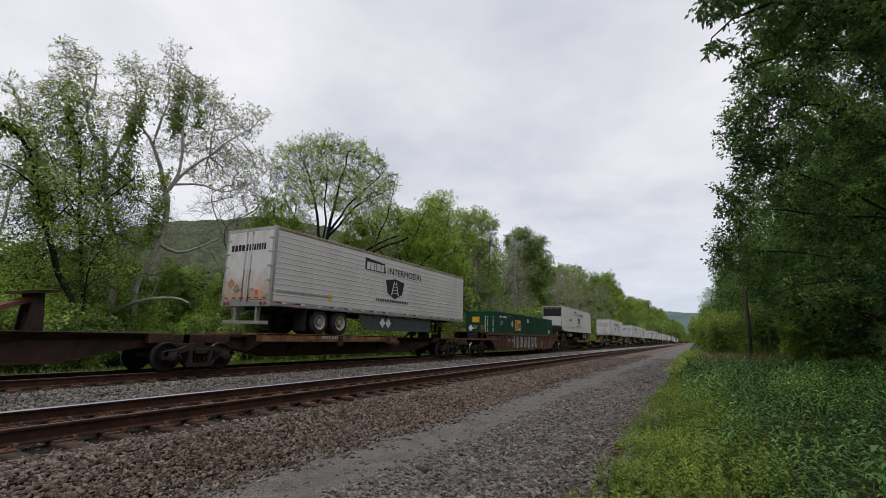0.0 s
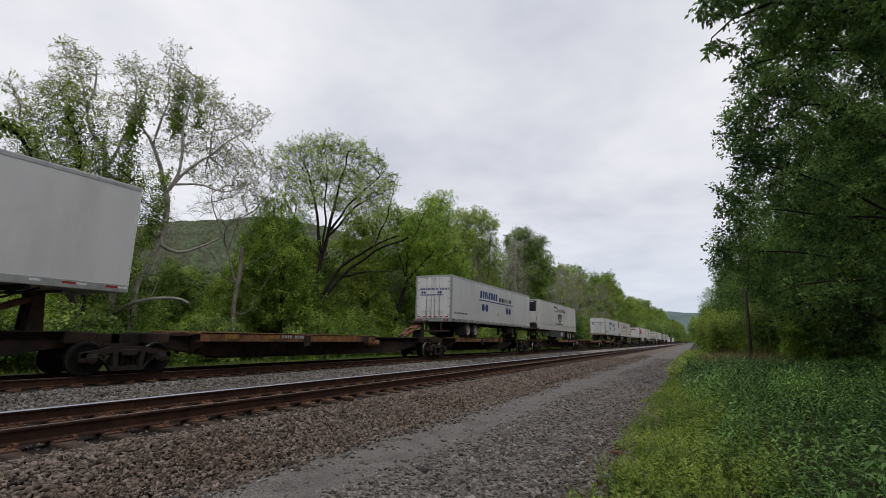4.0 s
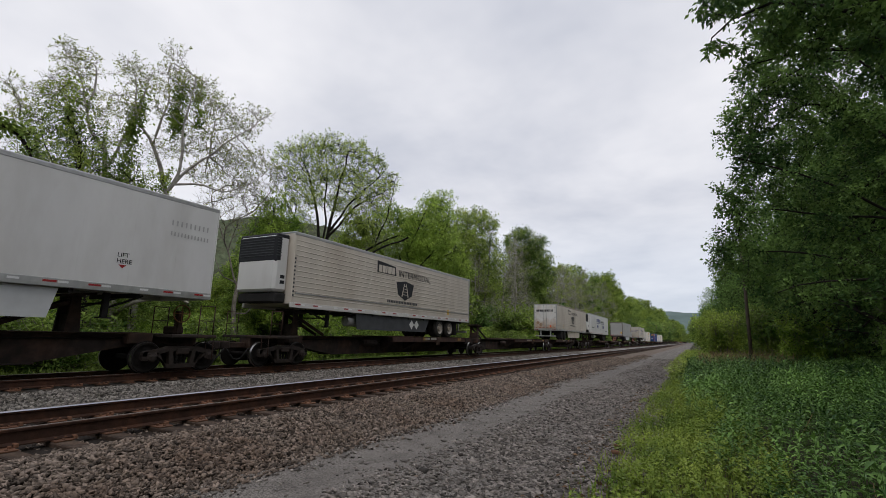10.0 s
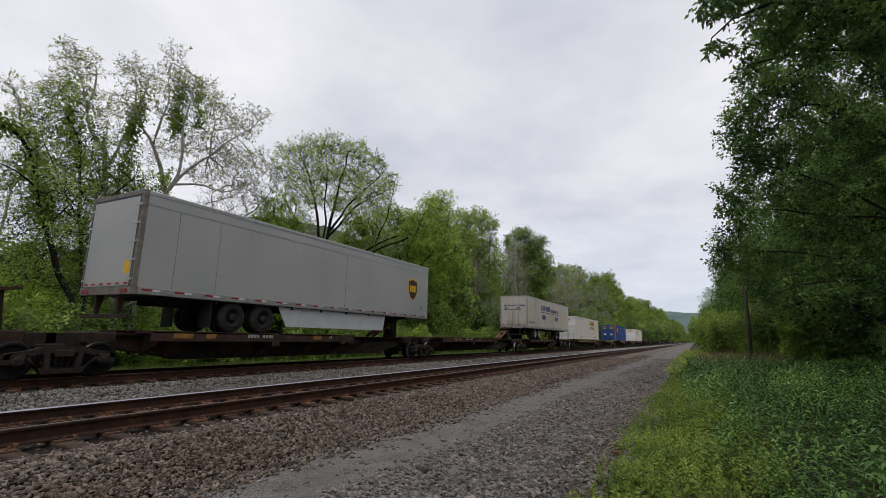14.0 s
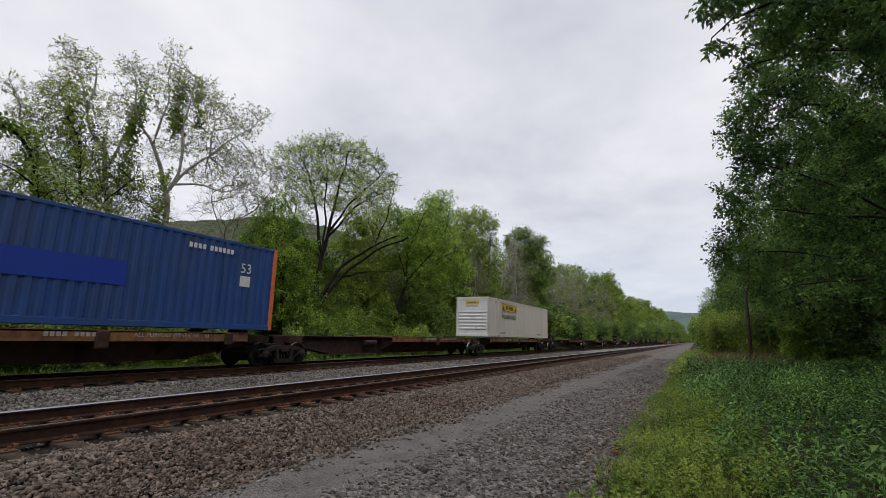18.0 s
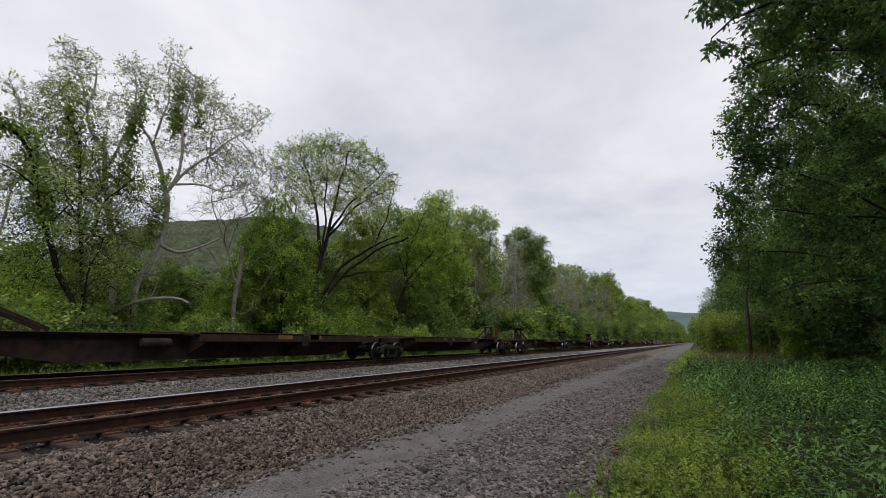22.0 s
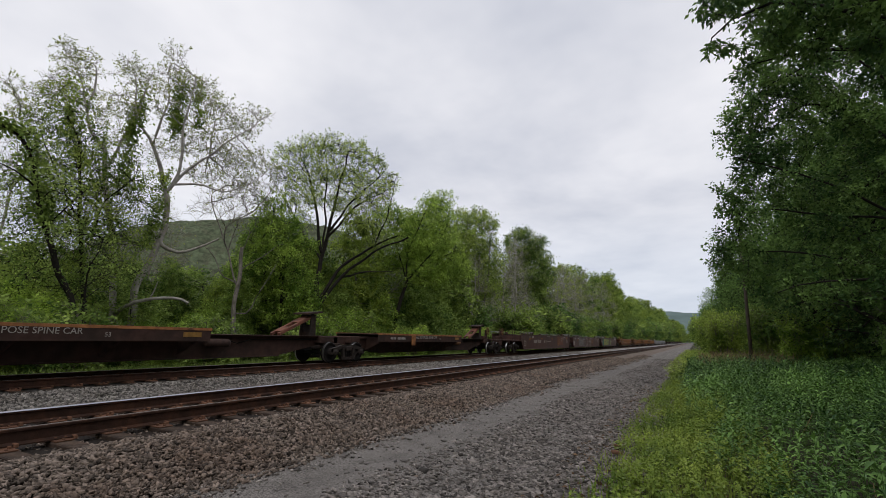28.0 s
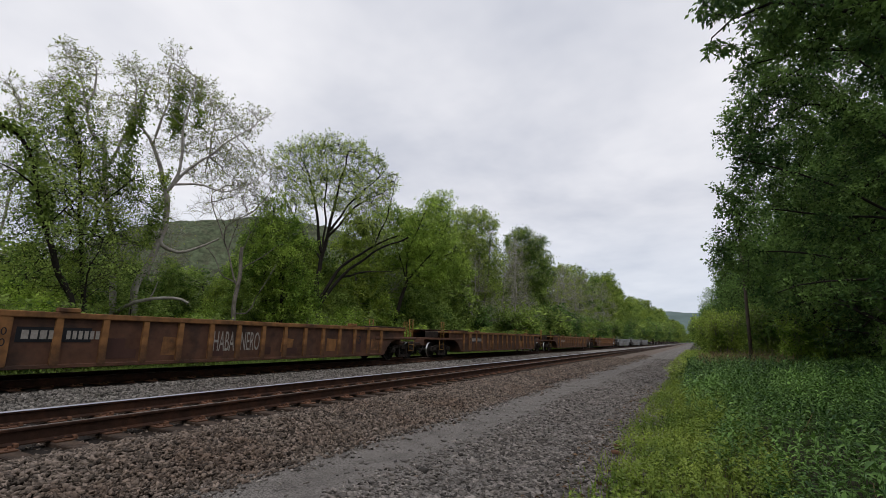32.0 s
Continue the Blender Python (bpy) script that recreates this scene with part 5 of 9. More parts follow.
def wordmark(kind, body, x, L, rear_left, skin, shift=0.0):
    """Painted marks of the operators, as plain shapes in their colours."""
    if kind == "twin_dots":
        y0, z0 = (4.47 if rear_left else 4.0) + shift, 3.97
        a = Shape()
        bars_side(a, x, y0, z0, 0.50, [0.34, 0.28, 0.28, 0.13, 0.36, 0.34, 0.34, 0.30], 0.13, 0.2)
        each_bar("letter_bar", a, M_NAVY, body, "navy slanted bar")
        a = Shape()
        bars_side(a, x, y0 + 3.72, z0 - 0.02, 0.30, [0.17, 0.17, 0.06, 0.20, 0.20, 0.18, 0.11, 0.17, -0.2, 0.06, 0.17, 0.16], 0.09)
        each_bar("letter_bar", a, M_BLACK, body)
        part("underline", Shape().box(x, x + 0.004, y0 - 0.12, y0 + 6.85, z0 - 0.20, z0 - 0.13), M_NAVY, body)
        for dy in (0.62, 1.27, 5.52, 6.15):
            part("dot", Shape().lathe([(0, 0.275), (0.004, 0.275)], x, y0 + dy, z0 - 0.66, 24), M_NAVY, body, "solid navy disc")
        words_on_side("53'", x, y0 + 3.3, 2.84, 0.22, M_NAVY, body)
        a = Shape()
        yb = 0.45 if rear_left else L - 3.2
        bars_side(a, x, yb, 2.64, 0.11, [0.10, 0.10, 0.10, -0.06, 0.09, 0.04, 0.04, 0.04, 0.09, 0.09, 0.09, 0.09, -0.05, 0.09, 0.09, 0.12], 0.05)
        part("small_print", a, M_SKIRT, body, "small dark print")
        if not rear_left:
            a = Shape()
            bars_side(a, x, 1.2, 3.0, 0.17, [0.13] * 4 + [-0.15] + [0.11] * 6, 0.05)
            part("number_bars", a, M_SKIRT, body)
    elif kind == "shield":
        y0 = 5.4
        a = Shape().prism([(y0 - 0.03, 4.17), (y0 + 1.62, 4.17), (y0 + 1.52, 4.62), (y0 - 0.06, 4.74)], x, x + 0.003)
        part("word_ground", a, M_BLACK, body, "black shadowed word block")
        a = Shape()
        bars_side(a, x + 0.003, y0 + 0.08, 4.21, 0.34, [0.25, 0.25, 0.12, 0.32, 0.25], 0.045, 0.05)
        each_bar("letter_bar", a, skin, body)
        words_on_side("INTERMODAL", x, y0 + 1.85, 4.17, 0.33, M_BLACK, body, 3.3)
        cy, cz = y0 + 2.5, 3.55
        a = Shape().prism([(cy - 0.84, cz + 0.32), (cy, cz + 0.44), (cy + 0.84, cz + 0.32), (cy + 0.66, cz - 0.30), (cy, cz - 0.57), (cy - 0.66, cz - 0.30)], x, x + 0.003)
        part("shield_emblem", a, M_BLACK, body, "black shield emblem with a pale road")
        a = Shape()
        a.prism([(cy - 0.34, cz - 0.36), (cy - 0.26, cz - 0.40), (cy - 0.06, cz + 0.30), (cy - 0.12, cz + 0.30)], x + 0.003, x + 0.005)
        a.prism([(cy + 0.34, cz - 0.36), (cy + 0.26, cz - 0.40), (cy + 0.06, cz + 0.30), (cy + 0.12, cz + 0.30)], x + 0.003, x + 0.005)
        for k in range(4):
            w = 0.24 - 0.05 * k
            a.box(x + 0.003, x + 0.005, cy - w, cy + w, cz - 0.28 + 0.15 * k, cz - 0.25 + 0.15 * k)
        part("shield_lines", a, skin, body)
        a = Shape()
        bars_side(a, x, y0 + 0.9, 2.80, 0.12, [0.10] * 15 + [-0.03] + [0.10] * 4, 0.05)
        part("small_print", a, M_SKIRT, body)
    elif kind == "courier":
        y0, z0, q = 0.58, 3.22, 1.22
        a = Shape()
        for p, w, h in ((0.0, 0.60, 1.15), (0.68, 0.56, 0.80), (1.32, 0.62, 1.15)):
            a.box(x, x + 0.004, y0 + q * p, y0 + q * (p + w), z0, z0 + q * h)
        part("word_block", a, M_PURPLE, body, "purple block mark")
        a = Shape()
        for p, w, h in ((2.15, 0.78, 1.15), (3.02, 0.84, 0.80)):
            a.box(x, x + 0.004, y0 + q * p, y0 + q * (p + w), z0, z0 + q * h)
        part("word_block", a, M_REDOR, body, "orange block mark")
        words_on_side("Ground", x, 3.05, 2.66, 0.36, M_ALU, body)
    elif kind == "parcel":
        cy, cz = 14.33, 3.65
        pts = [(cy - 0.46, cz + 0.48), (cy, cz + 0.58), (cy + 0.46, cz + 0.48), (cy + 0.46, cz - 0.12), (cy + 0.25, cz - 0.46), (cy, cz - 0.60), (cy - 0.25, cz - 0.46), (cy - 0.46, cz - 0.12)]
        part("shield_emblem", Shape().prism(pts, x, x + 0.003), M_GOLD, body, "gold-rimmed brown shield emblem")
        pts = [(cy + (a - cy) * 0.90, cz + (b - cz) * 0.90 - 0.01) for a, b in pts]
        part("shield_field", Shape().prism(pts, x + 0.003, x + 0.005), M_BROWN, body)
        a = Shape()
        bars_side(a, x + 0.005, cy - 0.32, cz - 0.14, 0.34, [0.16, 0.16, 0.16], 0.06)
        part("shield_bars", a, M_GOLD, body)
        words_on_side("53'", x, L - 0.85, 2.62, 0.17, M_BLACK, body)


def trailer(y0, kind, rear_left, skin, reefer, skirt=None, ribbed=False, dirt_doors=False, label="", roofline=None, tag_at=0, ya=2.7, shift=0.0, dark_rims=False):
    """A 53-foot road trailer on a spine car. Its doors are at the low-y end when rear_left."""
    t = thing("semi_trailer", y0, label, "trailer", "road trailers on the train")
    L = TL
    edge = roofline or (M_ALU if not dirt_doors else M_TRIM)
    body = part("body", Shape().box(-1.285, 1.285, 0.03, L - 0.03, ZB + 0.13, ZT - 0.07, 0.02), skin, t)
    part("roof", Shape().box(-1.27, 1.27, 0.02, L - 0.02, ZT - 0.08, ZT, 0.03), M_ALU, t)
    for s in (-1, 1):
        x = s * 1.295
        part("top_rail", Shape().box(min(x, x - s * 0.05), max(x, x - s * 0.05), 0.0, L, ZT - 0.14, ZT - 0.02, 0.012), edge, t)
        part("bottom_rail", Shape().box(min(x, x - s * 0.07), max(x, x - s * 0.07), 0.0, L, ZB, ZB + 0.20, 0.012), M_ALU if not reefer else M_WHITE, t)
    if ribbed:
        rib = Shape()
        for k in range(12):
            z = ZB + 0.40 + k * 0.196
            rib.prism([(1.284, z), (1.298, z + 0.010), (1.298, z + 0.026), (1.284, z + 0.040)], 0.12, L - 0.12, "y")
        tagged(part("side_ribs", rib, skin, body, "fine horizontal ribs"), kind="stuff")
    else:
        sm = Shape()
        for k in range(1, 13):
            y = k * L / 13
            sm.box(1.284, 1.2865, y - 0.035, y + 0.035, ZB + 0.21, ZT - 0.15)
        tagged(part("panel_joints", sm, skin, body), kind="stuff")
    if kind == "parcel":
        part("side_moulding", Shape().box(1.284, 1.292, 0.12, L - 0.12, ZT - 0.42, ZT - 0.385), M_ALU, body, "thin bright moulding below the roof")
        for f in (0.068, 0.155, 0.55):
            part("panel_seam", Shape().box(1.284, 1.2875, f * L - 0.007, f * L + 0.007, ZB + 0.21, ZT - 0.43), M_GRIMALU, body, "dark vertical panel seam")
    # rivet line and red and white conspicuity tape
    rd, wh = Shape(), Shape()
    n = 17
    for k in range(n):
        y = 0.25 + (L - 0.8) * k / (n - 1)
        if kind == "parcel" or k % 3 != 2:
            rd.box(1.296, 1.299, y, y + 0.28, ZB + 0.10, ZB + 0.15)
        wh.box(1.296, 1.299, y + 0.30, y + 0.52, ZB + 0.10, ZB + 0.15)
    tagged(part("red_tape", rd, M_RED, t, "red reflective tape"), kind="stuff")
    tagged(part("white_tape", wh, M_SILVER, t, "white reflective tape"), kind="stuff")
    rv = Shape()
    for k in range(64):
        y = 0.15 + (L - 0.3) * k / 63
        rv.box(1.294, 1.3, y - 0.01, y + 0.01, ZB + 0.165, ZB + 0.185)
    tagged(part("rivets", rv, M_ALU, t), kind="stuff")
    d = 1 if rear_left else -1
    yr, yn = (0.0, L) if rear_left else (L, 0.0)

    def Y(a):
        return yr + d * a

    def span(sh, x0, x1, a, b, z0, z1, bev=0.0):
        return sh.box(x0, x1, min(Y(a), Y(b)), max(Y(a), Y(b)), z0, z1, bev)
    # rear frame, doors, lock rods
    fr = Shape()
    for s in (-1, 1):
        span(fr, min(s * 1.30, s * 1.19), max(s * 1.30, s * 1.19), -0.02, 0.12, ZB + 0.201, ZT + 0.003, 0.01)
    span(fr, -1.188, 1.188, -0.017, 0.12, ZT - 0.13, ZT - 0.003, 0.01)
    span(fr, -1.304, 1.304, -0.03, 0.15, ZB - 0.02, ZB + 0.20, 0.01)
    part("rear_frame", fr, M_GRIMALU if kind == "parcel" else edge if kind != "shield" else M_ALU, t)
    dm = M_DOORS if dirt_doors else skin
    for s in (-1, 1):
        dr = Shape()
        span(dr, min(s * 0.008, s * 1.185), max(s * 0.008, s * 1.185), -0.03, 0.03, ZB + 0.21, ZT - 0.14, 0.012)
        door = part("door", dr, dm, t)
        if kind not in ("courier", "parcel"):
            for xx in ((0.12, 0.46) if kind == "twin_dots" else (0.16,)):
                rod = Shape()
                rod.rod((s * xx, Y(-0.06), ZB + 0.15), (s * xx, Y(-0.06), ZT - 0.08), 0.017, 8)
                for z in (ZB + 0.45, ZB + 1.3, ZB + 2.2, ZT - 0.2):
                    span(rod, s * xx - 0.05, s * xx + 0.05, -0.075, -0.03, z - 0.02, z + 0.02)
                rod.beam((s * xx, Y(-0.09), ZB + 0.62), (s * (xx + 0.32), Y(-0.09), ZB + 0.62), 0.03, 0.03)
                part("lock_rod", rod, M_ALU, door, "galvanised lock rod")
        hg = Shape()
        for k in range(5):
            z = ZB + 0.4 + k * 0.52
            span(hg, min(s * 1.02, s * 1.29), max(s * 1.02, s * 1.29), -0.045, -0.028, z - 0.03, z + 0.03)
        tagged(part("hinges", hg, M_ALU, door), kind="stuff")
    if kind in ("courier", "parcel"):
        part("roll_panel", span(Shape(), -1.15, 1.15, -0.034, -0.028, ZB + 0.25, ZT - 0.2), dm, t)
        # dark border strips stand in for the shade where the door sits back
        sl = Shape()
        span(sl, -1.19, -1.15, -0.036, -0.03, ZB + 0.21, ZT - 0.14)
        span(sl, 1.15, 1.19, -0.036, -0.03, ZB + 0.21, ZT - 0.14)
        span(sl, -1.15, 1.15, -0.036, -0.03, ZT - 0.2, ZT - 0.14)
        part("door_seal", sl, M_SKIRT, t, "dark strips drawn as the shade round the recessed door")
    for s in (-1, 1):
        for q in (0.86, 1.06):
            part("tail_lamp", Shape().lathe([(0, 0.06), (0.02, 0.06)], s * q, Y(-0.03) - (0.02 if d > 0 else 0), ZB + 0.08, 12, "y"), M_RED, t, "red tail lamp")
    tp = Shape()
    for k in range(6):
        span(tp, -1.1 + 0.4 * k, -0.9 + 0.4 * k, -0.038, -0.03, ZB + 0.26, ZB + 0.31)
    tagged(part("door_tape", tp, M_RED, t), kind="stuff")
    gd = Shape()
    for s in (-1, 1):
        gd.prism([(Y(0.05), ZB), (Y(0.25), ZB), (Y(0.16), ZB - 0.55), (Y(0.06), ZB - 0.55)], s * 0.55 - 0.05, s * 0.55 + 0.05)
    span(gd, -1.15, 1.15, 0.02, 0.12, ZB - 0.66, ZB - 0.54, 0.01)
    part("underride_guard", gd, M_FRAME if kind != "shield" else M_ALU, t)
    # bogie: two axles with dual tyres
    for s in (-1, 1):
        part("slider_rail", span(Shape(), s * 0.5 - 0.05, s * 0.5 + 0.05, 1.2, 6.0, ZB - 0.22, ZB), M_UNDER, t)
    for a in (ya, ya + 1.25):
        ax = part("axle", Shape().lathe([(-0.9, 0.065), (0.9, 0.065)], 0, Y(a), 1.65, 10), M_UNDER, t)
        for s in (-1, 1):
            part("suspension_hanger", span(Shape(), s * 0.5 - 0.12, s * 0.5 + 0.12, a - 0.5, a + 0.35, 1.62, 1.95, 0.03), M_UNDER, ax)
    for k in range(9):
        part("cross_member", span(Shape(), -1.2, 1.2, 1.0 + k * 1.6, 1.1 + k * 1.6, ZB - 0.1, ZB + 0.02), M_UNDER, t)
    light = kind != "parcel" and not dark_rims
    for a in (ya, ya + 1.25):
        for s in (-1, 1):
            for xo in (0.62, 0.93):
                ty = part("tyre", shared("tyre", tyre_mesh), M_TYRE, t, "worn black tyre")
                ty.location, ty.rotation_euler = (s * xo, Y(a), 1.16 + 0.49), (0, 0, 0 if s > 0 else math.pi)
                if xo > 0.8:
                    part("rim", shared(("rim", light), lambda: rim_mesh(M_RIM if light else M_UNDER)), M_RIM if light else M_UNDER, ty, "painted disc wheel" if light else "dark grimy disc wheel")
    for s in (-1, 1):
        part("mud_flap", span(Shape(), min(s * 0.65, s * 1.25), max(s * 0.65, s * 1.25), ya - 0.85, ya - 0.83, 1.30, ZB), M_UNDER, t)
    # landing legs near the nose, raised
    for s in (-1, 1):
        lg = Shape()
        span(lg, s * 0.75 - 0.06, s * 0.75 + 0.06, L - 2.75, L - 2.6, 1.50, ZB, 0.01)
        lg.beam((s * 0.75, Y(L - 2.6), 1.75), (s * 0.5, Y(L - 1.6), ZB), 0.05, 0.05)
        span(lg, s * 0.75 - 0.13, s * 0.75 + 0.13, L - 2.82, L - 2.53, 1.46, 1.50)
        part("landing_leg", lg, M_UNDER, t)
    part("leg_shaft", Shape().rod((-0.75, Y(L - 2.67), 1.85), (0.75, Y(L - 2.67), 1.85), 0.03), M_UNDER, t)
    if skirt:
        a0, a1 = {"dark": (5.2, 11.9), "light": (5.2, 12.0)}[skirt]
        sk = Shape()
        pts = [(Y(a0), ZB - 0.02), (Y(a1), ZB - 0.02), (Y(a1 - 0.15), ZB - 0.72), (Y(a0 + 0.45), ZB - 0.72)]
        sk.prism(pts, 1.16, 1.18)
        k = part("side_skirt", sk, M_SKIRT if skirt == "dark" else (M_SKIRTL if skin is not M_CREAM else M_CREAM), t, "smooth aerodynamic side skirt")
        if kind == "shield" and skirt == "dark":
            di = Shape()
            for q in (0.0, 0.5):
                cy = Y(a0 + 1.9) + q
                di.prism([(cy - 0.24, ZB - 0.36), (cy, ZB - 0.60), (cy + 0.24, ZB - 0.36), (cy, ZB - 0.12)], 1.18, 1.184)
            part("placard", di, M_DWHITE, k, "white diamond placards")
    if reefer or kind == "twin_dots":
        tk = Shape().lathe([(-0.02, 0.18), (0.03, 0.235), (1.30, 0.235), (1.35, 0.18)], 0.80, min(Y(L - 5.2), Y(L - 3.8)), 1.78, 16, "y")
        part("fuel_tank", tk, M_ALU if reefer else M_UNDER, t, "cylindrical tank")
    if reefer:
        sh = Shape()
        e0, e1 = -0.03, 0.62
        span(sh, -1.02, 1.02, L + e0, L + e1, ZB + 0.55, ZT - 0.18, 0.10)
        un = part("cooling_unit", sh, skin if skin is not M_CREAM else M_WHITE2, t, "white cooling unit")
        gr = Shape()
        span(gr, -1.03, 1.03, L + 0.34, L + e1 + 0.012, ZT - 1.25, ZT - 0.24, 0.06)
        span(gr, -1.03, 1.03, L + 0.0, L + e1 - 0.02, ZT - 0.36, ZT - 0.16, 0.05)
        g = part("grille", gr, M_BLACK, un, "black slatted grille")
        sl = Shape()
        for k in range(8):
            z = ZT - 1.02 + k * 0.10
            span(sl, -0.9, 0.9, L + e1 + 0.01, L + e1 + 0.03, z, z + 0.025)
            span(sl, 1.028, 1.04, L + 0.38, L + e1 - 0.03, z, z + 0.03)
        part("slat", sl, M_SKIRT, g)
        lo = Shape()
        span(lo, -1.0, 1.0, L - 0.03, L + 0.50, ZB + 0.15, ZB + 0.52, 0.05)
        part("lower_guard", lo, M_UNDER, un)
        bx = Shape()
        for z in (ZB + 0.85, ZB + 1.05):
            span(bx, 0.6, 1.025, L + 0.14, L + 0.34, z, z + 0.13)
        part("control_panel", bx, M_BLACK, un)
    else:
        nf = Shape()
        span(nf, -1.29, 1.29, L - 0.04, L + 0.015, ZB, ZT, 0.02)
        part("nose_wall", nf, skin, t)
    wordmark(kind, body, 1.299 if ribbed else 1.2875, L, rear_left, skin, shift)
    if kind == "shield":
        for yy in (3.1,):
            part("sticker", Shape().box(1.2985, 1.301, Y(yy) - 0.1, Y(yy) + 0.1, ZB + 0.38, ZB + 0.66), M_GOLD, body, "small yellow sticker")
        gr = Shape().box(1.298, 1.312, 0.2, 3.3 if rear_left else L - 0.3, ZB + 0.52, ZB + 0.57, 0.004)
        part("rub_rail", gr, M_ALU, body)
    if rear_left and kind in ("twin_dots", "shield"):
        k = Shape()
        if kind == "twin_dots":
            bars_end(k, -0.95, -0.032, ZT - 0.95, 0.13, [0.09] * 8 + [-0.06] + [0.06] * 9, 0.045)
            bars_end(k, -0.95, -0.032, ZT - 1.30, 0.08, [0.08] * 14, 0.04)
            for xx in (-0.80, -0.62, 0.38, 0.55):
                k.lathe([(-0.005, 0.075), (0.0, 0.075)], xx, -0.031, ZT - 1.10, 16, "y")
            part("door_mark", k, M_NAVY, t)
        else:
            bars_end(k, -0.98, -0.032, ZT - 0.86, 0.24, [0.15] * 5 + [-0.02] + [0.09] * 7, 0.04)
            part("door_mark", k, M_BLACK, t)
    if tag_at:
        k = Shape().prism([(tag_at + 0.62 + 0.64 * math.cos(q * math.tau / 18), 3.53 + 0.13 * math.sin(q * math.tau / 18)) for q in range(18)], 1.2985, 1.3005)
        part("oval_mark", k, M_BLACK, body)
        k = Shape()
        k.prism([(tag_at + 0.42, 3.41), (tag_at + 1.05, 3.42), (tag_at + 1.2, 3.50), (tag_at + 0.8, 3.56)], 1.301, 1.303)
        k.prism([(tag_at + 0.1, 3.57), (tag_at + 0.5, 3.63), (tag_at + 0.9, 3.63), (tag_at + 0.5, 3.59)], 1.301, 1.303)
        part("lime_sweep", k, M_LIME, body, "lime sweep on the oval mark")
    if kind == "shield" and reefer:
        k = Shape()
        for q in range(10):
            k.box(1.286, 1.2985, Y(L - 0.10) - 0.03, Y(L - 0.10) + 0.03, ZB + 0.42 + q * 0.155, ZB + 0.50 + q * 0.155)
        tagged(part("number_bars", k, M_SKIRT, body), kind="stuff")
    if kind == "courier":
        words_on_side("LIFT\nHERE", 1.2875, 13.13, 2.90, 0.28, M_BLACK, body)
        part("arrow", Shape().prism([(13.13 + 0.05, 2.86), (13.13 + 0.15, 2.77), (13.13 + 0.25, 2.86)], 1.2875, 1.2905), M_RED, body, "small red arrow")
        k = Shape()
        bars_side(k, 1.2875, 14.45, 4.20, 0.16, [0.045] * 9, 0.095)
        bars_side(k, 1.2875, 14.45, 3.90, 0.12, [0.04] * 12, 0.065)
        tagged(part("faded_print", k, M_ALU, body, "faded grey print"), kind="stuff")
    if dirt_doors and rear_left:
        for cx, cz in ((-0.82, ZB + 0.82), (-0.50, ZB + 0.62)):
            k = Shape()
            span(k, -0.15, 0.15, -0.036, -0.032, -0.15, 0.15)
            p = part("placard", k, M_TANCARD, t, "faded tan diamond placard")
            p.location, p.rotation_euler = (cx, 0, cz), (0, math.pi / 4, 0)
        part("sticker", span(Shape(), 0.5, 0.68, -0.036, -0.032, ZB + 0.38, ZB + 0.56), M_REDOR, t, "small orange sticker")
    if kind == "courier":
        k = bars_end(Shape(), -0.95, -0.036, ZT - 0.80, 0.34, [0.16, 0.2, 0.2], 0.05)
        part("door_mark", k, M_PURPLE, t)
        k = bars_end(Shape(), -0.17, -0.036, ZT - 0.80, 0.34, [0.22, 0.22], 0.05)
        part("door_mark", k, M_REDOR, t)
        words_on_end("Ground", -0.1, -0.036, ZT - 1.05, 0.16, M_ALU, t)
        part("door_number", bars_end(Shape(), -1.0, -0.036, ZT - 1.35, 0.09, [0.06] * 10, 0.03), M_BLACK, t)
    if kind == "parcel":
        part("sticker", Shape().box(0.82, 1.08, -0.04, -0.034, ZB + 0.55, ZB + 0.92), M_GOLD, t, "yellow warning sticker")
    return t


def corrugated(side, y0, y1, z0, z1, pitch=0.28, depth=0.036, x=1.292):
    """Wall of trapezoid corrugations with upright flutes."""
    pts, y = [], y0
    while y < y1 - 1e-6:
        for f, q in ((0, 0), (0.32, 0), (0.5, 1), (0.82, 1), (1.0, 0)):
            yy = min(y + f * pitch, y1)
            pts.append((side * (x - q * depth), yy))
        y += pitch
    sh = Shape()
    n = len(pts)
    sh.v = [(a, b, z0) for a, b in pts] + [(a, b, z1) for a, b in pts] + [(a - side * 0.05, b, z0) for a, b in pts] + [(a - side * 0.05, b, z1) for a, b in pts]
    for i in range(n - 1):
        sh.f.append((i, i + 1, n + i + 1, n + i))
        sh.f.append((2 * n + i, 3 * n + i, 3 * n + i + 1, 2 * n + i + 1))
    return sh


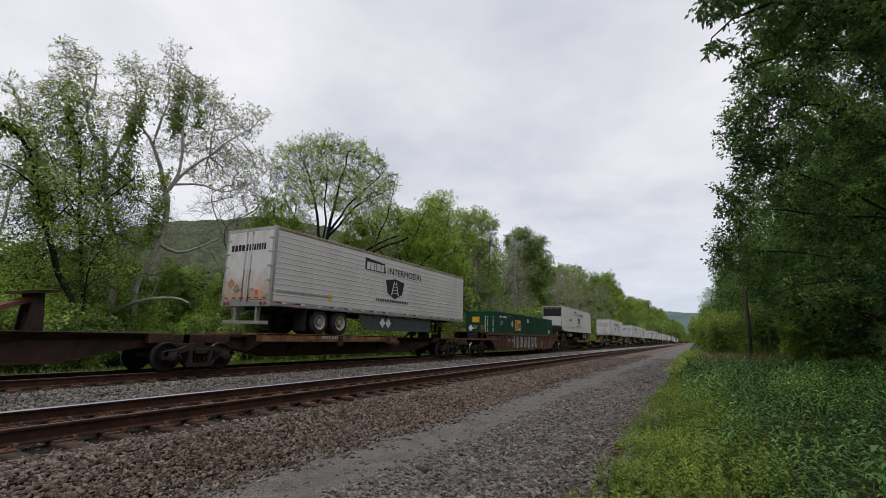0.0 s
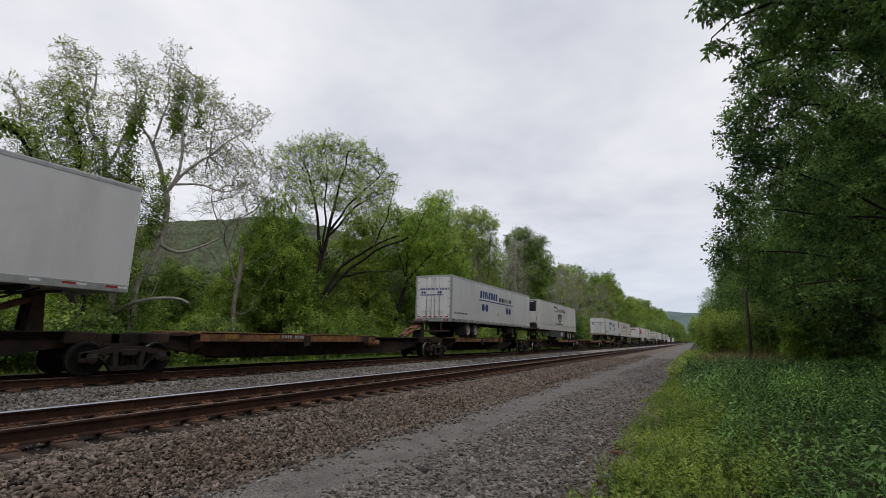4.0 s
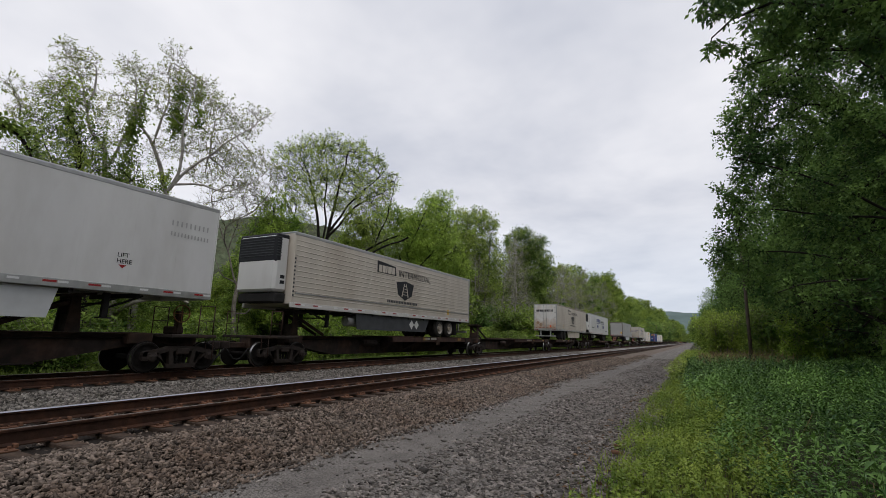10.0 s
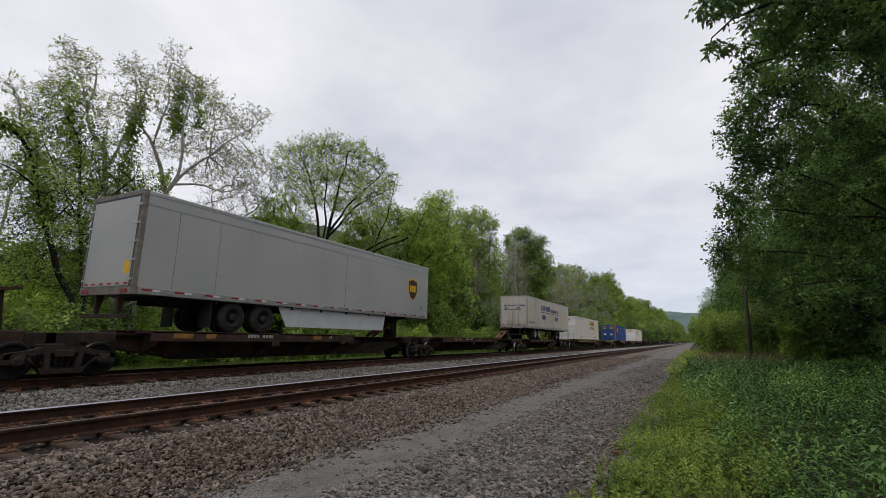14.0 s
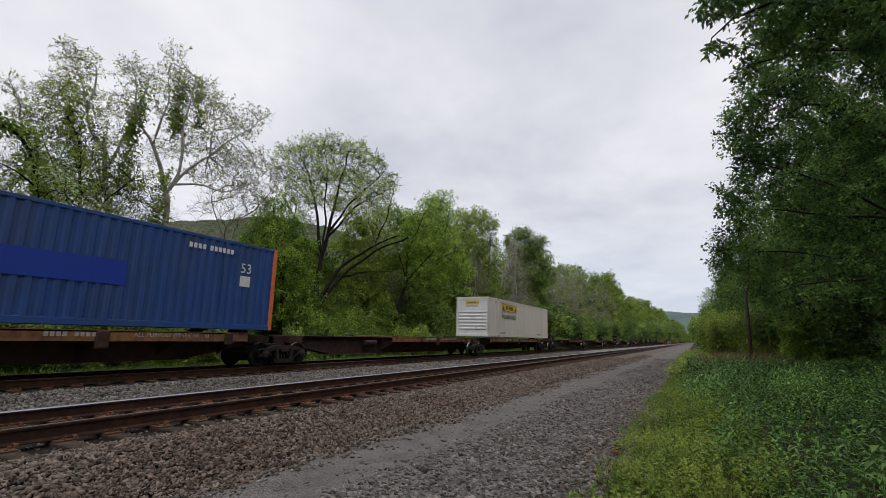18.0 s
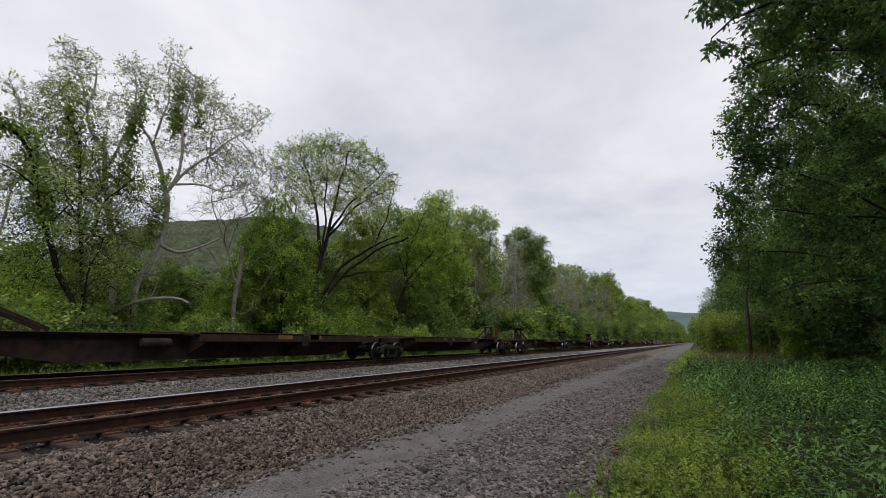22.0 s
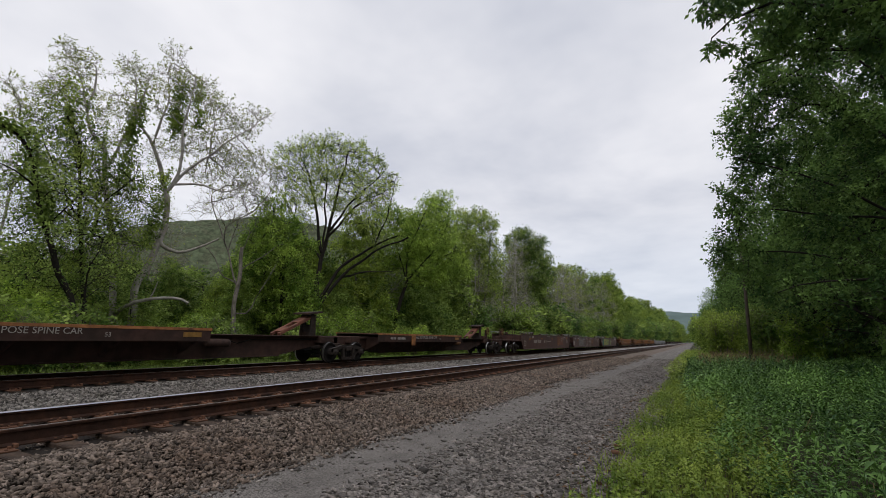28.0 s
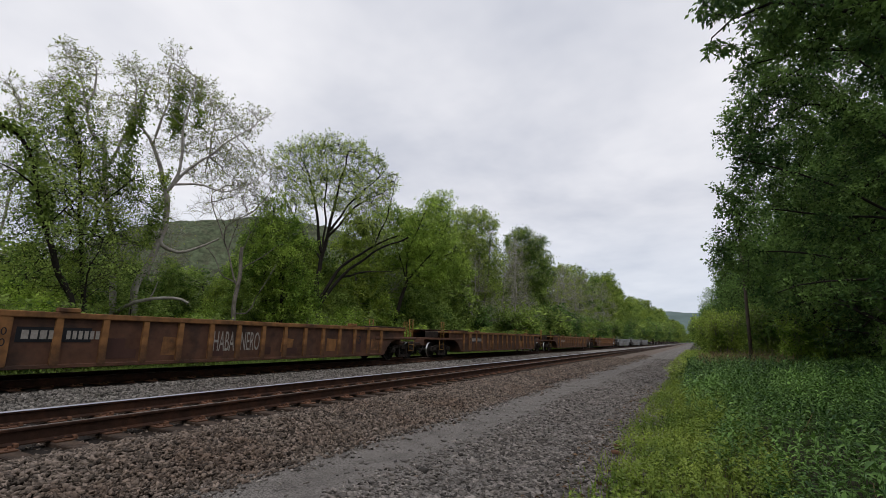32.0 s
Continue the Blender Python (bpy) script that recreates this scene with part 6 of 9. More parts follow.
def container(y0, zb, h, skin, style, label):
    """A 53-foot corrugated container."""
    c = thing("container", y0, label, "container", "containers on the train")
    L, zt = TL, zb + h
    for s in (-1, 1):
        part("side_wall", corrugated(s, 0.15, L - 0.15, zb + 0.16, zt - 0.09), skin, c, "upright corrugated wall")
        part("top_rail", Shape().box(min(s * 1.30, s * 1.22), max(s * 1.30, s * 1.22), 0.0, L, zt - 0.10, zt, 0.01), skin, c)
        part("bottom_rail", Shape().box(min(s * 1.30, s * 1.20), max(s * 1.30, s * 1.20), 0.0, L, zb, zb + 0.17, 0.01), skin, c)
        for yy in (0.0, 1.98, L - 2.14, L - 0.16):
            cm = M_ORANGE if (style == "blue" and yy in (0.0, L - 0.16)) else skin
            part("corner_post", Shape().box(min(s * 1.303, s * 1.2), max(s * 1.303, s * 1.2), yy, yy + 0.16, zb, zt, 0.012), cm, c)
        for yy in (1.96, L - 2.16):
            for z in (zb, zt - 0.12):
                part("corner_casting", Shape().box(min(s * 1.31, s * 1.14), max(s * 1.31, s * 1.14), yy, yy + 0.20, z, z + 0.13, 0.015), M_TRIM if style == "freight" else skin, c)
    part("roof", Shape().box(-1.25, 1.25, 0.02, L - 0.02, zt - 0.06, zt - 0.02), skin, c)
    part("floor", Shape().box(-1.25, 1.25, 0.05, L - 0.05, zb + 0.06, zb + 0.15), M_UNDER, c)
    part("front_wall", Shape().box(-1.25, 1.25, L - 0.07, L - 0.01, zb + 0.05, zt - 0.04), skin, c)
    end_m = M_PALEEND if style == "freight" else skin
    part("end_header", Shape().box(-1.30, 1.30, -0.004, 0.12, zt - 0.15, zt - 0.004, 0.01), end_m, c)
    part("end_sill", Shape().box(-1.30, 1.30, -0.004, 0.12, zb + 0.004, zb + 0.20, 0.01), end_m, c)
    part("end_wall", Shape().box(-1.22, 1.22, 0.05, 0.10, zb + 0.1, zt - 0.1), end_m, c)
    X = 1.3
    if style == "freight":
        for k in range(6):
            z = zt - 1.02 - k * 0.245
            part("end_rib", Shape().prism([(0.055, z), (0.0, z - 0.05), (0.0, z - 0.12), (0.055, z - 0.17)], -1.10, 1.12), end_m, c, "pressed horizontal rib")
        part("sign_board", Shape().box(-0.55, 0.55, 0.04, 0.046, zt - 0.55, zt - 0.28), M_GOLD, c, "yellow sign with dark bars")
        part("sign_bars", bars_end(Shape(), -0.35, 0.04, zt - 0.46, 0.10, [0.08] * 6, 0.04), M_LOGOGREEN, c)
        words_on_end("Intermodal", -0.50, 0.045, zt - 0.72, 0.13, M_LOGOGREEN, c, 0.9)
        part("placard", Shape().prism([(-0.95, zb + 0.62), (-0.78, zb + 0.38), (-0.61, zb + 0.62), (-0.78, zb + 0.86)], 0.036, 0.048, "y"), M_SILVER, c)
        part("label_plate", Shape().box(0.30, 0.42, 0.036, 0.05, zb + 0.45, zb + 0.66), M_BLACK, c)
        part("label_plate", Shape().box(-0.12, -0.02, 0.036, 0.05, zb + 0.50, zb + 0.62), M_GOLD, c)
        yl = 2.74 if y0 > 450 else 8.84
        zs = zt - 0.90
        part("sign_board", Shape().box(X, X + 0.006, yl, yl + 3.6, zs, zs + 0.62), M_GOLD, c, "yellow sign board")
        fr = Shape().box(X + 0.006, X + 0.008, yl + 0.04, yl + 3.56, zs + 0.03, zs + 0.05).box(X + 0.006, X + 0.008, yl + 0.04, yl + 3.56, zs + 0.56, zs + 0.58)
        bars_side(fr, X + 0.006, yl + 0.95, zs + 0.16, 0.30, [0.20, -0.02, 0.20, -0.08, 0.22, 0.22, 0.22, 0.2], 0.07)
        fr.prism([(yl + 0.1, zs + 0.12), (yl + 0.75, zs + 0.05), (yl + 0.35, zs + 0.5)], X + 0.006, X + 0.008)
        fr.prism([(yl + 3.5, zs + 0.12), (yl + 2.95, zs + 0.05), (yl + 3.2, zs + 0.5)], X + 0.006, X + 0.008)
        part("sign_bars", fr, M_LOGOGREEN, c)
        words_on_side("Intermodal", X + 0.002, yl + 0.12, zs - 0.55, 0.44, M_LOGOGREEN, c, 3.15)
        words_on_side("TOP LIFT ONLY", X + 0.002, 2.35, zb + 0.26, 0.13, M_BLACK, c)
        words_on_side("TOP LIFT ONLY", X + 0.002, L - 4.0, zb + 0.26, 0.13, M_BLACK, c)
        words_on_side("WTP", X + 0.002, 1.35, zt - 0.35, 0.13, M_BLACK, c)
        part("number_bars", bars_side(Shape(), X, 2.6, zt - 0.33, 0.12, [0.09] * 11, 0.05), M_FADED, c)
        for yy in (yl + 4.9, yl - 2.9):
            for z in (zb + 0.55, zt - 0.85):
                if 0.5 < yy < L - 1:
                    part("placard_holder", Shape().prism([(yy - 0.24, z), (yy, z - 0.22), (yy + 0.24, z), (yy, z + 0.22)], X, X + 0.006), M_SKIRTL, c)
    else:
        m = M_GOLD
        if style == "blue":
            for s in (-1, 1):
                door = part("door", Shape().box(min(s * 0.01, s * 1.18), max(s * 0.01, s * 1.18), 0.005, 0.05, zb + 0.2, zt - 0.15, 0.01), skin, c)
                for k in range(4):
                    part("door_rib", Shape().box(min(s * 0.08, s * 1.1), max(s * 0.08, s * 1.1), -0.012, 0.006, zb + 0.45 + k * 0.55, zb + 0.75 + k * 0.55, 0.01), skin, door)
                for xx in (0.22, 0.70):
                    part("lock_rod", Shape().rod((s * xx, -0.045, zb + 0.1), (s * xx, -0.045, zt - 0.1), 0.02, 8), M_BLUE, door)
                part("yellow_mark", Shape().box(s * 0.62 - 0.32, s * 0.62 + 0.32, -0.03, -0.02, zt - 0.72, zt - 0.30), m, door, "yellow square mark")
                part("mark_bars", bars_end(Shape(), s * 0.62 - 0.22, -0.031, zt - 0.62, 0.22, [0.12, 0.14, 0.11], 0.04), M_BLACK, door)
                part("label_plate", Shape().box(s * 0.6 - 0.22, s * 0.6 + 0.22, -0.03, -0.02, zb + 0.95, zb + 1.25), M_DWHITE, door)
            for s in (-1, 1):
                part("end_post", Shape().box(min(s * 1.18, s * 1.302), max(s * 1.18, s * 1.302), -0.012, 0.0, zb + 0.01, zt - 0.01), M_ORANGE if s > 0 else skin, c)
            part("fresh_panel", Shape().box(X, X + 0.003, 4.8, 10.9, zt - 1.80, zt - 1.16), M_BLUE2, c, "brighter blue painted-over stripe")
            yl, zl, w = 2.3, zt - 1.27, 1.57
        else:
            for s in (-1, 1):
                part("door", Shape().box(min(s * 0.01, s * 1.18), max(s * 0.01, s * 1.18), 0.0, 0.05, zb + 0.2, zt - 0.15, 0.01), skin, c)
            part("yellow_mark", Shape().box(-0.75, -0.15, -0.01, -0.004, zt - 0.85, zt - 0.42), m, c)
            words_on_end("53'", -0.72, -0.004, zt - 1.35, 0.26, M_DWHITE, c)
            wb = Shape()
            for k in range(11):
                bars_end(wb, 0.30, -0.002, zt - 1.75 + k * 0.13, 0.08, [0.07, 0.07, -0.25, 0.07][: 4 if k % 5 != 4 else 1], 0.13)
            part("warning_bars", wb, M_DWHITE, c)
            part("placard", Shape().prism([(-1.08, zt - 1.28), (-0.88, zt - 1.55), (-0.68, zt - 1.28), (-0.88, zt - 1.01)], -0.012, -0.004, "y"), M_SILVER, c)
            yl, zl, w = 4.15, zt - 1.36, 1.45
        part("yellow_mark", Shape().box(X, X + 0.005, yl, yl + w, zl, zl + 0.86), m, c, "yellow square mark with dark bars")
        b = Shape()
        for z in (0.12, 0.38, 0.64):
            b.box(X + 0.005, X + 0.008, yl + 0.15, yl + 0.62, zl + z, zl + z + 0.13)
        b.box(X + 0.005, X + 0.008, yl + 0.15, yl + 0.30, zl + 0.12, zl + 0.77)
        part("mark_bars", b, M_BLACK, c)
        part("mark_bars", bars_side(Shape(), X + 0.005, yl + 0.80, zl + 0.22, 0.42, [0.13, 0.13, 0.22, 0.13], 0.05), M_NAVY, c)
        words_on_side("53" if style == "blue" else "53'", X + 0.002, L - 1.5 if style == "blue" else 0.75, zt - 1.0, 0.32, M_DWHITE, c)
        part("label_plate", Shape().box(X, X + 0.004, L - 1.5, L - 1.1, zt - 1.45, zt - 1.10), M_DWHITE, c)
        part("number_bars", bars_side(Shape(), X, 0.55 if style == "green" else L - 3.4, zt - 0.45, 0.15, [0.10] * 4 + [-0.1] + [0.10] * 6, 0.05), M_DWHITE, c)
        words_on_side("WTP", X + 0.002, 2.6, zt - 0.36, 0.13, M_DWHITE, c)
        if style == "green":
            part("placard_holder", Shape().prism([(3.2, zt - 0.85), (3.46, zt - 1.12), (3.72, zt - 0.85), (3.46, zt - 0.58)], X, X + 0.006), M_SKIRTL, c)
        part("label_plate", Shape().box(X, X + 0.004, 7.5, 7.85, zt - 0.62, zt - 0.30), M_DWHITE, c)
    return c


def build_train():
    R = True
    # spine cars, in running order
    spine_car([-7.6, 9.6, 26.6], "ll", 1, hitches=[(5.6, -1, R), (25.0, -1, R)], ends=(False, True))
    well_car(31.4, 51.6, "brown", "rust-brown well car with sprayed silver shapes", spray=6, post=3.95)
    spine_car([55.9, 72.6, 89.8, 107.1, 124.6, 141.0], "rllll", 0, hitches=[(58.0, 1, False), (88.3, -1, R), (105.2, -1, R), (124.0, -1, R), (139.6, -1, R)])
    spine_car([145.4, 163.2, 182.0, 198.6], "rrl", 1, hitches=[(147.0, 1, False), (164.6, 1, False), (197.2, -1, R)])
    spine_car([203.9, 221.5, 240.2, 258.0], "rll", 2, hitches=[(205.6, 1, False), (238.6, -1, False), (255.4, -1, False)])
    spine_car([262.0, 280.0, 298.6, 315.6], "rrl", 2, hitches=[(263.2, 1, False), (281.6, 1, False), (314.0, -1, False)])
    spine_car([320.4, 337.2, 354.6, 371.9, 389.2, 405.6], "rllll", 2, hitches=[(322.0, 1, False), (353.4, -1, R), (370.0, -1, R), (387.8, -1, R), (404.0, -1, R)], stencil="")
    spine_car([409.8, 426.6, 443.8, 461.2, 479.2, 495.3], "brrrb", 1, hitches=[(428.2, 1, False), (459.9, -1, R)], lying=(477.0,), stencil="ALL PURPOSE SPINE CAR")
    spine_car([499.4, 516.3, 533.5, 550.6, 567.9, 584.4], "rrrrl", 2, marks=False, hitches=[(500.9, 1, False), (518.0, 1, False), (535.0, 1, False), (552.0, 1, False), (583.2, -1, False)])
    spine_car([588.9, 605.3, 622.5, 639.6, 657.0, 673.6], "rrrrr", 2, marks=False, hitches=[(590.4, 1, False), (606.9, 1, False), (624.0, 1, R), (641.0, 1, False), (672.2, -1, False)])
    spine_car([677.8, 695.5, 713.9, 731.6], "bll", 3, hitches=[(712.4, -1, R), (730.2, -1, R)], stencil="ALL PURPOSE SPINE CAR")
    smooth_well([735.8, 755.6, 775.9, 794.2], "oxide-brown articulated well car with bright sprayed lettering shapes")
    well_car(798.0, 817.9, "rust", "rusty ochre well car with upright ribs, empty", chalk="HABA NERO")
    for y in (822.2, 846.4, 870.6):
        well_car(y, y + 19.9, "rust", "rusty ochre ribbed well car, empty", number=False)
    for k, y in enumerate((894.8, 919.0, 943.2)):
        well_car(y, y + 19.9, "grey", "weathered grey ribbed well car, empty", detail=False)
    y = 967.4
    for k in range(5):
        spine_car([y + 17.2 * i for i in range(5)], "lr", 2, hitches=[(y + 1.6, 1, False), (y + 35.9, 1, False)], marks=False)
        y += 4 * 17.2 + 4.3
    # loads
    trailer(11.9, "shield", True, M_WHITE, False, "dark", ribbed=True, dirt_doors=True, label="white ribbed trailer with a black shield emblem")
    container(33.9, 0.34, 2.86, M_GREEN, "green", "dark green corrugated container with a yellow mark")
    trailer(55.45, "shield", False, M_WHITE, True, None, ribbed=True, label="white ribbed refrigerated trailer with a black shield", tag_at=2.43, ya=3.5)
    trailer(90.75, "twin_dots", True, M_WHITE2, False, label="white trailer with navy block mark and paired dots")
    trailer(125.75, "twin_dots", True, M_WHITE2, False, label="clean white trailer with navy mark and paired dots")
    trailer(145.0, "shield", False, M_WHITE, True, "dark", ribbed=True, label="white ribbed refrigerated trailer with dark side skirts")
    trailer(184.1, "twin_dots", True, M_WHITE2, False, roofline=M_TRIM, label="white trailer with tan-edged roof and navy dots")
    trailer(203.55, "twin_dots", False, M_CREAM, True, ya=3.5, label="cream refrigerated trailer with navy dots")
    trailer(242.6, "courier", True, M_WHITE2, False, "light", label="white parcel trailer with purple and orange block mark")
    trailer(261.85, "shield", False, M_CREAM, True, "dark", ribbed=True, label="dingy cream refrigerated trailer with a black shield")
    trailer(300.95, "shield", True, M_CREAM, False, "light", ribbed=True, dirt_doors=True, dark_rims=True, label="cream ribbed trailer with rust-stained doors")
    trailer(320.3, "twin_dots", False, M_WHITE2, True, ya=3.5, shift=1.0, dark_rims=True, label="bright white refrigerated trailer with navy dots")
    trailer(355.8, "parcel", True, M_GREY, False, "light", ya=3.3, label="pale grey parcel trailer with a small brown shield")
    trailer(390.05, "twin_dots", True, M_CREAM, False, label="off-white trailer with black door rods and navy dots")
    container(410.2, 1.27, 2.9, M_PALECASE, "freight", "white corrugated container with a yellow sign")
    container(444.3, 1.27, 2.86, M_BLUE, "blue", "blue corrugated container with orange corner posts")
    container(480.35, 1.27, 2.9, M_PALECASE, "freight", "rust-streaked white container with a yellow sign")


build_train()

# ---- trees and undergrowth ----


class Tree:
    """Grows limbs, then twigs off them; collects tubes and leaf places."""

    def __init__(self, seed):
        self.r = np.random.default_rng(seed)
        self.tubes, self.leaf_p, self.leaf_d, self.rmin, self.tip = [], [], [], 0.008, 0.6
        self.vine_p, self.vine_d, self.puff = [], [], 0.1
        self.pos, self.par, self.min_r, self.bulk = [], [], [], []

    def limb(self, pts, r0, r1, short=1):
        """A limb through given points, with a slight wander between them."""
        out = []
        P = [np.array(p, float) for p in pts]
        for a, b in zip(P, P[1:]):
            n = max(2, int(np.linalg.norm(b - a) / 0.7))
            for k in range(n):
                out.append(a + (b - a) * k / n + (self.r.normal(0, 0.07, 3) if k else 0))
        out.append(P[-1] if short == 1 else P[-2] + (P[-1] - P[-2]) * short)
        if short < 1:
            n = max(2, int(np.linalg.norm(P[-1] - P[-2]) / 0.7))
            del out[-max(1, int(n * (1 - short))) - 1:-1]
        out = np.array(out)
        rad = np.linspace(r0, r1, len(out))
        self.tubes.append((out, rad, 7 if r0 > 0.12 else 5))
        return out, rad

    def sprout(self, pts, rad, level, top, n, length, up=0.35, spread=0.9, lo=0.25, leaves=4, shrink=0.55, bare=0.0, kink=0.22):
        """n child branches along a branch; at the top level leaves are set."""
        r = self.r
        m = len(pts)
        for i in range(n):
            f = lo + (1 - lo) * (i + r.random()) / n
            k = min(m - 2, int(f * (m - 1)))
            t = f * (m - 1) - k
            p = pts[k] * (1 - t) + pts[k + 1] * t
            d = pts[k + 1] - pts[k]
            d = d / (np.linalg.norm(d) + 1e-9)
            side = r.normal(size=3)
            side -= d * side.dot(d)
            side /= np.linalg.norm(side) + 1e-9
            v = d * (1 - spread * 0.55) + side * spread + np.array([0, 0, up])
            v /= np.linalg.norm(v)
            L = length * (1.15 - 0.6 * f) * r.uniform(0.65, 1.25)
            q = max(2, 4 - level)
            path = [p]
            for s in range(q):
                v = v + r.normal(0, kink, 3) + np.array([0, 0, up * 0.12])
                v /= np.linalg.norm(v)
                path.append(path[-1] + v * L / q)
            path = np.array(path)
            r0 = max(self.rmin, rad[k] * (0.55 if level < 2 else 0.5))
            rr = np.linspace(r0, max(0.6 * self.rmin, r0 * 0.35), len(path))
            self.tubes.append((path, rr, 5 if level < 2 else 3))
            if level < top:
                self.sprout(path, rr, level + 1, top, max(2, int(n * 0.8)) if level else n, length * shrink, up, spread, 0.15, leaves, shrink, bare, kink)
            if level >= top - 1 and r.random() >= bare:
                c = leaves if level == top else max(1, leaves // 2)
                g = r.random((c, 1)) ** self.tip
                j = np.minimum((g[:, 0] * (len(path) - 1)).astype(int), len(path) - 2)
                u = (g[:, 0] * (len(path) - 1) - j)[:, None]
                self.leaf_p.append(path[j] * (1 - u) + path[j + 1] * u + r.normal(0, self.puff, (c, 3)))
                self.leaf_d.append(v[None] + r.normal(0, 0.7, (c, 3)) + np.array([0, 0, -0.3]))

    def wrap(self, pts, n, spread):
        """Vine leaves wrapped in uneven clumps round a limb."""
        n = int(n * 1.7)
        c = max(6, n // 14)
        k = self.r.integers(0, len(pts) - 1, c)
        t = self.r.random((c, 1))
        mid = pts[k] * (1 - t) + pts[k + 1] * t + self.r.normal(0, spread * 0.55, (c, 3))
        j = self.r.integers(0, c, n)
        self.vine_p.append(mid[j] + self.r.normal(0, spread * 0.45, (n, 3)))
        self.vine_d.append(self.r.normal(0, 1, (n, 3)) + np.array([0, 0, -0.8]))

    def cloud(self, c, rx, ry, rz, n, clumps=20, spread=0.5):
        """Leaf clumps filling an uneven egg-shaped space."""
        a = self.r.normal(size=(clumps, 3))
        a /= np.linalg.norm(a, axis=1)[:, None]
        a *= self.r.random((clumps, 1)) ** 0.45
        cc = np.array(c) + a * np.array([rx, ry, rz])
        k = self.r.integers(0, clumps, n)
        s = self.r.uniform(0.5, 1.3, (clumps, 1)) * spread
        self.leaf_p.append(cc[k] + self.r.normal(size=(n, 3)) * s[k] * np.array([1, 1, 0.6]))
        self.leaf_d.append(self.r.normal(0, 1, (n, 3)) + np.array([0, 0, -0.3]))

    def wood_mesh(self, material):
        V, F, n0 = [], [], 0
        for path, rad, k in self.tubes:
            m = len(path)
            d = np.gradient(path, axis=0)
            d /= np.linalg.norm(d, axis=1)[:, None] + 1e-9
            h = np.where(np.abs(d[:, 2:3]) > 0.9, np.array([[1.0, 0, 0]]), np.array([[0, 0, 1.0]]))
            u = np.cross(d, h)
            u /= np.linalg.norm(u, axis=1)[:, None] + 1e-9
            w = np.cross(d, u)
            a = np.arange(k) * (2 * math.pi / k)
            ring = path[:, None] + rad[:, None, None] * (u[:, None] * np.cos(a)[None, :, None] + w[:, None] * np.sin(a)[None, :, None])
            V.append(ring.reshape(-1, 3))
            i = np.arange(m - 1)[:, None] * k
            j = np.arange(k)[None]
            jn = (j + 1) % k
            F.append(np.stack([i + j, i + jn, i + k + jn, i + k + j], -1).reshape(-1, 4) + n0)
            n0 += m * k
        for v, f in self.bulk:
            V.append(v)
            F.append(f + n0)
            n0 += len(v)
        return np.concatenate(V), np.concatenate(F)

    def leaves(self, size, wide=0.55):
        P, D = np.concatenate(self.leaf_p), np.concatenate(self.leaf_d)
        return leaf_soup(self.r, P, D, size, wide)


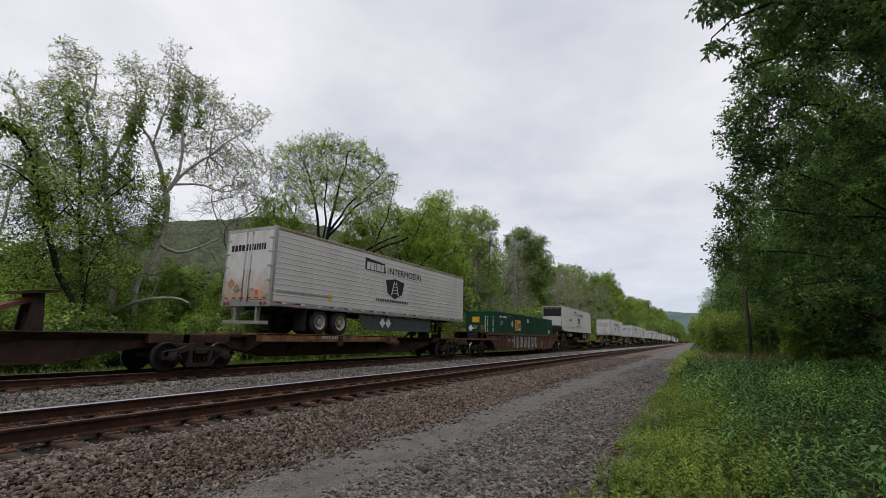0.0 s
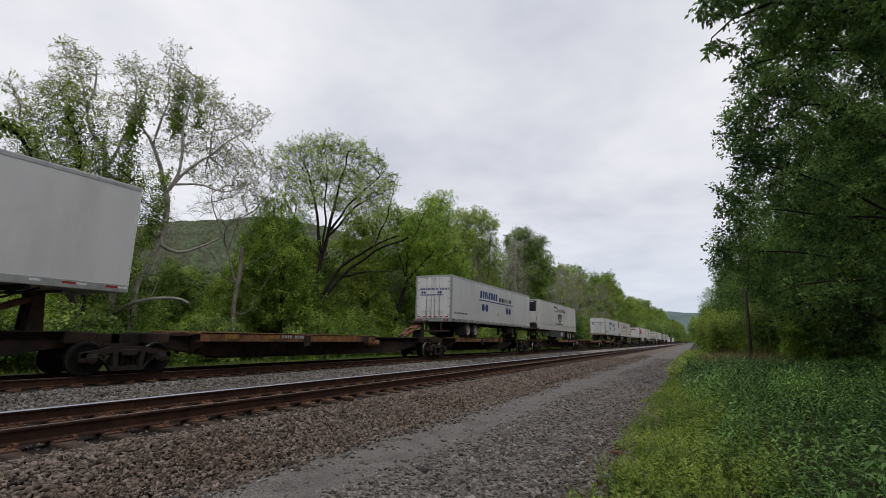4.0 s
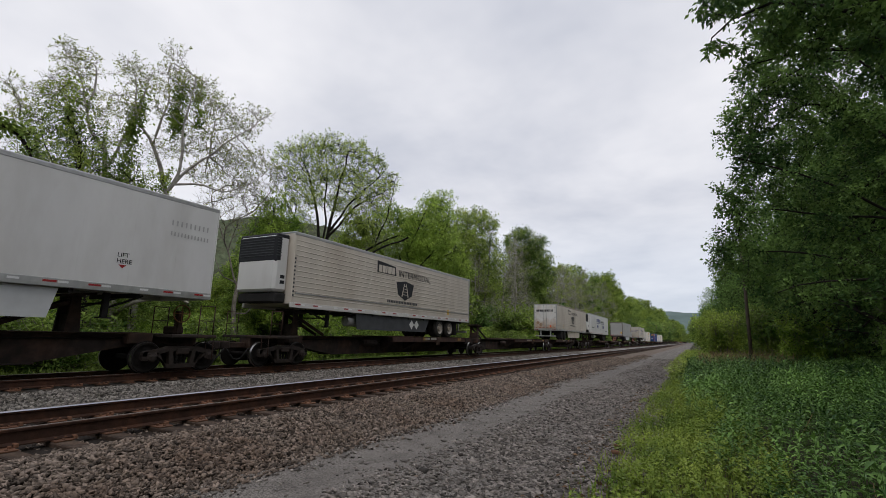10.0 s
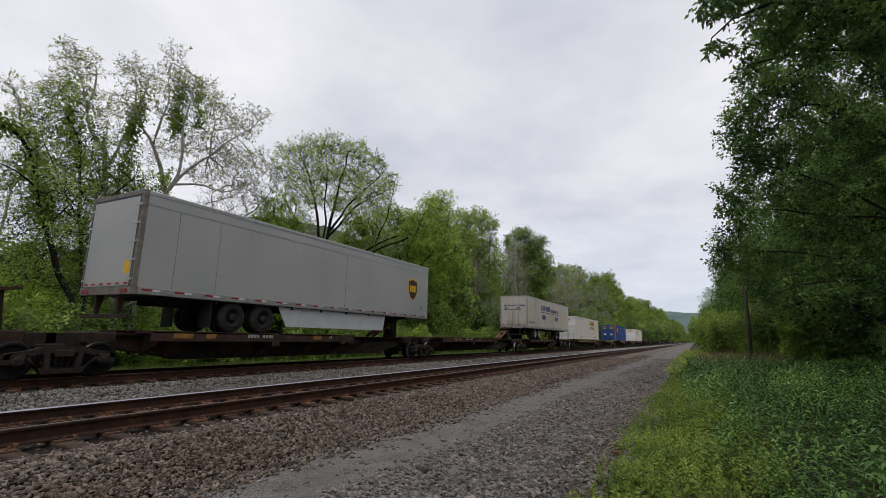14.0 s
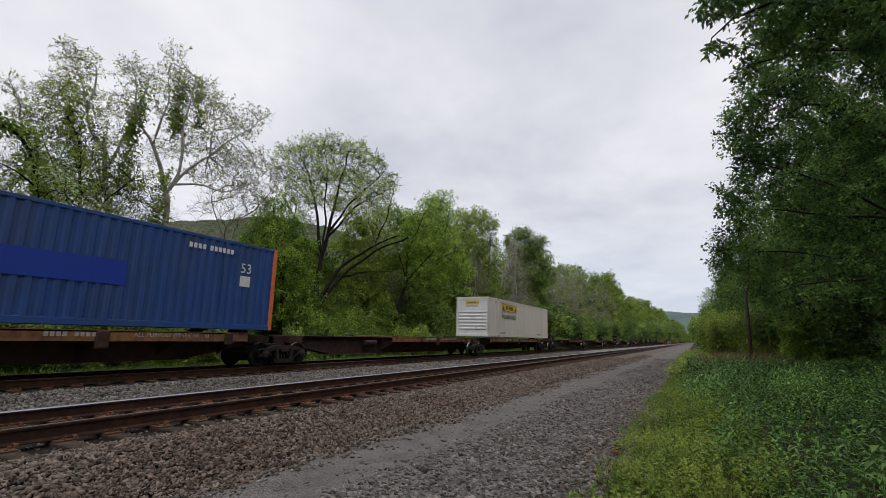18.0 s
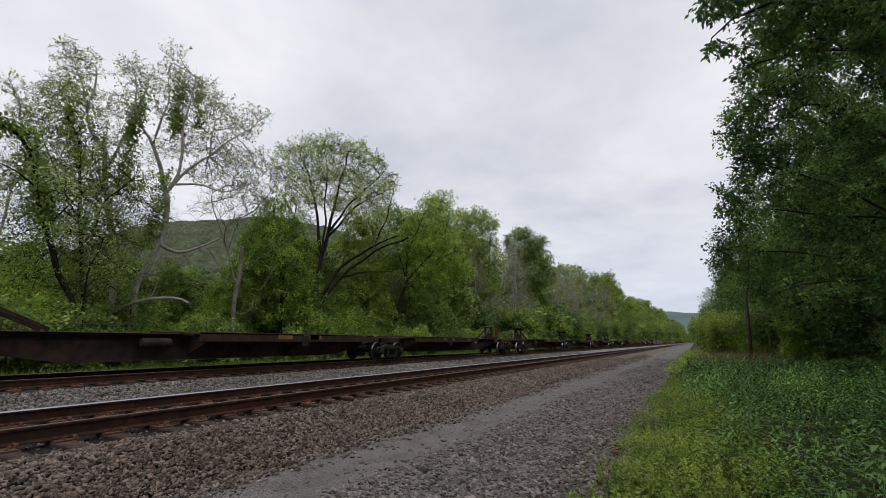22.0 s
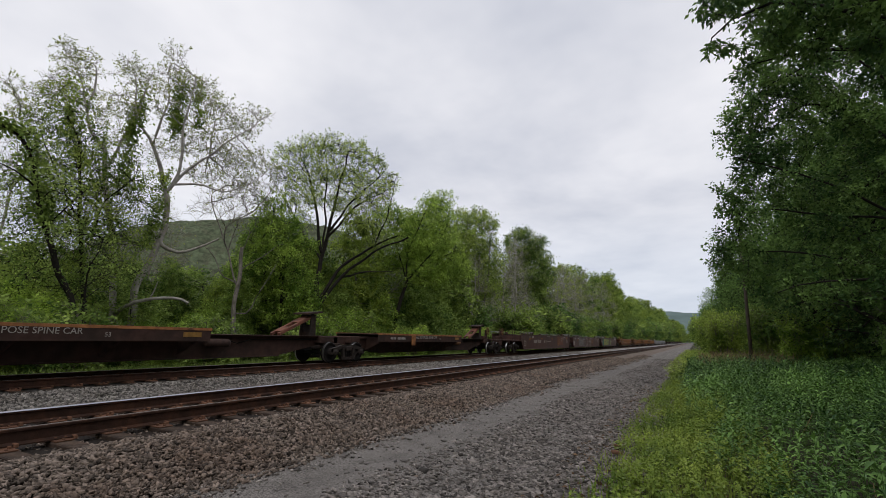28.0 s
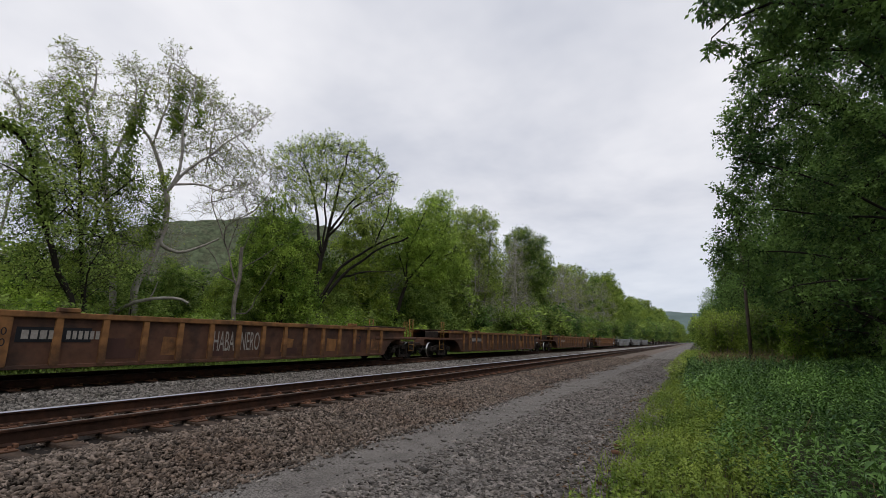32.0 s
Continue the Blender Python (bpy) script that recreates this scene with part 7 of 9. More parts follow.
class Colony(Tree):
    """A tree whose branches grow towards free room inside its leafy lobes, thickening back to the trunk."""

    def guide(self, pts, r0, r1, gap=0.45):
        """A main limb through given points; it springs from the nearest node that stands already."""
        P = [np.array(p, float) for p in pts]
        last = -1
        if self.pos:
            last = int(np.argmin(np.linalg.norm(np.array(self.pos) - P[0], axis=1)))
        total = sum(np.linalg.norm(b - a) for a, b in zip(P, P[1:]))
        run, drift = 0.0, np.zeros(3)
        for a, b in zip(P, P[1:]):
            d = np.linalg.norm(b - a)
            n = max(1, int(d / gap))
            for k in range(n):
                drift = drift * 0.85 + self.r.normal(0, 0.06, 3)
                q = a + (b - a) * k / n
                self.pos.append(q + (drift if run > 0 else 0))
                self.par.append(last)
                self.min_r.append(r0 + (r1 - r0) * run / total)
                last = len(self.pos) - 1
                run += d / n
        self.pos.append(P[-1])
        self.par.append(last)
        self.min_r.append(r1)

    def fill(self, lobes, dens, kill=0.45, step=0.3, reach=3.5, up=0.12, rounds=70, hollow=0.5):
        """Grows twigs into egg-shaped lobes (x, y, z, radius, half height)."""
        r = self.r
        A = []
        for x, y, z, a, h in lobes:
            n = max(6, int(dens * 4.2 * a * a * h * 4))
            d = r.normal(size=(n, 3))
            d /= np.linalg.norm(d, axis=1)[:, None]
            A.append(np.array([x, y, z]) + d * r.random((n, 1)) ** hollow * np.array([a, a, h]))
        A = np.concatenate(A)
        P = np.array(self.pos)
        D = np.linalg.norm(A[:, None] - P[None], axis=2)
        near, dist = D.argmin(1), D.min(1)
        for it in range(rounds):
            if len(A) < 4:
                break
            act = dist < max(reach, dist.min() + step)
            ids, inv = np.unique(near[act], return_inverse=True)
            v = (A[act] - P[near[act]]) / (dist[act][:, None] + 1e-6)
            S = np.zeros((len(ids), 3))
            np.add.at(S, inv, v)
            S /= np.linalg.norm(S, axis=1)[:, None] + 1e-6
            S += r.normal(0, 0.22, S.shape) + np.array([0, 0, up])
            S /= np.linalg.norm(S, axis=1)[:, None] + 1e-6
            Q = P[ids] + S * step
            n0 = len(P)
            P = np.concatenate([P, Q])
            self.par += ids.tolist()
            self.min_r += [0.0] * len(ids)
            E = np.linalg.norm(A[:, None] - Q[None], axis=2)
            j = E.argmin(1)
            e = E[np.arange(len(A)), j]
            closer = e < dist
            near, dist = np.where(closer, j + n0, near), np.where(closer, e, dist)
            keep = (dist > kill) & (r.random(len(A)) > 0.015)
            A, near, dist = A[keep], near[keep], dist[keep]
        self.pos = list(P)

    def finish(self, tip_r, twigs, length, leaves, puff=0.1, bare=0.0, power=2.3, thin=3.2, up=0.25, woody=True):
        """Thickness from the tips down, limbs as tubes, then fine twigs that end in leaves."""
        r = self.r
        P, par = np.array(self.pos), np.array(self.par)
        n = len(P)
        acc, rad = np.zeros(n), np.zeros(n)
        main, best = np.full(n, -1), np.zeros(n)
        for i in range(n - 1, -1, -1):
            rad[i] = max(acc[i] ** (1 / power) if acc[i] > 0 else tip_r, self.min_r[i])
            p = par[i]
            if p >= 0:
                acc[p] += rad[i] ** power if self.min_r[i] == 0 else (0.3 * rad[i]) ** power
                if rad[i] > best[p]:
                    best[p], main[p] = rad[i], i
        for i in range(n):
            if par[i] >= 0 and main[par[i]] == i:
                continue
            chain = [i] if par[i] < 0 else [par[i], i]
            while main[chain[-1]] >= 0:
                chain.append(main[chain[-1]])
            if len(chain) < 2:
                continue
            q, w = P[chain].copy(), rad[chain].copy()
            w[0] = min(w[0], w[1] * 1.25)
            if len(q) > 2:
                q[1:-1] = 0.25 * q[:-2] + 0.5 * q[1:-1] + 0.25 * q[2:]
            self.tubes.append((q, w, 8 if w[0] > 0.12 else (5 if w[0] > 0.035 else 3)))
        ok = np.where((rad < tip_r * thin) & (par >= 0))[0]
        k = np.repeat(ok, twigs)
        m = len(k)
        d = P[k] - P[par[k]]
        d /= np.linalg.norm(d, axis=1)[:, None] + 1e-6
        v = d * 0.7 + r.normal(0, 0.6, (m, 3)) + np.array([0, 0, up])
        v /= np.linalg.norm(v, axis=1)[:, None]
        L = (length * r.uniform(0.4, 1.25, m))[:, None]
        a = P[k]
        b = a + v * L * 0.5
        v2 = v + r.normal(0, 0.3, (m, 3)) + np.array([0, 0, up * 0.4])
        v2 /= np.linalg.norm(v2, axis=1)[:, None]
        c = b + v2 * L * 0.5
        u = np.cross(v, r.normal(size=(m, 3)))
        u /= np.linalg.norm(u, axis=1)[:, None] + 1e-6
        w = np.cross(v, u)
        rows = []
        for p, q in ((a, 0.75), (b, 0.6), (c, 0.35)):
            for s in range(3):
                t = s * math.tau / 3
                rows.append(p + (u * math.cos(t) + w * math.sin(t)) * tip_r * q)
        V = np.stack(rows, 1).reshape(-1, 3)
        f = np.array([(o + s, o + (s + 1) % 3, o + 3 + (s + 1) % 3, o + 3 + s) for o in (0, 3) for s in range(3)])
        if woody:
            self.bulk.append((V, (f[None] + 9 * np.arange(m)[:, None, None]).reshape(-1, 4)))
        on = np.where(r.random(m) >= bare)[0]
        g = np.repeat(on, leaves)
        t = 1 - 0.5 * r.random((len(g), 1)) ** 1.5
        at = np.where(t < 0.5, a[g] + (b[g] - a[g]) * t * 2, b[g] + (c[g] - b[g]) * (t * 2 - 1))
        self.leaf_p.append(at + r.normal(0, puff, (len(g), 3)))
        self.leaf_d.append(v2[g] * 0.7 + r.normal(0, 0.7, (len(g), 3)) + np.array([0, 0, -0.25]))


def leaf_soup(r, P, D, size, wide=0.55):
    """Folded pointed leaves at P along D."""
    n = len(P)
    D = D / (np.linalg.norm(D, axis=1)[:, None] + 1e-9)
    S = np.cross(D, r.normal(size=(n, 3)) * 0.55 + np.array([0, 0, 1.0]))
    S /= np.linalg.norm(S, axis=1)[:, None] + 1e-9
    N = np.cross(S, D)
    s = (size * r.uniform(0.65, 1.3, n))[:, None]
    V = np.stack([P, P + D * s * 0.45 + S * s * wide * 0.5 + N * s * 0.1, P + D * s, P + D * s * 0.45 - S * s * wide * 0.5 + N * s * 0.1], 1)
    F = np.arange(n * 4).reshape(-1, 4)
    return V.reshape(-1, 3), F


def plant(name, tree, size, bark, leaf, at, label, category="tree", wide=0.55, group=""):
    base = tagged(new(name), label=label, category=category, group=group)
    base.location = at
    if tree.tubes:
        V, F = tree.wood_mesh(bark)
        soup("trunk", V, F, bark, base, smooth=True)
    if tree.leaf_p:
        V, F = tree.leaves(size, wide)
        soup("crown" if category == "tree" else "foliage", V, F, leaf, base)
    if tree.vine_p:
        V, F = leaf_soup(tree.r, np.concatenate(tree.vine_p), np.concatenate(tree.vine_d), size * 1.3, 0.75)
        soup("vines", V, F, M_LEAF_V, base)
    return base


def named_trees():
    # dark leaning tree wrapped in vines
    t = Colony(1)
    t.guide([(0, 0, -0.6), (-0.2, -0.5, 2.8), (-0.5, -1.1, 4.1), (-0.7, -1.6, 5.8), (-0.9, -2, 7.3), (-1.1, -2.3, 8.5), (-1.3, -2.7, 9.7), (-1.5, -3.2, 9.9), (-1.8, -3.8, 10.1)], 0.17, 0.07)
    t.guide([(-0.1, -0.1, 1.8), (0.6, -0.5, 3.9), (1.5, -0.3, 5.4)], 0.06, 0.02)
    t.guide([(-0.7, -1.6, 5.8), (-1, -0.9, 7.3), (-1.1, -0.1, 8.1)], 0.05, 0.02)
    t.guide([(-0.9, -2, 7.3), (-0.8, -3, 8), (-0.6, -3.6, 8)], 0.05, 0.02)
    t.fill([(-0.1, -2.8, 9.1, 0.6, 0.7), (-2.4, -2.4, 7.9, 0.9, 0.9), (0.4, -2.1, 7.3, 0.8, 0.7), (-2.5, -1.9, 5.4, 1, 0.8), (0.7, -1.4, 5.3, 1.1, 0.6), (-1.2, 0.8, 5.6, 1.1, 0.6), (-0.6, -2.1, 3.3, 1.2, 0.8), (-0.8, 0.2, 3.5, 1.6, 0.7), (1.8, 0.4, 4, 1.1, 0.5)], 4.0, kill=0.32, step=0.26)
    t.wrap(np.array([(-0.7, -1.6, 5.8), (-0.9, -2, 7.3), (-1.1, -2.3, 8.5), (-1.3, -2.7, 9.7)], float), 900, 0.4)
    t.wrap(np.array([(-1.3, -2.7, 9.7), (-1.5, -3.2, 9.9), (-1.7, -3.7, 10)], float), 260, 0.25)
    t.finish(0.009, 3, 0.65, 6, puff=0.07)
    plant("tree", t, 0.13, M_DARKBARK, M_LEAF_M, (-24.0, 11.2, 0.2), "dark leaning trackside tree hung with green vines")
    # bushy tree in layered leaf in front of the sycamores
    t = Colony(8)
    t.guide([(0, 0, -0.6), (-0.1, -0.1, 3.9), (-0.3, -0.6, 6.7), (-0.5, -1.2, 9.6), (-0.8, -1.7, 11.8)], 0.16, 0.05)
    t.guide([(-0.2, -0.5, 5.9), (0.5, -0.2, 8.2), (1.3, 0.4, 9.2)], 0.07, 0.02)
    t.guide([(-0.3, -0.6, 6.7), (-1.4, -1.7, 9.2), (-2.2, -2.3, 11.2)], 0.07, 0.02)
    t.fill([(1.4, 1.0, 8.6, 0.9, 0.9), (0.5, 2.1, 7.4, 0.9, 0.7), (1.4, 1.7, 9.4, 0.5, 0.8), (-0.1, 1.2, 10.3, 0.6, 0.9), (1.2, 0.7, 6.0, 1.2, 0.6), (0.6, -2.5, 12.2, 1.1, 1.1), (-3.1, -1.9, 12.1, 1.2, 1), (0.1, -1.4, 10.9, 1.3, 1.1), (-2, -1.3, 10.2, 1.5, 1), (0.5, -1, 9.2, 1.4, 1), (-1.1, 1, 8.9, 1.4, 0.9), (0.7, -1.9, 7.6, 1.6, 0.9), (-1.5, -2.2, 7.1, 1, 0.8), (0.6, -0.8, 6.6, 1.7, 0.8), (-0.5, 1.1, 7.4, 1.1, 0.7), (1.2, -2.3, 4.9, 1.3, 0.7), (-1.5, 1, 5, 1.8, 0.8)], 3.6, kill=0.36, step=0.28)
    t.finish(0.009, 3, 0.75, 8, puff=0.08)
    plant("tree", t, 0.13, M_DARKBARK, M_LEAF_O, (-26.5, 12.5, 0.0), "bushy young tree in layered olive-green leaf")
    # tall thin-leaved tree with vine-clad limbs
    t = Colony(3)
    t.guide([(0, 0, -0.6), (-0.3, -0.5, 5.3), (-0.5, -1, 8.6), (-0.8, -1.5, 11.2), (-0.8, -1.6, 12.3)], 0.22, 0.13)
    t.guide([(-0.8, -1.6, 12.3), (-1.5, -2.2, 13.3), (-1.9, -2.5, 14.9), (-2.4, -2.9, 16.6), (-3, -3.5, 18.6)], 0.11, 0.02)
    t.guide([(-1.4, -2.7, 14.7), (-1.1, -2.7, 16.7), (-0.8, -2.9, 17.7)], 0.08, 0.02)
    t.guide([(-0.8, -1.5, 11.2), (-0.3, -1.2, 13), (0.2, -0.8, 14.6), (0.4, -1.2, 16.4), (0.4, -1.8, 17.7)], 0.1, 0.02)
    t.guide([(-0.3, -0.5, 14.9), (0.5, -0.6, 16.3), (1.3, -0.8, 17.2)], 0.06, 0.02)
    t.guide([(-0.5, -1, 8.6), (-2, -2.8, 10.9), (-3.3, -4, 12), (-4.3, -4.9, 15), (-5, -5.2, 16.1)], 0.08, 0.02)
    t.guide([(-0.1, -0.2, 2.8), (1.1, -0.5, 3.1), (2.0, -0.5, 3.3), (2.5, 0.1, 3.7), (3.1, 0.9, 3.7), (3.6, 1.7, 3.6)], 0.12, 0.07)
    t.guide([(2.5, 0.1, 3.7), (2.6, 0.3, 4.3), (2.8, 0.3, 4.7)], 0.05, 0.03)
    t.fill([(-1.4, -4.1, 17.1, 0.8, 1), (-3.1, -2.4, 17.8, 0.9, 1), (-1.5, -4.2, 15.3, 0.9, 0.9), (-2.8, -2.4, 15.7, 1, 1), (-0.1, -1.4, 17.4, 0.8, 1), (-0.6, -0.2, 17.4, 0.8, 1), (1, -2, 14.6, 0.8, 1.1), (-1.8, -1.8, 14.8, 0.7, 1.2), (-0, -1.7, 12.7, 0.8, 1), (-4.5, -4.3, 14.2, 1.1, 0.9), (-1.2, -6.2, 14.2, 0.6, 0.6), (-1, -0.1, 15.8, 0.6, 1.1), (-0.5, -5.1, 14, 0.9, 0.7)], 9.0, kill=0.22, step=0.2)
    t.wrap(np.array([(-0.2, -0.4, 16.2), (-0.3, -0.5, 14.5), (-0.3, -0.6, 11.8), (-0.4, -0.7, 10.3)], float), 900, 0.33)
    t.wrap(np.array([(-1.8, -3.4, 14.4), (-1.6, -3, 12.8), (-1.2, -2.3, 11)], float), 500, 0.3)
    t.finish(0.010, 2, 0.5, 5, puff=0.05, bare=0.45, power=2.2)
    plant("tree", t, 0.12, M_PALEBARK, M_LEAF_Y, (-29.0, 15.3, -0.4), "tall thin-leaved tree with vine-clad limbs")
    # pale sycamore whose limbs curve up into fine twigs
    t = Colony(2)
    t.guide([(-0, -0.1, -0.6), (-0.1, -0.2, 3.8), (0.1, 0.2, 5.3), (0.3, 0.6, 6.7), (0.4, 0.8, 7.5), (0.4, 0.6, 9.5)], 0.24, 0.16)
    t.guide([(0.4, 0.6, 9.5), (-0.1, 0.3, 11.5), (-0.5, -0.1, 12.7), (-0.9, -0.4, 13.6), (-1.3, -0.7, 14), (-1.6, -0.7, 16)], 0.15, 0.03)
    t.guide([(-0.2, -0.3, 12.7), (-0.4, 0, 14.4), (-0.6, 0.4, 15.9), (-1.1, 0.4, 18), (-1.3, 0.7, 20.1)], 0.08, 0.02)
    t.guide([(0.3, 0.6, 9.9), (0.8, 0.9, 11), (1, 0.8, 13.5), (1.3, 0.7, 15.7), (1.6, 0.8, 17.3)], 0.11, 0.02)
    t.guide([(0.4, 0.7, 10.1), (1.1, 1.3, 11.3), (1.9, 2, 12.4), (2.7, 2.6, 13.5), (3.6, 3.5, 14.6), (4.3, 4, 15.5)], 0.1, 0.02)
    t.guide([(0.4, 0.8, 10.4), (1.7, 1.8, 10.7), (2.8, 2.4, 10.2), (4.1, 3.7, 11), (5, 4, 11.8)], 0.08, 0.02)
    t.guide([(0.3, 0.6, 6.6), (1, 1.5, 6.3), (1.6, 2.1, 6.6), (2.3, 3, 7.3)], 0.12, 0.05)
    t.guide([(1.3, 2.4, 12.6), (1.5, 2.6, 14.5), (1.3, 2.2, 16.2)], 0.06, 0.02)
    t.fill([(1.3, -0.6, 18, 0.7, 1), (-1.4, 0.8, 17.9, 1, 1.1), (1.2, 0.6, 16.7, 1.1, 1), (-0.7, 3.1, 17.7, 1.1, 1.3), (2.9, 1.8, 15.1, 1.1, 0.9), (-0.9, 2.7, 15.9, 1.2, 1.2), (1.6, -1.2, 14.5, 0.8, 1), (-0.2, 1.7, 13.5, 1.2, 1.1), (2.4, 2.1, 13.2, 1.3, 0.9), (1.6, 4.3, 15.4, 1.2, 0.9), (3.1, 4.2, 15.9, 1, 0.6), (1.4, 3.6, 12.6, 1.5, 0.8), (3.3, 3.9, 12.6, 1.3, 0.8), (-0, 3, 11.8, 1.2, 0.8), (0.3, -0.4, 12.1, 0.7, 0.9), (1.1, 5.2, 11.8, 1.4, 0.7)], 8.0, kill=0.22, step=0.2)
    t.wrap(np.array([(0.3, 0.6, 17), (0.3, 0.6, 15.4), (0.3, 0.6, 13.7)], float), 900, 0.36)
    t.wrap(np.array([(0.8, 1.5, 17.3), (0.9, 1.7, 14.2)], float), 260, 0.22)
    t.wrap(np.array([(0.3, 0.5, 11.3), (0.2, 0.3, 9.6), (0.1, 0.2, 7.7), (0, 0, 6.7)], float), 700, 0.34)
    t.wrap(np.array([(-0.7, -1.3, 14.4), (-0.8, -1.4, 12.2)], float), 350, 0.3)
    t.finish(0.010, 2, 0.5, 5, puff=0.05, bare=0.6, power=2.2)
    plant("tree", t, 0.12, M_PALEBARK, M_LEAF_Y, (-28.0, 15.7, 0.0), "tall pale-barked sycamore with sparse new leaves")
    # snag and bare twisted tree
    t = Colony(4)
    t.guide([(0, 0, -0.6), (-0.1, -0.1, 3.5), (-0, -0, 5.3), (-0, -0.1, 6.8)], 0.15, 0.11)
    t.guide([(-0.1, -0.2, 4.4), (-0.7, -0.6, 6.3), (-1.3, -1.1, 8.1), (-1.8, -1.5, 10.2)], 0.07, 0.03)
    t.guide([(-0.7, -0.9, 7), (-0.5, -1, 8.2), (0.7, 0, 9.2), (1.2, 0.3, 10.1), (1.8, 0.7, 11.4)], 0.06, 0.02)
    t.guide([(-0.6, -0.7, 6.3), (-0.4, -0.8, 7.4), (-0.3, -0.9, 8.3)], 0.05, 0.02)
    t.guide([(-0.1, -0.1, 4.5), (-0.6, -0.8, 4.8), (-1.2, -1.5, 6.6), (-1.6, -2, 6.9)], 0.045, 0.02)
    t.guide([(-0.1, -0.1, 5.3), (0.6, 0.7, 6), (0.9, 1.1, 6.3), (1.2, 1.5, 7)], 0.04, 0.02)
    t.guide([(0.5, 0.6, 2.4), (0.5, 0.9, 3.5), (0.9, 1.6, 5.1), (1, 1.9, 5.9)], 0.04, 0.02)
    t.guide([(-0.1, -0.1, 5.6), (0.3, 0.1, 7.1), (0.7, 0.3, 8.2)], 0.03, 0.015)
    t.fill([(-0.5, -1.8, 9.5, 1.1, 1.1), (-1, -0.1, 10.4, 1.3, 1.3), (1.3, -0.4, 10.1, 1.3, 1.2), (0.2, 1.7, 12.5, 1.1, 0.9), (0.3, -0.7, 8.3, 1.3, 0.9), (-2.5, -1.7, 9.2, 0.8, 0.9)], 6.0, kill=0.26, step=0.22)
    t.finish(0.009, 2, 0.5, 3, puff=0.05, bare=0.85, power=2.2)
    plant("tree", t, 0.12, M_BARK, M_LEAF_Y, (-25.4, 20.3, 0.2), "grey broken snag with bare twisted branches")
    # dense bright tree draped to the ground
    t = Colony(10)
    t.guide([(-0, -0, -0.6), (-0.1, -0.1, 4.5), (-0.5, -0.5, 7.8), (-0.9, -1, 10.8)], 0.15, 0.05)
    t.guide([(-0.2, -0.3, 6.2), (0.3, 0.7, 8.5), (0.1, 1, 9.4)], 0.08, 0.03)
    t.guide([(-0.2, -0.2, 5.3), (-1.1, -1.6, 6.9), (-1.4, -2.3, 7.6)], 0.08, 0.03)
    t.fill([(-0.1, -1.9, 10.3, 1.3, 1), (-0.6, -0, 9.5, 1.6, 1), (-0.2, -2.4, 8.3, 1.4, 1), (-0, 0.5, 8, 1.6, 1.1), (0.1, -1.7, 6.8, 1.7, 1.1), (-2.8, -0.9, 5.8, 1.7, 1.2), (0.3, -0.2, 5.7, 1.8, 1.2), (-1.9, -0.1, 4.3, 1.9, 1.1), (1.3, 0.2, 4.1, 1.6, 1.2), (-2.6, -1.2, 3.4, 1.7, 1), (0.2, -0.3, 2.8, 1.8, 0.8)], 2.8, kill=0.36, step=0.28)
    t.finish(0.010, 3, 0.8, 8, puff=0.08)
    plant("tree", t, 0.19, M_DARKBARK, M_LEAF_B, (-26.5, 25.3, 0.0), "dense bright-leaved tree beside the round-crowned one")
    # spreading round-crowned tree
    t = Colony(5)
    t.guide([(-0, 0, -0.6), (-0.2, -0.2, 4.5), (-0.3, -0.2, 7)], 0.3, 0.2)
    t.guide([(-0.3, -0.2, 7), (-0.1, -0.1, 9.5), (0.3, 0.3, 12.1), (0.7, 0.6, 14.8), (1, 0.9, 18.1)], 0.18, 0.05)
    t.guide([(-0.3, -0.2, 8.5), (-1.2, -0.4, 12.3), (-2.1, -0.5, 15.9), (-3.2, -0.9, 18.2)], 0.15, 0.04)
    t.guide([(-0, -0, 9.7), (1.4, 0.6, 12.5), (3, 1.4, 14.7), (4.6, 2.1, 16.3)], 0.13, 0.03)
    t.guide([(0.1, 0.1, 10), (2.2, 1, 12.8), (3.9, 1.6, 13.6), (5.2, 1.8, 14.3)], 0.12, 0.03)
    t.guide([(-0.3, -0.3, 8.2), (-2.5, -0.8, 11.1), (-4.4, -1, 14.1)], 0.1, 0.03)
    t.guide([(-0.2, -0.1, 9), (-0.3, 0, 12.6), (-0.4, 0.2, 15.8), (-0.9, -0, 18.5)], 0.1, 0.03)
    t.guide([(-0.3, -0.3, 4.3), (1, 0.7, 7.4), (3.1, 2.3, 9.2), (5, 3.8, 10.5)], 0.17, 0.06)
    t.guide([(-0.3, -0.3, 3.8), (1.5, 0.9, 6.6), (3.5, 2.2, 8.6), (5.9, 4, 10.3)], 0.16, 0.06)
    t.guide([(1, 0.9, 6.6), (2.9, 2.3, 7.2), (4.7, 3.6, 7.2)], 0.1, 0.03)
    t.guide([(3, 2.8, 9.3), (3.8, 3.7, 12), (4.2, 4.3, 14.8), (4.2, 4.5, 16.5)], 0.07, 0.02)
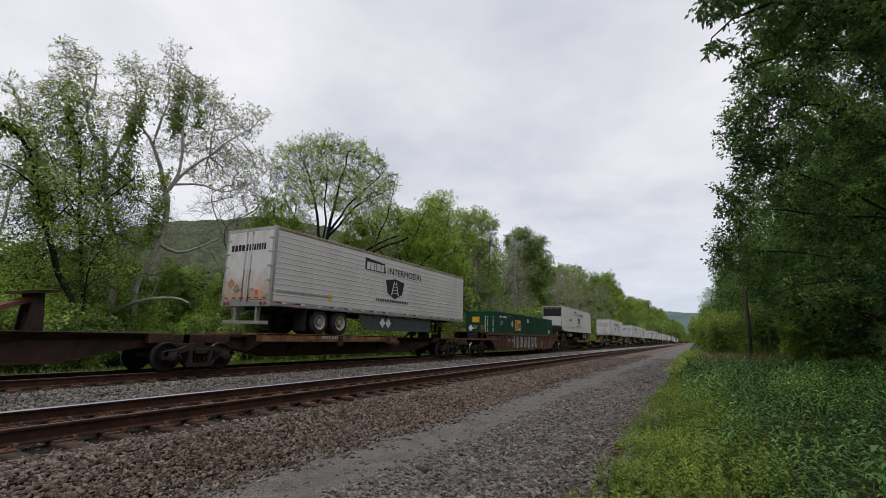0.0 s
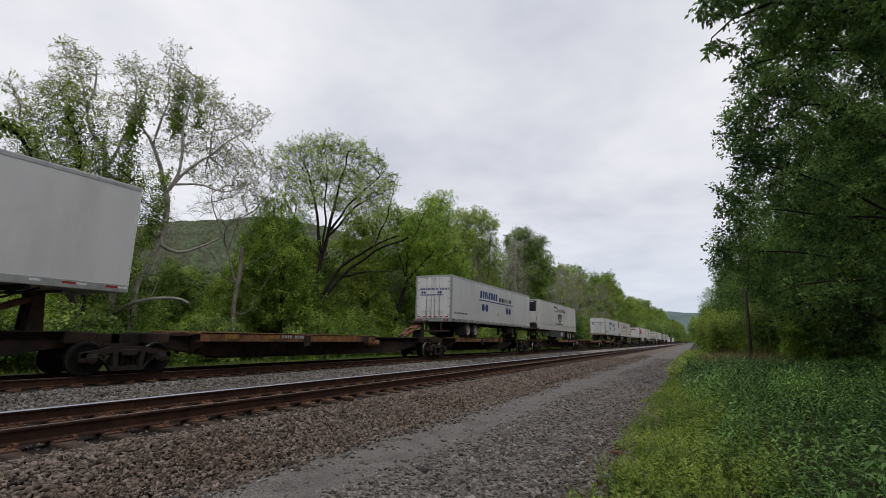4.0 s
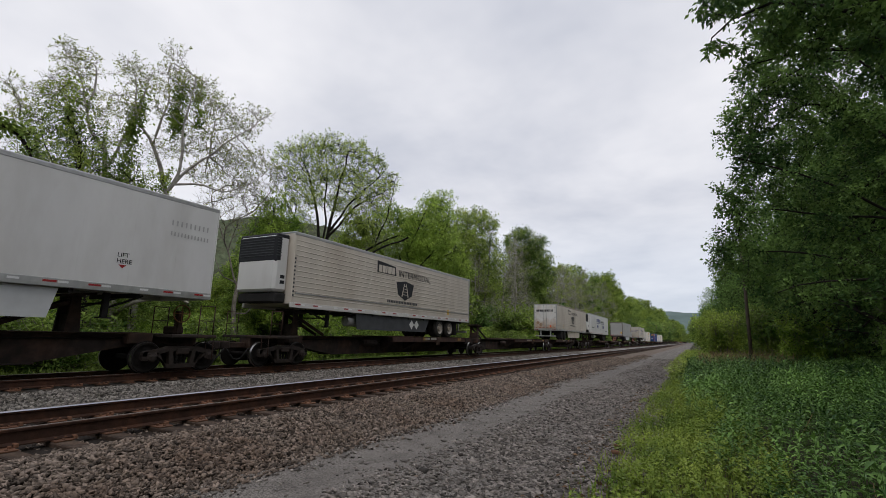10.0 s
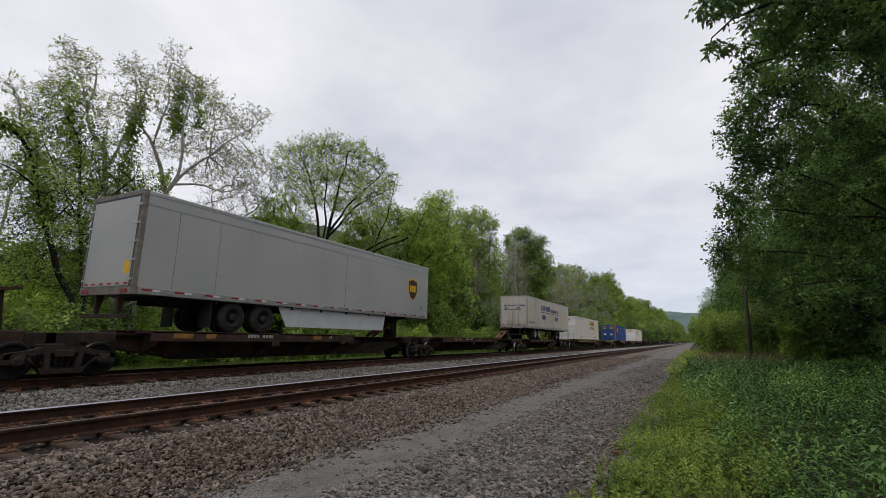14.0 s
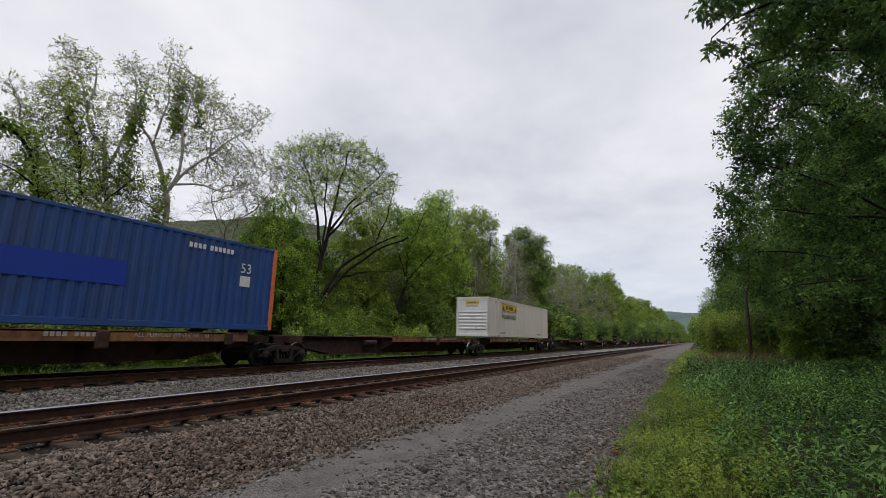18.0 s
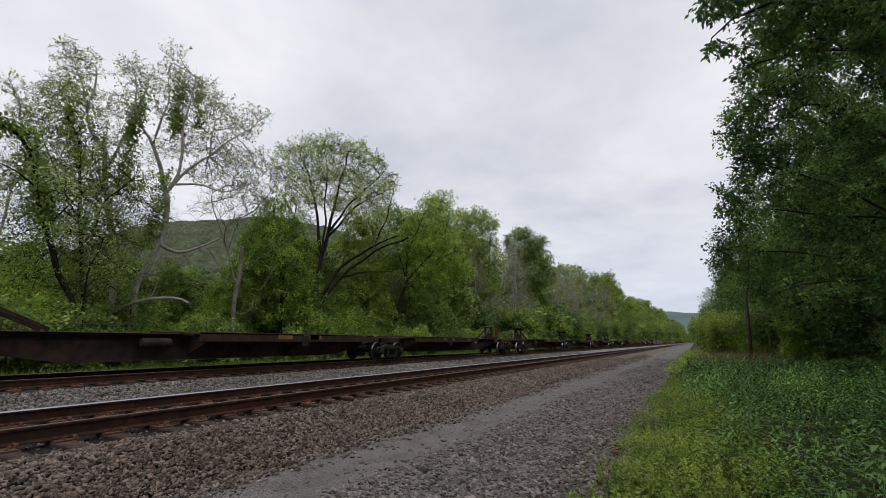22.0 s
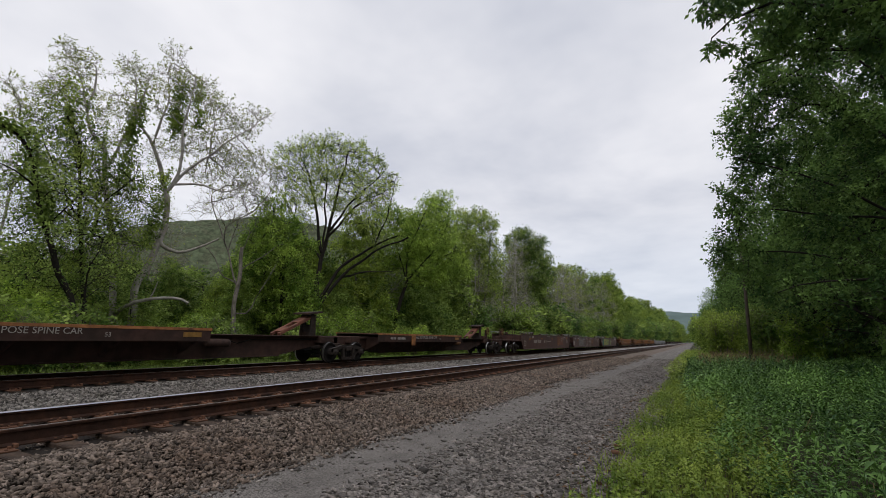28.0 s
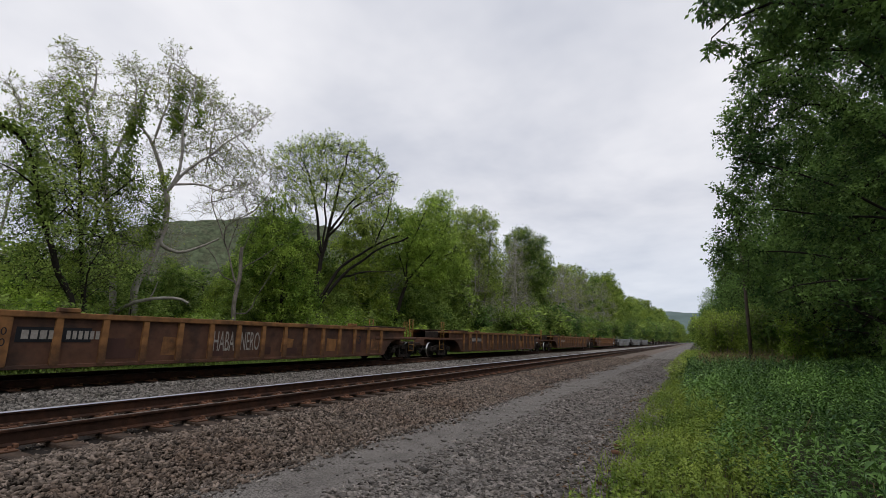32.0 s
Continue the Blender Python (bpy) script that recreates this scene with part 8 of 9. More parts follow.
    t.fill([(-1.9, -2.6, 16.8, 1.6, 1.3), (-2, -0.4, 18.5, 1.6, 1), (2, -2.1, 17.2, 1.5, 1), (0.7, 2.1, 18.5, 1.6, 1.2), (4, 0.4, 16.1, 1.5, 1.2), (1.9, 5.6, 16.4, 1.5, 1.2), (-0.6, -4.4, 13.9, 1.3, 1.2), (-2.5, -0.3, 15.7, 1.8, 1.4), (0.9, -1.1, 15.5, 1.8, 1.3), (0.3, 2.8, 16, 1.8, 1.4), (4.3, 0.6, 13.3, 1.7, 1.2), (-3, -1.6, 12.9, 1.5, 1.1), (0.8, -2.5, 12.8, 1.4, 0.9), (-0.6, 2.8, 13.9, 1.8, 1.2), (3.8, -0.1, 11.1, 1.6, 1), (-2.1, -1, 11.5, 1.3, 0.8), (-1.6, -5.3, 15.2, 0.9, 0.7)], 4.0, kill=0.32, step=0.26)
    t.finish(0.011, 2, 0.7, 9, puff=0.07, bare=0.25, power=2.1)
    plant("tree", t, 0.14, M_DARKBARK, M_LEAF_L, (-28.0, 30.8, 0.0), "broad round-crowned tree with dark spreading limbs")
    # leaning dark trunk under a broad crown
    t = Colony(6)
    t.guide([(-0.1, -0.1, -0.6), (0.6, 0.4, 4.3), (1.3, 0.9, 7.1), (2.1, 1.4, 8.5)], 0.22, 0.16)
    t.guide([(2.1, 1.4, 8.5), (3.6, 2, 10.2), (4.9, 2.5, 13.3), (5.3, 2.4, 14.4)], 0.1, 0.03)
    t.guide([(1.4, 0.9, 7.4), (1.3, 1.1, 10.8), (2.2, 1.9, 14), (3.3, 2.8, 16.4)], 0.1, 0.03)
    t.guide([(1.3, 0.9, 7.1), (-0.1, 0.5, 10.8), (-1, 0.5, 13.4)], 0.09, 0.03)
    t.guide([(2.5, 1.7, 8.9), (5, 2.5, 9.9), (6.6, 2.6, 10.7)], 0.08, 0.03)
    t.guide([(0.9, 0.6, 11.4), (1.2, 0.8, 10.1), (2, 1.3, 8.1)], 0.03, 0.01)
    t.fill([(-0.1, -0.8, 13.9, 1.9, 1.1), (0.7, 1.9, 13.8, 2.2, 1.2), (3.9, 0.6, 15.1, 1.5, 0.9), (3.3, 4.9, 16.5, 1.3, 1.2), (1, -0.7, 11.4, 2.2, 1.3), (1.5, 3.7, 12.9, 2.4, 1.5), (5.3, 1.8, 13.1, 1.5, 1.4), (1.4, 2.2, 10.4, 2.3, 1.3), (4.7, 1.9, 10.4, 2.1, 1.4), (-0.5, 0.7, 9.3, 2.2, 1.3), (3.5, 1.6, 7.8, 2.4, 1.3), (5.4, 4.6, 8.7, 1.8, 1.5)], 1.5, kill=0.5, step=0.38)
    t.finish(0.012, 3, 0.9, 11, puff=0.12)
    plant("tree", t, 0.2, M_DARKBARK, M_LEAF_B, (-27.5, 40.6, 0.0), "leaning dark-trunked tree with fresh green leaves")
    # slim open trees with several bare stems
    t = Colony(11)
    t.guide([(0.4, 0.2, -0.6), (0.4, 0.2, 11.7), (0.5, 0.2, 18.8)], 0.16, 0.04)
    t.guide([(-0.2, -0.1, -0.6), (-0.9, -0.8, 11.6), (-1.3, -1.4, 17.7)], 0.14, 0.04)
    t.guide([(0.8, 0.3, -0.6), (1.5, 1.1, 11.7), (1.8, 1.7, 17.2)], 0.13, 0.04)
    t.guide([(-0.4, -0.2, -0.6), (-2.1, -1.6, 12.4), (-2.4, -2.4, 16.7)], 0.12, 0.03)
    t.fill([(-1, -2.4, 19, 2.1, 1.4), (-0.7, 2.3, 20.5, 2, 1.5), (2.2, 0.1, 18.4, 1.6, 1.7), (-3.2, -0.8, 17.1, 1.8, 1.6), (0.4, -2.4, 16, 2.2, 1.7), (1.3, 2.2, 15.5, 1.8, 2), (-1.5, -2.1, 12.7, 2.1, 1.7), (0.3, 1.2, 12.7, 2.3, 1.9), (3.6, -0.2, 12.3, 1.4, 1.9), (-1.7, 1.5, 9.7, 2.5, 1.6), (2.8, -0.2, 8.9, 2, 1.5)], 1.3, kill=0.55, step=0.42)
    t.finish(0.016, 4, 1.0, 8, puff=0.2, bare=0.1)
    plant("tree", t, 0.26, M_BARK, M_LEAF_L, (-29.0, 65.3, 0.0), "slim open tree with several bare grey stems")
    # slim tree further off
    t = Colony(12)
    t.guide([(0, -0, -0.6), (-0.2, -0.1, 13.2), (-0.4, -0.1, 21.7)], 0.16, 0.04)
    t.guide([(0.4, 0.1, 6.2), (2.5, 0.3, 15.5), (2.7, -0.2, 20.2)], 0.12, 0.03)
    t.guide([(-0.5, -0.2, 5), (-3.4, -0.6, 14.5), (-4.6, -0.4, 21.9)], 0.12, 0.03)
    t.fill([(-0.6, -1.5, 22.9, 2.4, 1.4), (1.7, 1.1, 21.5, 2.2, 1.6), (-2.5, -3.1, 20.1, 1.4, 2.1), (-0, 0.6, 19.3, 3.1, 2.2), (3.3, -0.5, 17.5, 2.1, 1.9), (-2.8, 1.3, 15.9, 2.7, 2.4), (1.4, -0.3, 13.7, 3.3, 2.3), (3.5, 3.1, 15.3, 1.7, 1.9), (-3, -3.4, 11.8, 2.6, 2.1)], 1.0, kill=0.65, step=0.5)
    t.finish(0.02, 4, 1.1, 8, puff=0.25)
    plant("tree", t, 0.32, M_BARK, M_LEAF_M, (-30.0, 94.7, 0.0), "slim tree with a billowing mid-green crown")


def grown(seed, h, spread, n_leaf, dens, top=3, trunk=0.28, low=0.25, bare=0.0, limbs=6, up=0.45, nsp=7, puff=0.2):
    """A generic wild tree of height h."""
    t = Tree(seed)
    t.tip, t.puff = 0.2, puff
    r = t.r
    base = [(0, 0, -0.6), (r.normal(0, 0.3), r.normal(0, 0.3), h * 0.3), (r.normal(0, 0.6), r.normal(0, 0.6), h * 0.62), (r.normal(0, 0.7), r.normal(0, 0.7), h * 0.97)]
    p, rad = t.limb(base, trunk, 0.03)
    t.sprout(p, rad, 4 - top, 3, nsp + 4, spread * 0.6, up=up, leaves=n_leaf, lo=low, bare=bare)
    for i in range(limbs):
        a = i * 2.4 + r.uniform(-0.4, 0.4)
        f = low + 0.05 + (0.62 - low) * i / limbs
        k = int(f * (len(p) - 1))
        out = spread * r.uniform(0.7, 1.05) * (1.1 - 0.5 * f)
        e = p[k] + np.array([math.cos(a) * out, math.sin(a) * out, h * r.uniform(0.14, 0.34)])
        mid = (p[k] + e) / 2 + np.array([math.cos(a), math.sin(a), -0.6]) * 0.3
        q, rr = t.limb([p[k], mid, e], rad[k] * 0.6, 0.025)
        t.sprout(q, rr, 4 - top, 3, nsp, spread * 0.52, up=up, leaves=n_leaf, lo=0.2, bare=bare)
    if dens:
        t.cloud((0, 0, h * 0.55), spread * 0.75, spread * 0.75, h * 0.38, dens, 40, 0.5)
    return t


def wild(seed, h, spread, dens, tip_r, twigs, length, leaves, bare=0.0, low=0.2, lumps=26, puff=0.22, kill=0.75, step=0.55, woody=False, squash=0.95):
    """A wild tree of height h: a wandering trunk, limbs, and a crown of uneven leafy lumps."""
    t = Colony(seed)
    r = t.r
    top = np.array([r.normal(0, 0.5), r.normal(0, 0.5), h * 0.8])
    t.guide([(0, 0, -0.6), (r.normal(0, 0.3), r.normal(0, 0.3), h * 0.35), top * 0.8, top], h * 0.012, 0.05, 0.7)
    lobes = []
    for i in range(lumps):
        f = low + (1 - low) * (i + r.random()) / lumps
        a = i * 2.4 + r.uniform(-0.5, 0.5)
        wide = spread * (math.sin(math.pi * min(1, 0.16 + 0.86 * f)) ** 0.7) * r.uniform(0.45, 0.95)
        size = r.uniform(0.2, 0.34) * spread
        lobes.append((wide * math.cos(a), wide * math.sin(a), h * f * squash, size, size * r.uniform(0.6, 0.9)))
    t.fill(lobes, dens, kill=kill, step=step, reach=5, rounds=60)
    t.finish(tip_r, twigs, length, leaves, puff=puff, bare=bare, woody=woody)
    return t


def woods():
    protos = []
    for k, (h, sp, nl, leaf, bark, bare, lab) in enumerate((
            (20, 4.6, 9, M_LEAF_M, M_BARK, 0.0, "tall leafy deciduous tree in full green"),
            (18, 4.4, 9, M_LEAF_W, M_DARKBARK, 0.0, "full mid-green deciduous tree at the wood's edge"),
            (21, 3.8, 7, M_LEAF_O, M_BARK, 0.15, "slender tree with an open olive-green crown"),
            (17, 4.0, 2, M_LEAF_Y, M_PALEBARK, 0.6, "nearly bare greyish tree with few leaves"),
            (19, 4.8, 9, M_LEAF_O, M_BARK, 0.0, "dense rounded fresh-green tree in the wood"))):
        t = wild(20 + k, h, sp, 0.6, 0.018, 4, 1.1, nl, bare, low=0.1 if k != 3 else 0.3, lumps=34, kill=0.62, step=0.5, woody=k == 3)
        hp = float(max(p[2] for p in t.pos)) + 0.5
        protos.append((plant("tree", t, 0.38 if k != 3 else 0.2, bark, leaf, (-400 - 20 * k, -300, -0.5), lab, group="trees along the tracks"), hp))
    R = random.Random(12)
    # (x, y, height, kind) along the edge of the wood, then depth behind it
    edge = [(-31, 4, 6.5, 0), (-33, 9, 6.0, 2), (-34, 14, 6.0, 0), (-36, 11.5, 6.6, 2), (-31, 19.5, 6.2, 0), (-32, 17.3, 6.2, 1), (-30, 22, 5.5, 4), (-34, 21.5, 6.5, 0), (-33, 25.5, 8, 0), (-32, 34, 11, 0), (-35, 19, 7, 2), (-27, 3, 9, 0), (-36, 15.5, 6.8, 0), (-36, 18.4, 6.6, 1), (-36, 12, 14.5, 3), (-35, 16.5, 14, 3), (-36, 20.5, 12.5, 3), (-37, 8.5, 6.6, 0), (-37, 13.2, 7, 1), (-38, 16.6, 7, 0), (-36, 21.8, 7.5, 0), (-27, 22.0, 6, 0), (-27, 7.5, 5, 1), (-33, 27.5, 11.5, 1), (-32, 31.5, 10.5, 4), (-35, 29.5, 12, 0), (-30, 38, 14, 4), (-33, 44, 20, 3), (-30, 49, 17.5, 0), (-31, 55.5, 20.8, 0), (-34, 62, 17, 4), (-32, 70, 20.5, 2), (-34, 77, 17.5, 0), (-33, 66, 15, 1), (-34, 81, 15, 0), (-35, 88, 15.5, 1),
            (-30, 84, 19, 3), (-31, 95, 20, 1), (-33, 103, 22, 0), (-32, 112, 22, 2), (-31, 122, 21, 3), (-32, 134, 23, 4), (-31, 146, 24, 1), (-32, 160, 25, 2), (-31, 176, 26, 0),
            (-32, 192, 27, 4), (-31, 209, 30, 1), (-33, 228, 29, 4), (-32, 248, 29, 2), (-33, 268, 28, 0), (-32, 292, 27, 1), (-34, 320, 29, 4), (-33, 350, 29, 0), (-35, 385, 33, 1), (-34, 421, 35, 4), (-36, 470, 35, 0), (-36, 530, 37, 1), (-37, 600, 40, 4), (-38, 690, 44, 0), (-39, 795, 47, 1),
            (-27.5, 61, 14, 3), (-27.5, 73, 17, 3), (-28, 81.5, 21, 3), (-27, 104, 17.5, 3), (-28, 115, 20.5, 3), (-28, 127, 20, 3), (-28.5, 140, 23, 3), (-28, 153, 21, 3), (-28, 173, 23, 3), (-29, 201, 30, 2)]
    bushes = []
    for k, (leaf, lab) in enumerate(((M_LEAF_W, "dense low tree filling the wood's edge"), (M_LEAF_O, "bushy olive-green sapling thicket"), (M_LEAF_D, "dark understorey tree beneath the oaks"), (M_LEAF_B, "bright yellow-green sapling at the wood's edge"))):
        t = wild(30 + k, 7.0, 3.0, 1.6, 0.012, 3, 0.7, 9, low=0.02, lumps=44, puff=0.14, kill=0.42, step=0.34, squash=0.88)
        bushes.append((plant("tree", t, 0.22, M_DARKBARK, leaf, (-400 - 20 * k, -320, -0.5), lab, group="trees along the tracks"), 7.0))
    for i in range(44):
        y = -2 + i * 1.5 + R.uniform(-0.5, 0.5)
        x, h = ((-28.5, 4.6), (-32.0, 5.8), (-36.5, 6.6), (-41, 7.2))[i % 4]
        if y > 26:
            h = h * (1 + (y - 26) / 40)
        ob, hp = bushes[R.choice((0, 0, 1))]
        s = h * R.uniform(0.85, 1.15) / hp
        copy_thing(ob, Matrix.Translation((x + R.uniform(-1, 1), y, -0.5)) @ Matrix.Rotation(R.uniform(0, 6.28), 4, "Z") @ Matrix.Diagonal((s * 1.25, s * 1.25, s, 1)))
    for x, y, h in ((-24.5, 8.8, 4.2), (-25.5, 9.8, 3.6), (-27.5, 11.5, 3.0), (-27.0, 15.7, 2.6), (-28.0, 17.8, 2.6), (-27.0, 18.7, 3.2), (-28.5, 21.4, 4.4), (-26.0, 14.3, 2.0), (-27.0, 32.9, 4.6), (-29.0, 38.8, 5.5), (-28.0, 52.7, 4.2), (-27.0, 58.9, 4.2), (-28.0, 78.8, 6.0)):
        ob, hp = bushes[3]
        copy_thing(ob, Matrix.Translation((x, y, -0.5)) @ Matrix.Rotation(R.uniform(0, 6.28), 4, "Z") @ Matrix.Diagonal((h / hp * 1.2, h / hp * 1.2, h / hp, 1)))
    for x, y, h in ((12, 24, 6), (14.5, 28, 7), (12, 33, 6.5), (17, 24, 7), (10.5, 39, 6.5), (13, 45, 8), (18, 32, 8), (9.5, 47, 7), (16, 20, 7), (20, 26, 8), (9, 56, 8), (12, 62, 9)):
        ob, hp = bushes[0 if y > 36 else 2]
        copy_thing(ob, Matrix.Translation((x, y, 0)) @ Matrix.Rotation(R.uniform(0, 6.28), 4, "Z") @ Matrix.Diagonal((h / hp * 1.2, h / hp * 1.2, h / hp, 1)))
    for x, y in ((-40, 36), (-38, 52), (-40, 66), (-38, 80), (-41, 97), (-40, 116), (-41, 140), (-41, 170), (-42, 205), (-43, 250), (-44, 310), (-46, 400)):
        edge.append((x, y, R.uniform(10, 12) if y < 45 else R.uniform(16, 20), R.choice((0, 1, 4))))
    for x, y, h, k in edge:
        ob, hp = protos[k]
        s = h / hp
        m = Matrix.Translation((x + R.uniform(-0.8, 0.8), y, -0.45)) @ Matrix.Rotation(R.uniform(0, 6.28), 4, "Z") @ Matrix.Diagonal((s * R.uniform(0.9, 1.15), s * R.uniform(0.9, 1.15), s, 1))
        copy_thing(ob, m)
    # the far end of the valley, where the line bends out of sight
    for i in range(16):
        x, y, h = -75 + i * 11 + R.uniform(-4, 4), 1560 + R.uniform(-40, 60), R.uniform(26, 38)
        ob, hp = protos[R.choice((0, 1, 4))]
        copy_thing(ob, Matrix.Translation((x, y, -1)) @ Matrix.Diagonal((h / hp * 1.6, h / hp * 1.6, h / hp, 1)))
    for x, y, h, k in ((-30, 900, 40, 4), (-27, 1050, 42, 1), (-24, 1250, 44, 0), (10, 480, 24, 1), (9, 620, 26, 4), (9, 800, 28, 1), (8, 1020, 30, 4), (8, 1280, 34, 1)):
        ob, hp = protos[k]
        copy_thing(ob, Matrix.Translation((x, y, -1)) @ Matrix.Diagonal((h / hp * 1.3, h / hp * 1.8, h / hp, 1)))
    # unseen trees behind the camera on the far side, added to block light
    for x, y, h, k in ((-30, -12, 18, 1), (-31, -28, 19, 0), (-33, -48, 20, 4), (-32, -70, 19, 1)):
        ob, hp = protos[k]
        copy_thing(ob, Matrix.Translation((x, y, -0.45)) @ Matrix.Diagonal((h / hp,) * 3 + (1,)))
    # the dark wood on the road's other side
    dark = []
    for k, (h, sp) in enumerate(((17, 5.0), (19, 5.6))):
        t = grown(40 + k, h, sp, 18, 0, top=2, limbs=18, low=0.06, nsp=10, up=0.12, puff=0.24)
        dark.append((plant("tree", t, 0.22, M_DARKBARK, M_LEAF_D, (-400, -340 - 20 * k, -0.5), "dark dense oak overhanging the road's verge", group="oaks by the road", wide=0.62), h))
    # last four oaks: unseen, added beside and behind the camera to hold back light
    for x, y, h, k, turn in ((10.8, 22, 18, 0, 1.7), (10.4, 30, 19, 1, 2.9), (9.2, 38.5, 18.5, 0, 4.0), (9.2, 50, 18, 1, 5.0), (7.8, 64, 17, 0, 0.9), (7.6, 80, 16.5, 1, 2.2), (7.8, 100, 17, 0, 3.3), (8.0, 125, 18, 1, 4.4), (8.5, 160, 19, 0, 5.2), (9, 205, 21, 1, 0.1), (10, 270, 23, 0, 1.2), (11, 360, 26, 1, 2.0),
                            (14, 18, 17, 0, 3.1), (15, 30, 18, 1, 0.7), (14, 43, 17, 0, 2.4), (9, 2, 18, 0, 1.1), (8, -10, 18, 1, 2.0), (9, -26, 19, 0, 0.2), (9, -46, 19, 1, 4.2)):
        ob, hp = dark[k]
        s = h / hp
        copy_thing(ob, Matrix.Translation((x, y, 0.2)) @ Matrix.Rotation(turn, 4, "Z") @ Matrix.Diagonal((s, s, s, 1)))
    # oak whose long boughs reach out over the verge
    t = Colony(61)
    t.guide([(0, 0, -0.5), (-1.5, 0, 6.7), (-1.1, 0, 10.2), (-0.7, 0, 14)], 0.3, 0.15)
    t.guide([(-1.8, 0, 4.6), (-4.1, -0.3, 6.2), (-5.5, -0.7, 7), (-7.1, -1, 7.6)], 0.055, 0.015)
    t.guide([(-1.6, 0, 6.1), (-3.6, 0.3, 9.2), (-5, 0.7, 10.3), (-6.4, 1, 10.7)], 0.055, 0.015)
    t.guide([(-1.4, 0, 7.9), (-3.6, -0.2, 11), (-5, -0.3, 12.3), (-6.2, -0.5, 13.1)], 0.055, 0.015)
    t.guide([(-1.9, 0, 3.3), (-4.2, 0.2, 4.3), (-5.9, 0.3, 4.6), (-7.8, 0.5, 4.7)], 0.055, 0.015)
    t.guide([(-2, 0, 3), (-3.9, -0.5, 3.5), (-5.1, -1, 3.3), (-6.3, -1.5, 3)], 0.055, 0.015)
    t.guide([(-1.7, 0, 5), (-4.3, 0.3, 5.6), (-6, 0.7, 6.1), (-7.4, 1, 6.2)], 0.055, 0.015)
    t.guide([(-1.1, 0, 10.2), (-2.9, -0.4, 11), (-4.3, -0.8, 10.5), (-5.3, -1.2, 10)], 0.055, 0.015)
    t.guide([(-2.1, 0, 2.4), (-3.8, -0.9, 3), (-5, -1.8, 2.6)], 0.055, 0.015)
    t.fill([(-5.7, -0.3, 10.3, 0.5, 0.3), (-6.2, -0.6, 9.7, 0.5, 0.3), (-6.5, 0.8, 9.7, 0.5, 0.3), (-6.9, 0.1, 8.9, 0.4, 0.3), (-6.2, 0.7, 8.9, 0.6, 0.4), (-6.7, -0.7, 7.9, 0.5, 0.3), (-6.3, 0.4, 7.6, 0.5, 0.3), (-6.8, 0.1, 7.1, 0.3, 0.2), (-7.1, -1, 6.2, 0.5, 0.3), (-7.4, -0.7, 5.8, 0.3, 0.2), (-6.9, -1, 5.5, 0.5, 0.3), (-7.1, 0.1, 5.2, 0.4, 0.2), (-7.6, 0, 4.6, 0.4, 0.1), (-7, -0.5, 4.5, 0.5, 0.2), (-7.5, 0, 4.1, 0.3, 0.2), (-7.5, 0.4, 3.8, 0.4, 0.2), (-6.8, 0.2, 3.9, 0.5, 0.3)], 22, kill=0.22, step=0.18)
    inner = []
    for i in range(240):
        z = 2.6 + 14.0 * ((i + t.r.random()) / 240) ** 0.85
        inner.append((t.r.uniform(-6.0, 1.5), t.r.uniform(-2.0, 3.0), z, t.r.uniform(0.5, 0.9), t.r.uniform(0.25, 0.5)))
    for i in range(90):
        inner.append((t.r.uniform(-4.6, 1.5), t.r.uniform(-1.0, 3.5), t.r.uniform(7.5, 16.5), t.r.uniform(0.5, 0.9), t.r.uniform(0.3, 0.5)))
    t.fill(inner, 2.6, kill=0.32, step=0.26)
    t.finish(0.008, 3, 0.38, 13, puff=0.08, up=0.05)
    plant("tree", t, 0.115, M_DARKBARK, M_LEAF_D, (8.6, 18.5, 0.2), "spreading dark oak with long overhanging boughs", group="oaks by the road", wide=0.62)
    # young oak beside the camera, its boughs hanging over the verge
    t = Colony(60)
    t.guide([(0, 0, -0.5), (-2.3, 0, 3.9), (-2.1, 0, 6.1), (-2.1, 0, 7.6)], 0.16, 0.1)
    t.guide([(-2.1, 0, 5.9), (-3.2, -0.1, 6.6), (-4, -0.2, 7), (-4.7, -0.2, 6.8), (-5.1, -0.3, 6.4)], 0.04, 0.012)
    t.guide([(-2.1, 0, 7), (-3.3, -0.2, 7.5), (-4.4, -0.4, 7.1), (-5.1, -0.6, 7)], 0.04, 0.012)
    t.guide([(-2.1, 0, 5.6), (-3.3, 0.1, 6.2), (-4, 0.3, 6.3), (-4.5, 0.4, 6.2)], 0.035, 0.012)
    t.fill([(-5.1, 0.4, 7.6, 0.2, 0.2), (-4.9, 0.1, 7.3, 0.2, 0.2), (-4.7, -0.5, 6.8, 0.2, 0.2), (-5, -0.5, 6.2, 0.1, 0.1), (-4.8, -0.1, 6.4, 0.2, 0.1), (-4.5, 0, 6.5, 0.2, 0.2), (-4.5, 0.2, 6.1, 0.2, 0.1), (-4.3, 0.4, 6.3, 0.2, 0.1), (-4.3, 0.2, 7.1, 0.3, 0.2), (-4.1, -0.3, 6.4, 0.3, 0.3), (-3.9, -0.4, 6.7, 0.3, 0.2), (-4.6, 0.1, 7.6, 0.4, 0.2), (-3.6, -0.3, 6.4, 0.3, 0.3), (-4.2, -0.3, 7.3, 0.4, 0.2), (-3.2, -0.2, 6.5, 0.3, 0.3), (-2.9, -0.2, 5.9, 0.3, 0.3), (-3.8, -0.3, 6, 0.3, 0.2), (-3.1, 0.1, 7.3, 0.5, 0.3), (-2.8, -0.2, 6.5, 0.4, 0.3)], 130, kill=0.12, step=0.1)
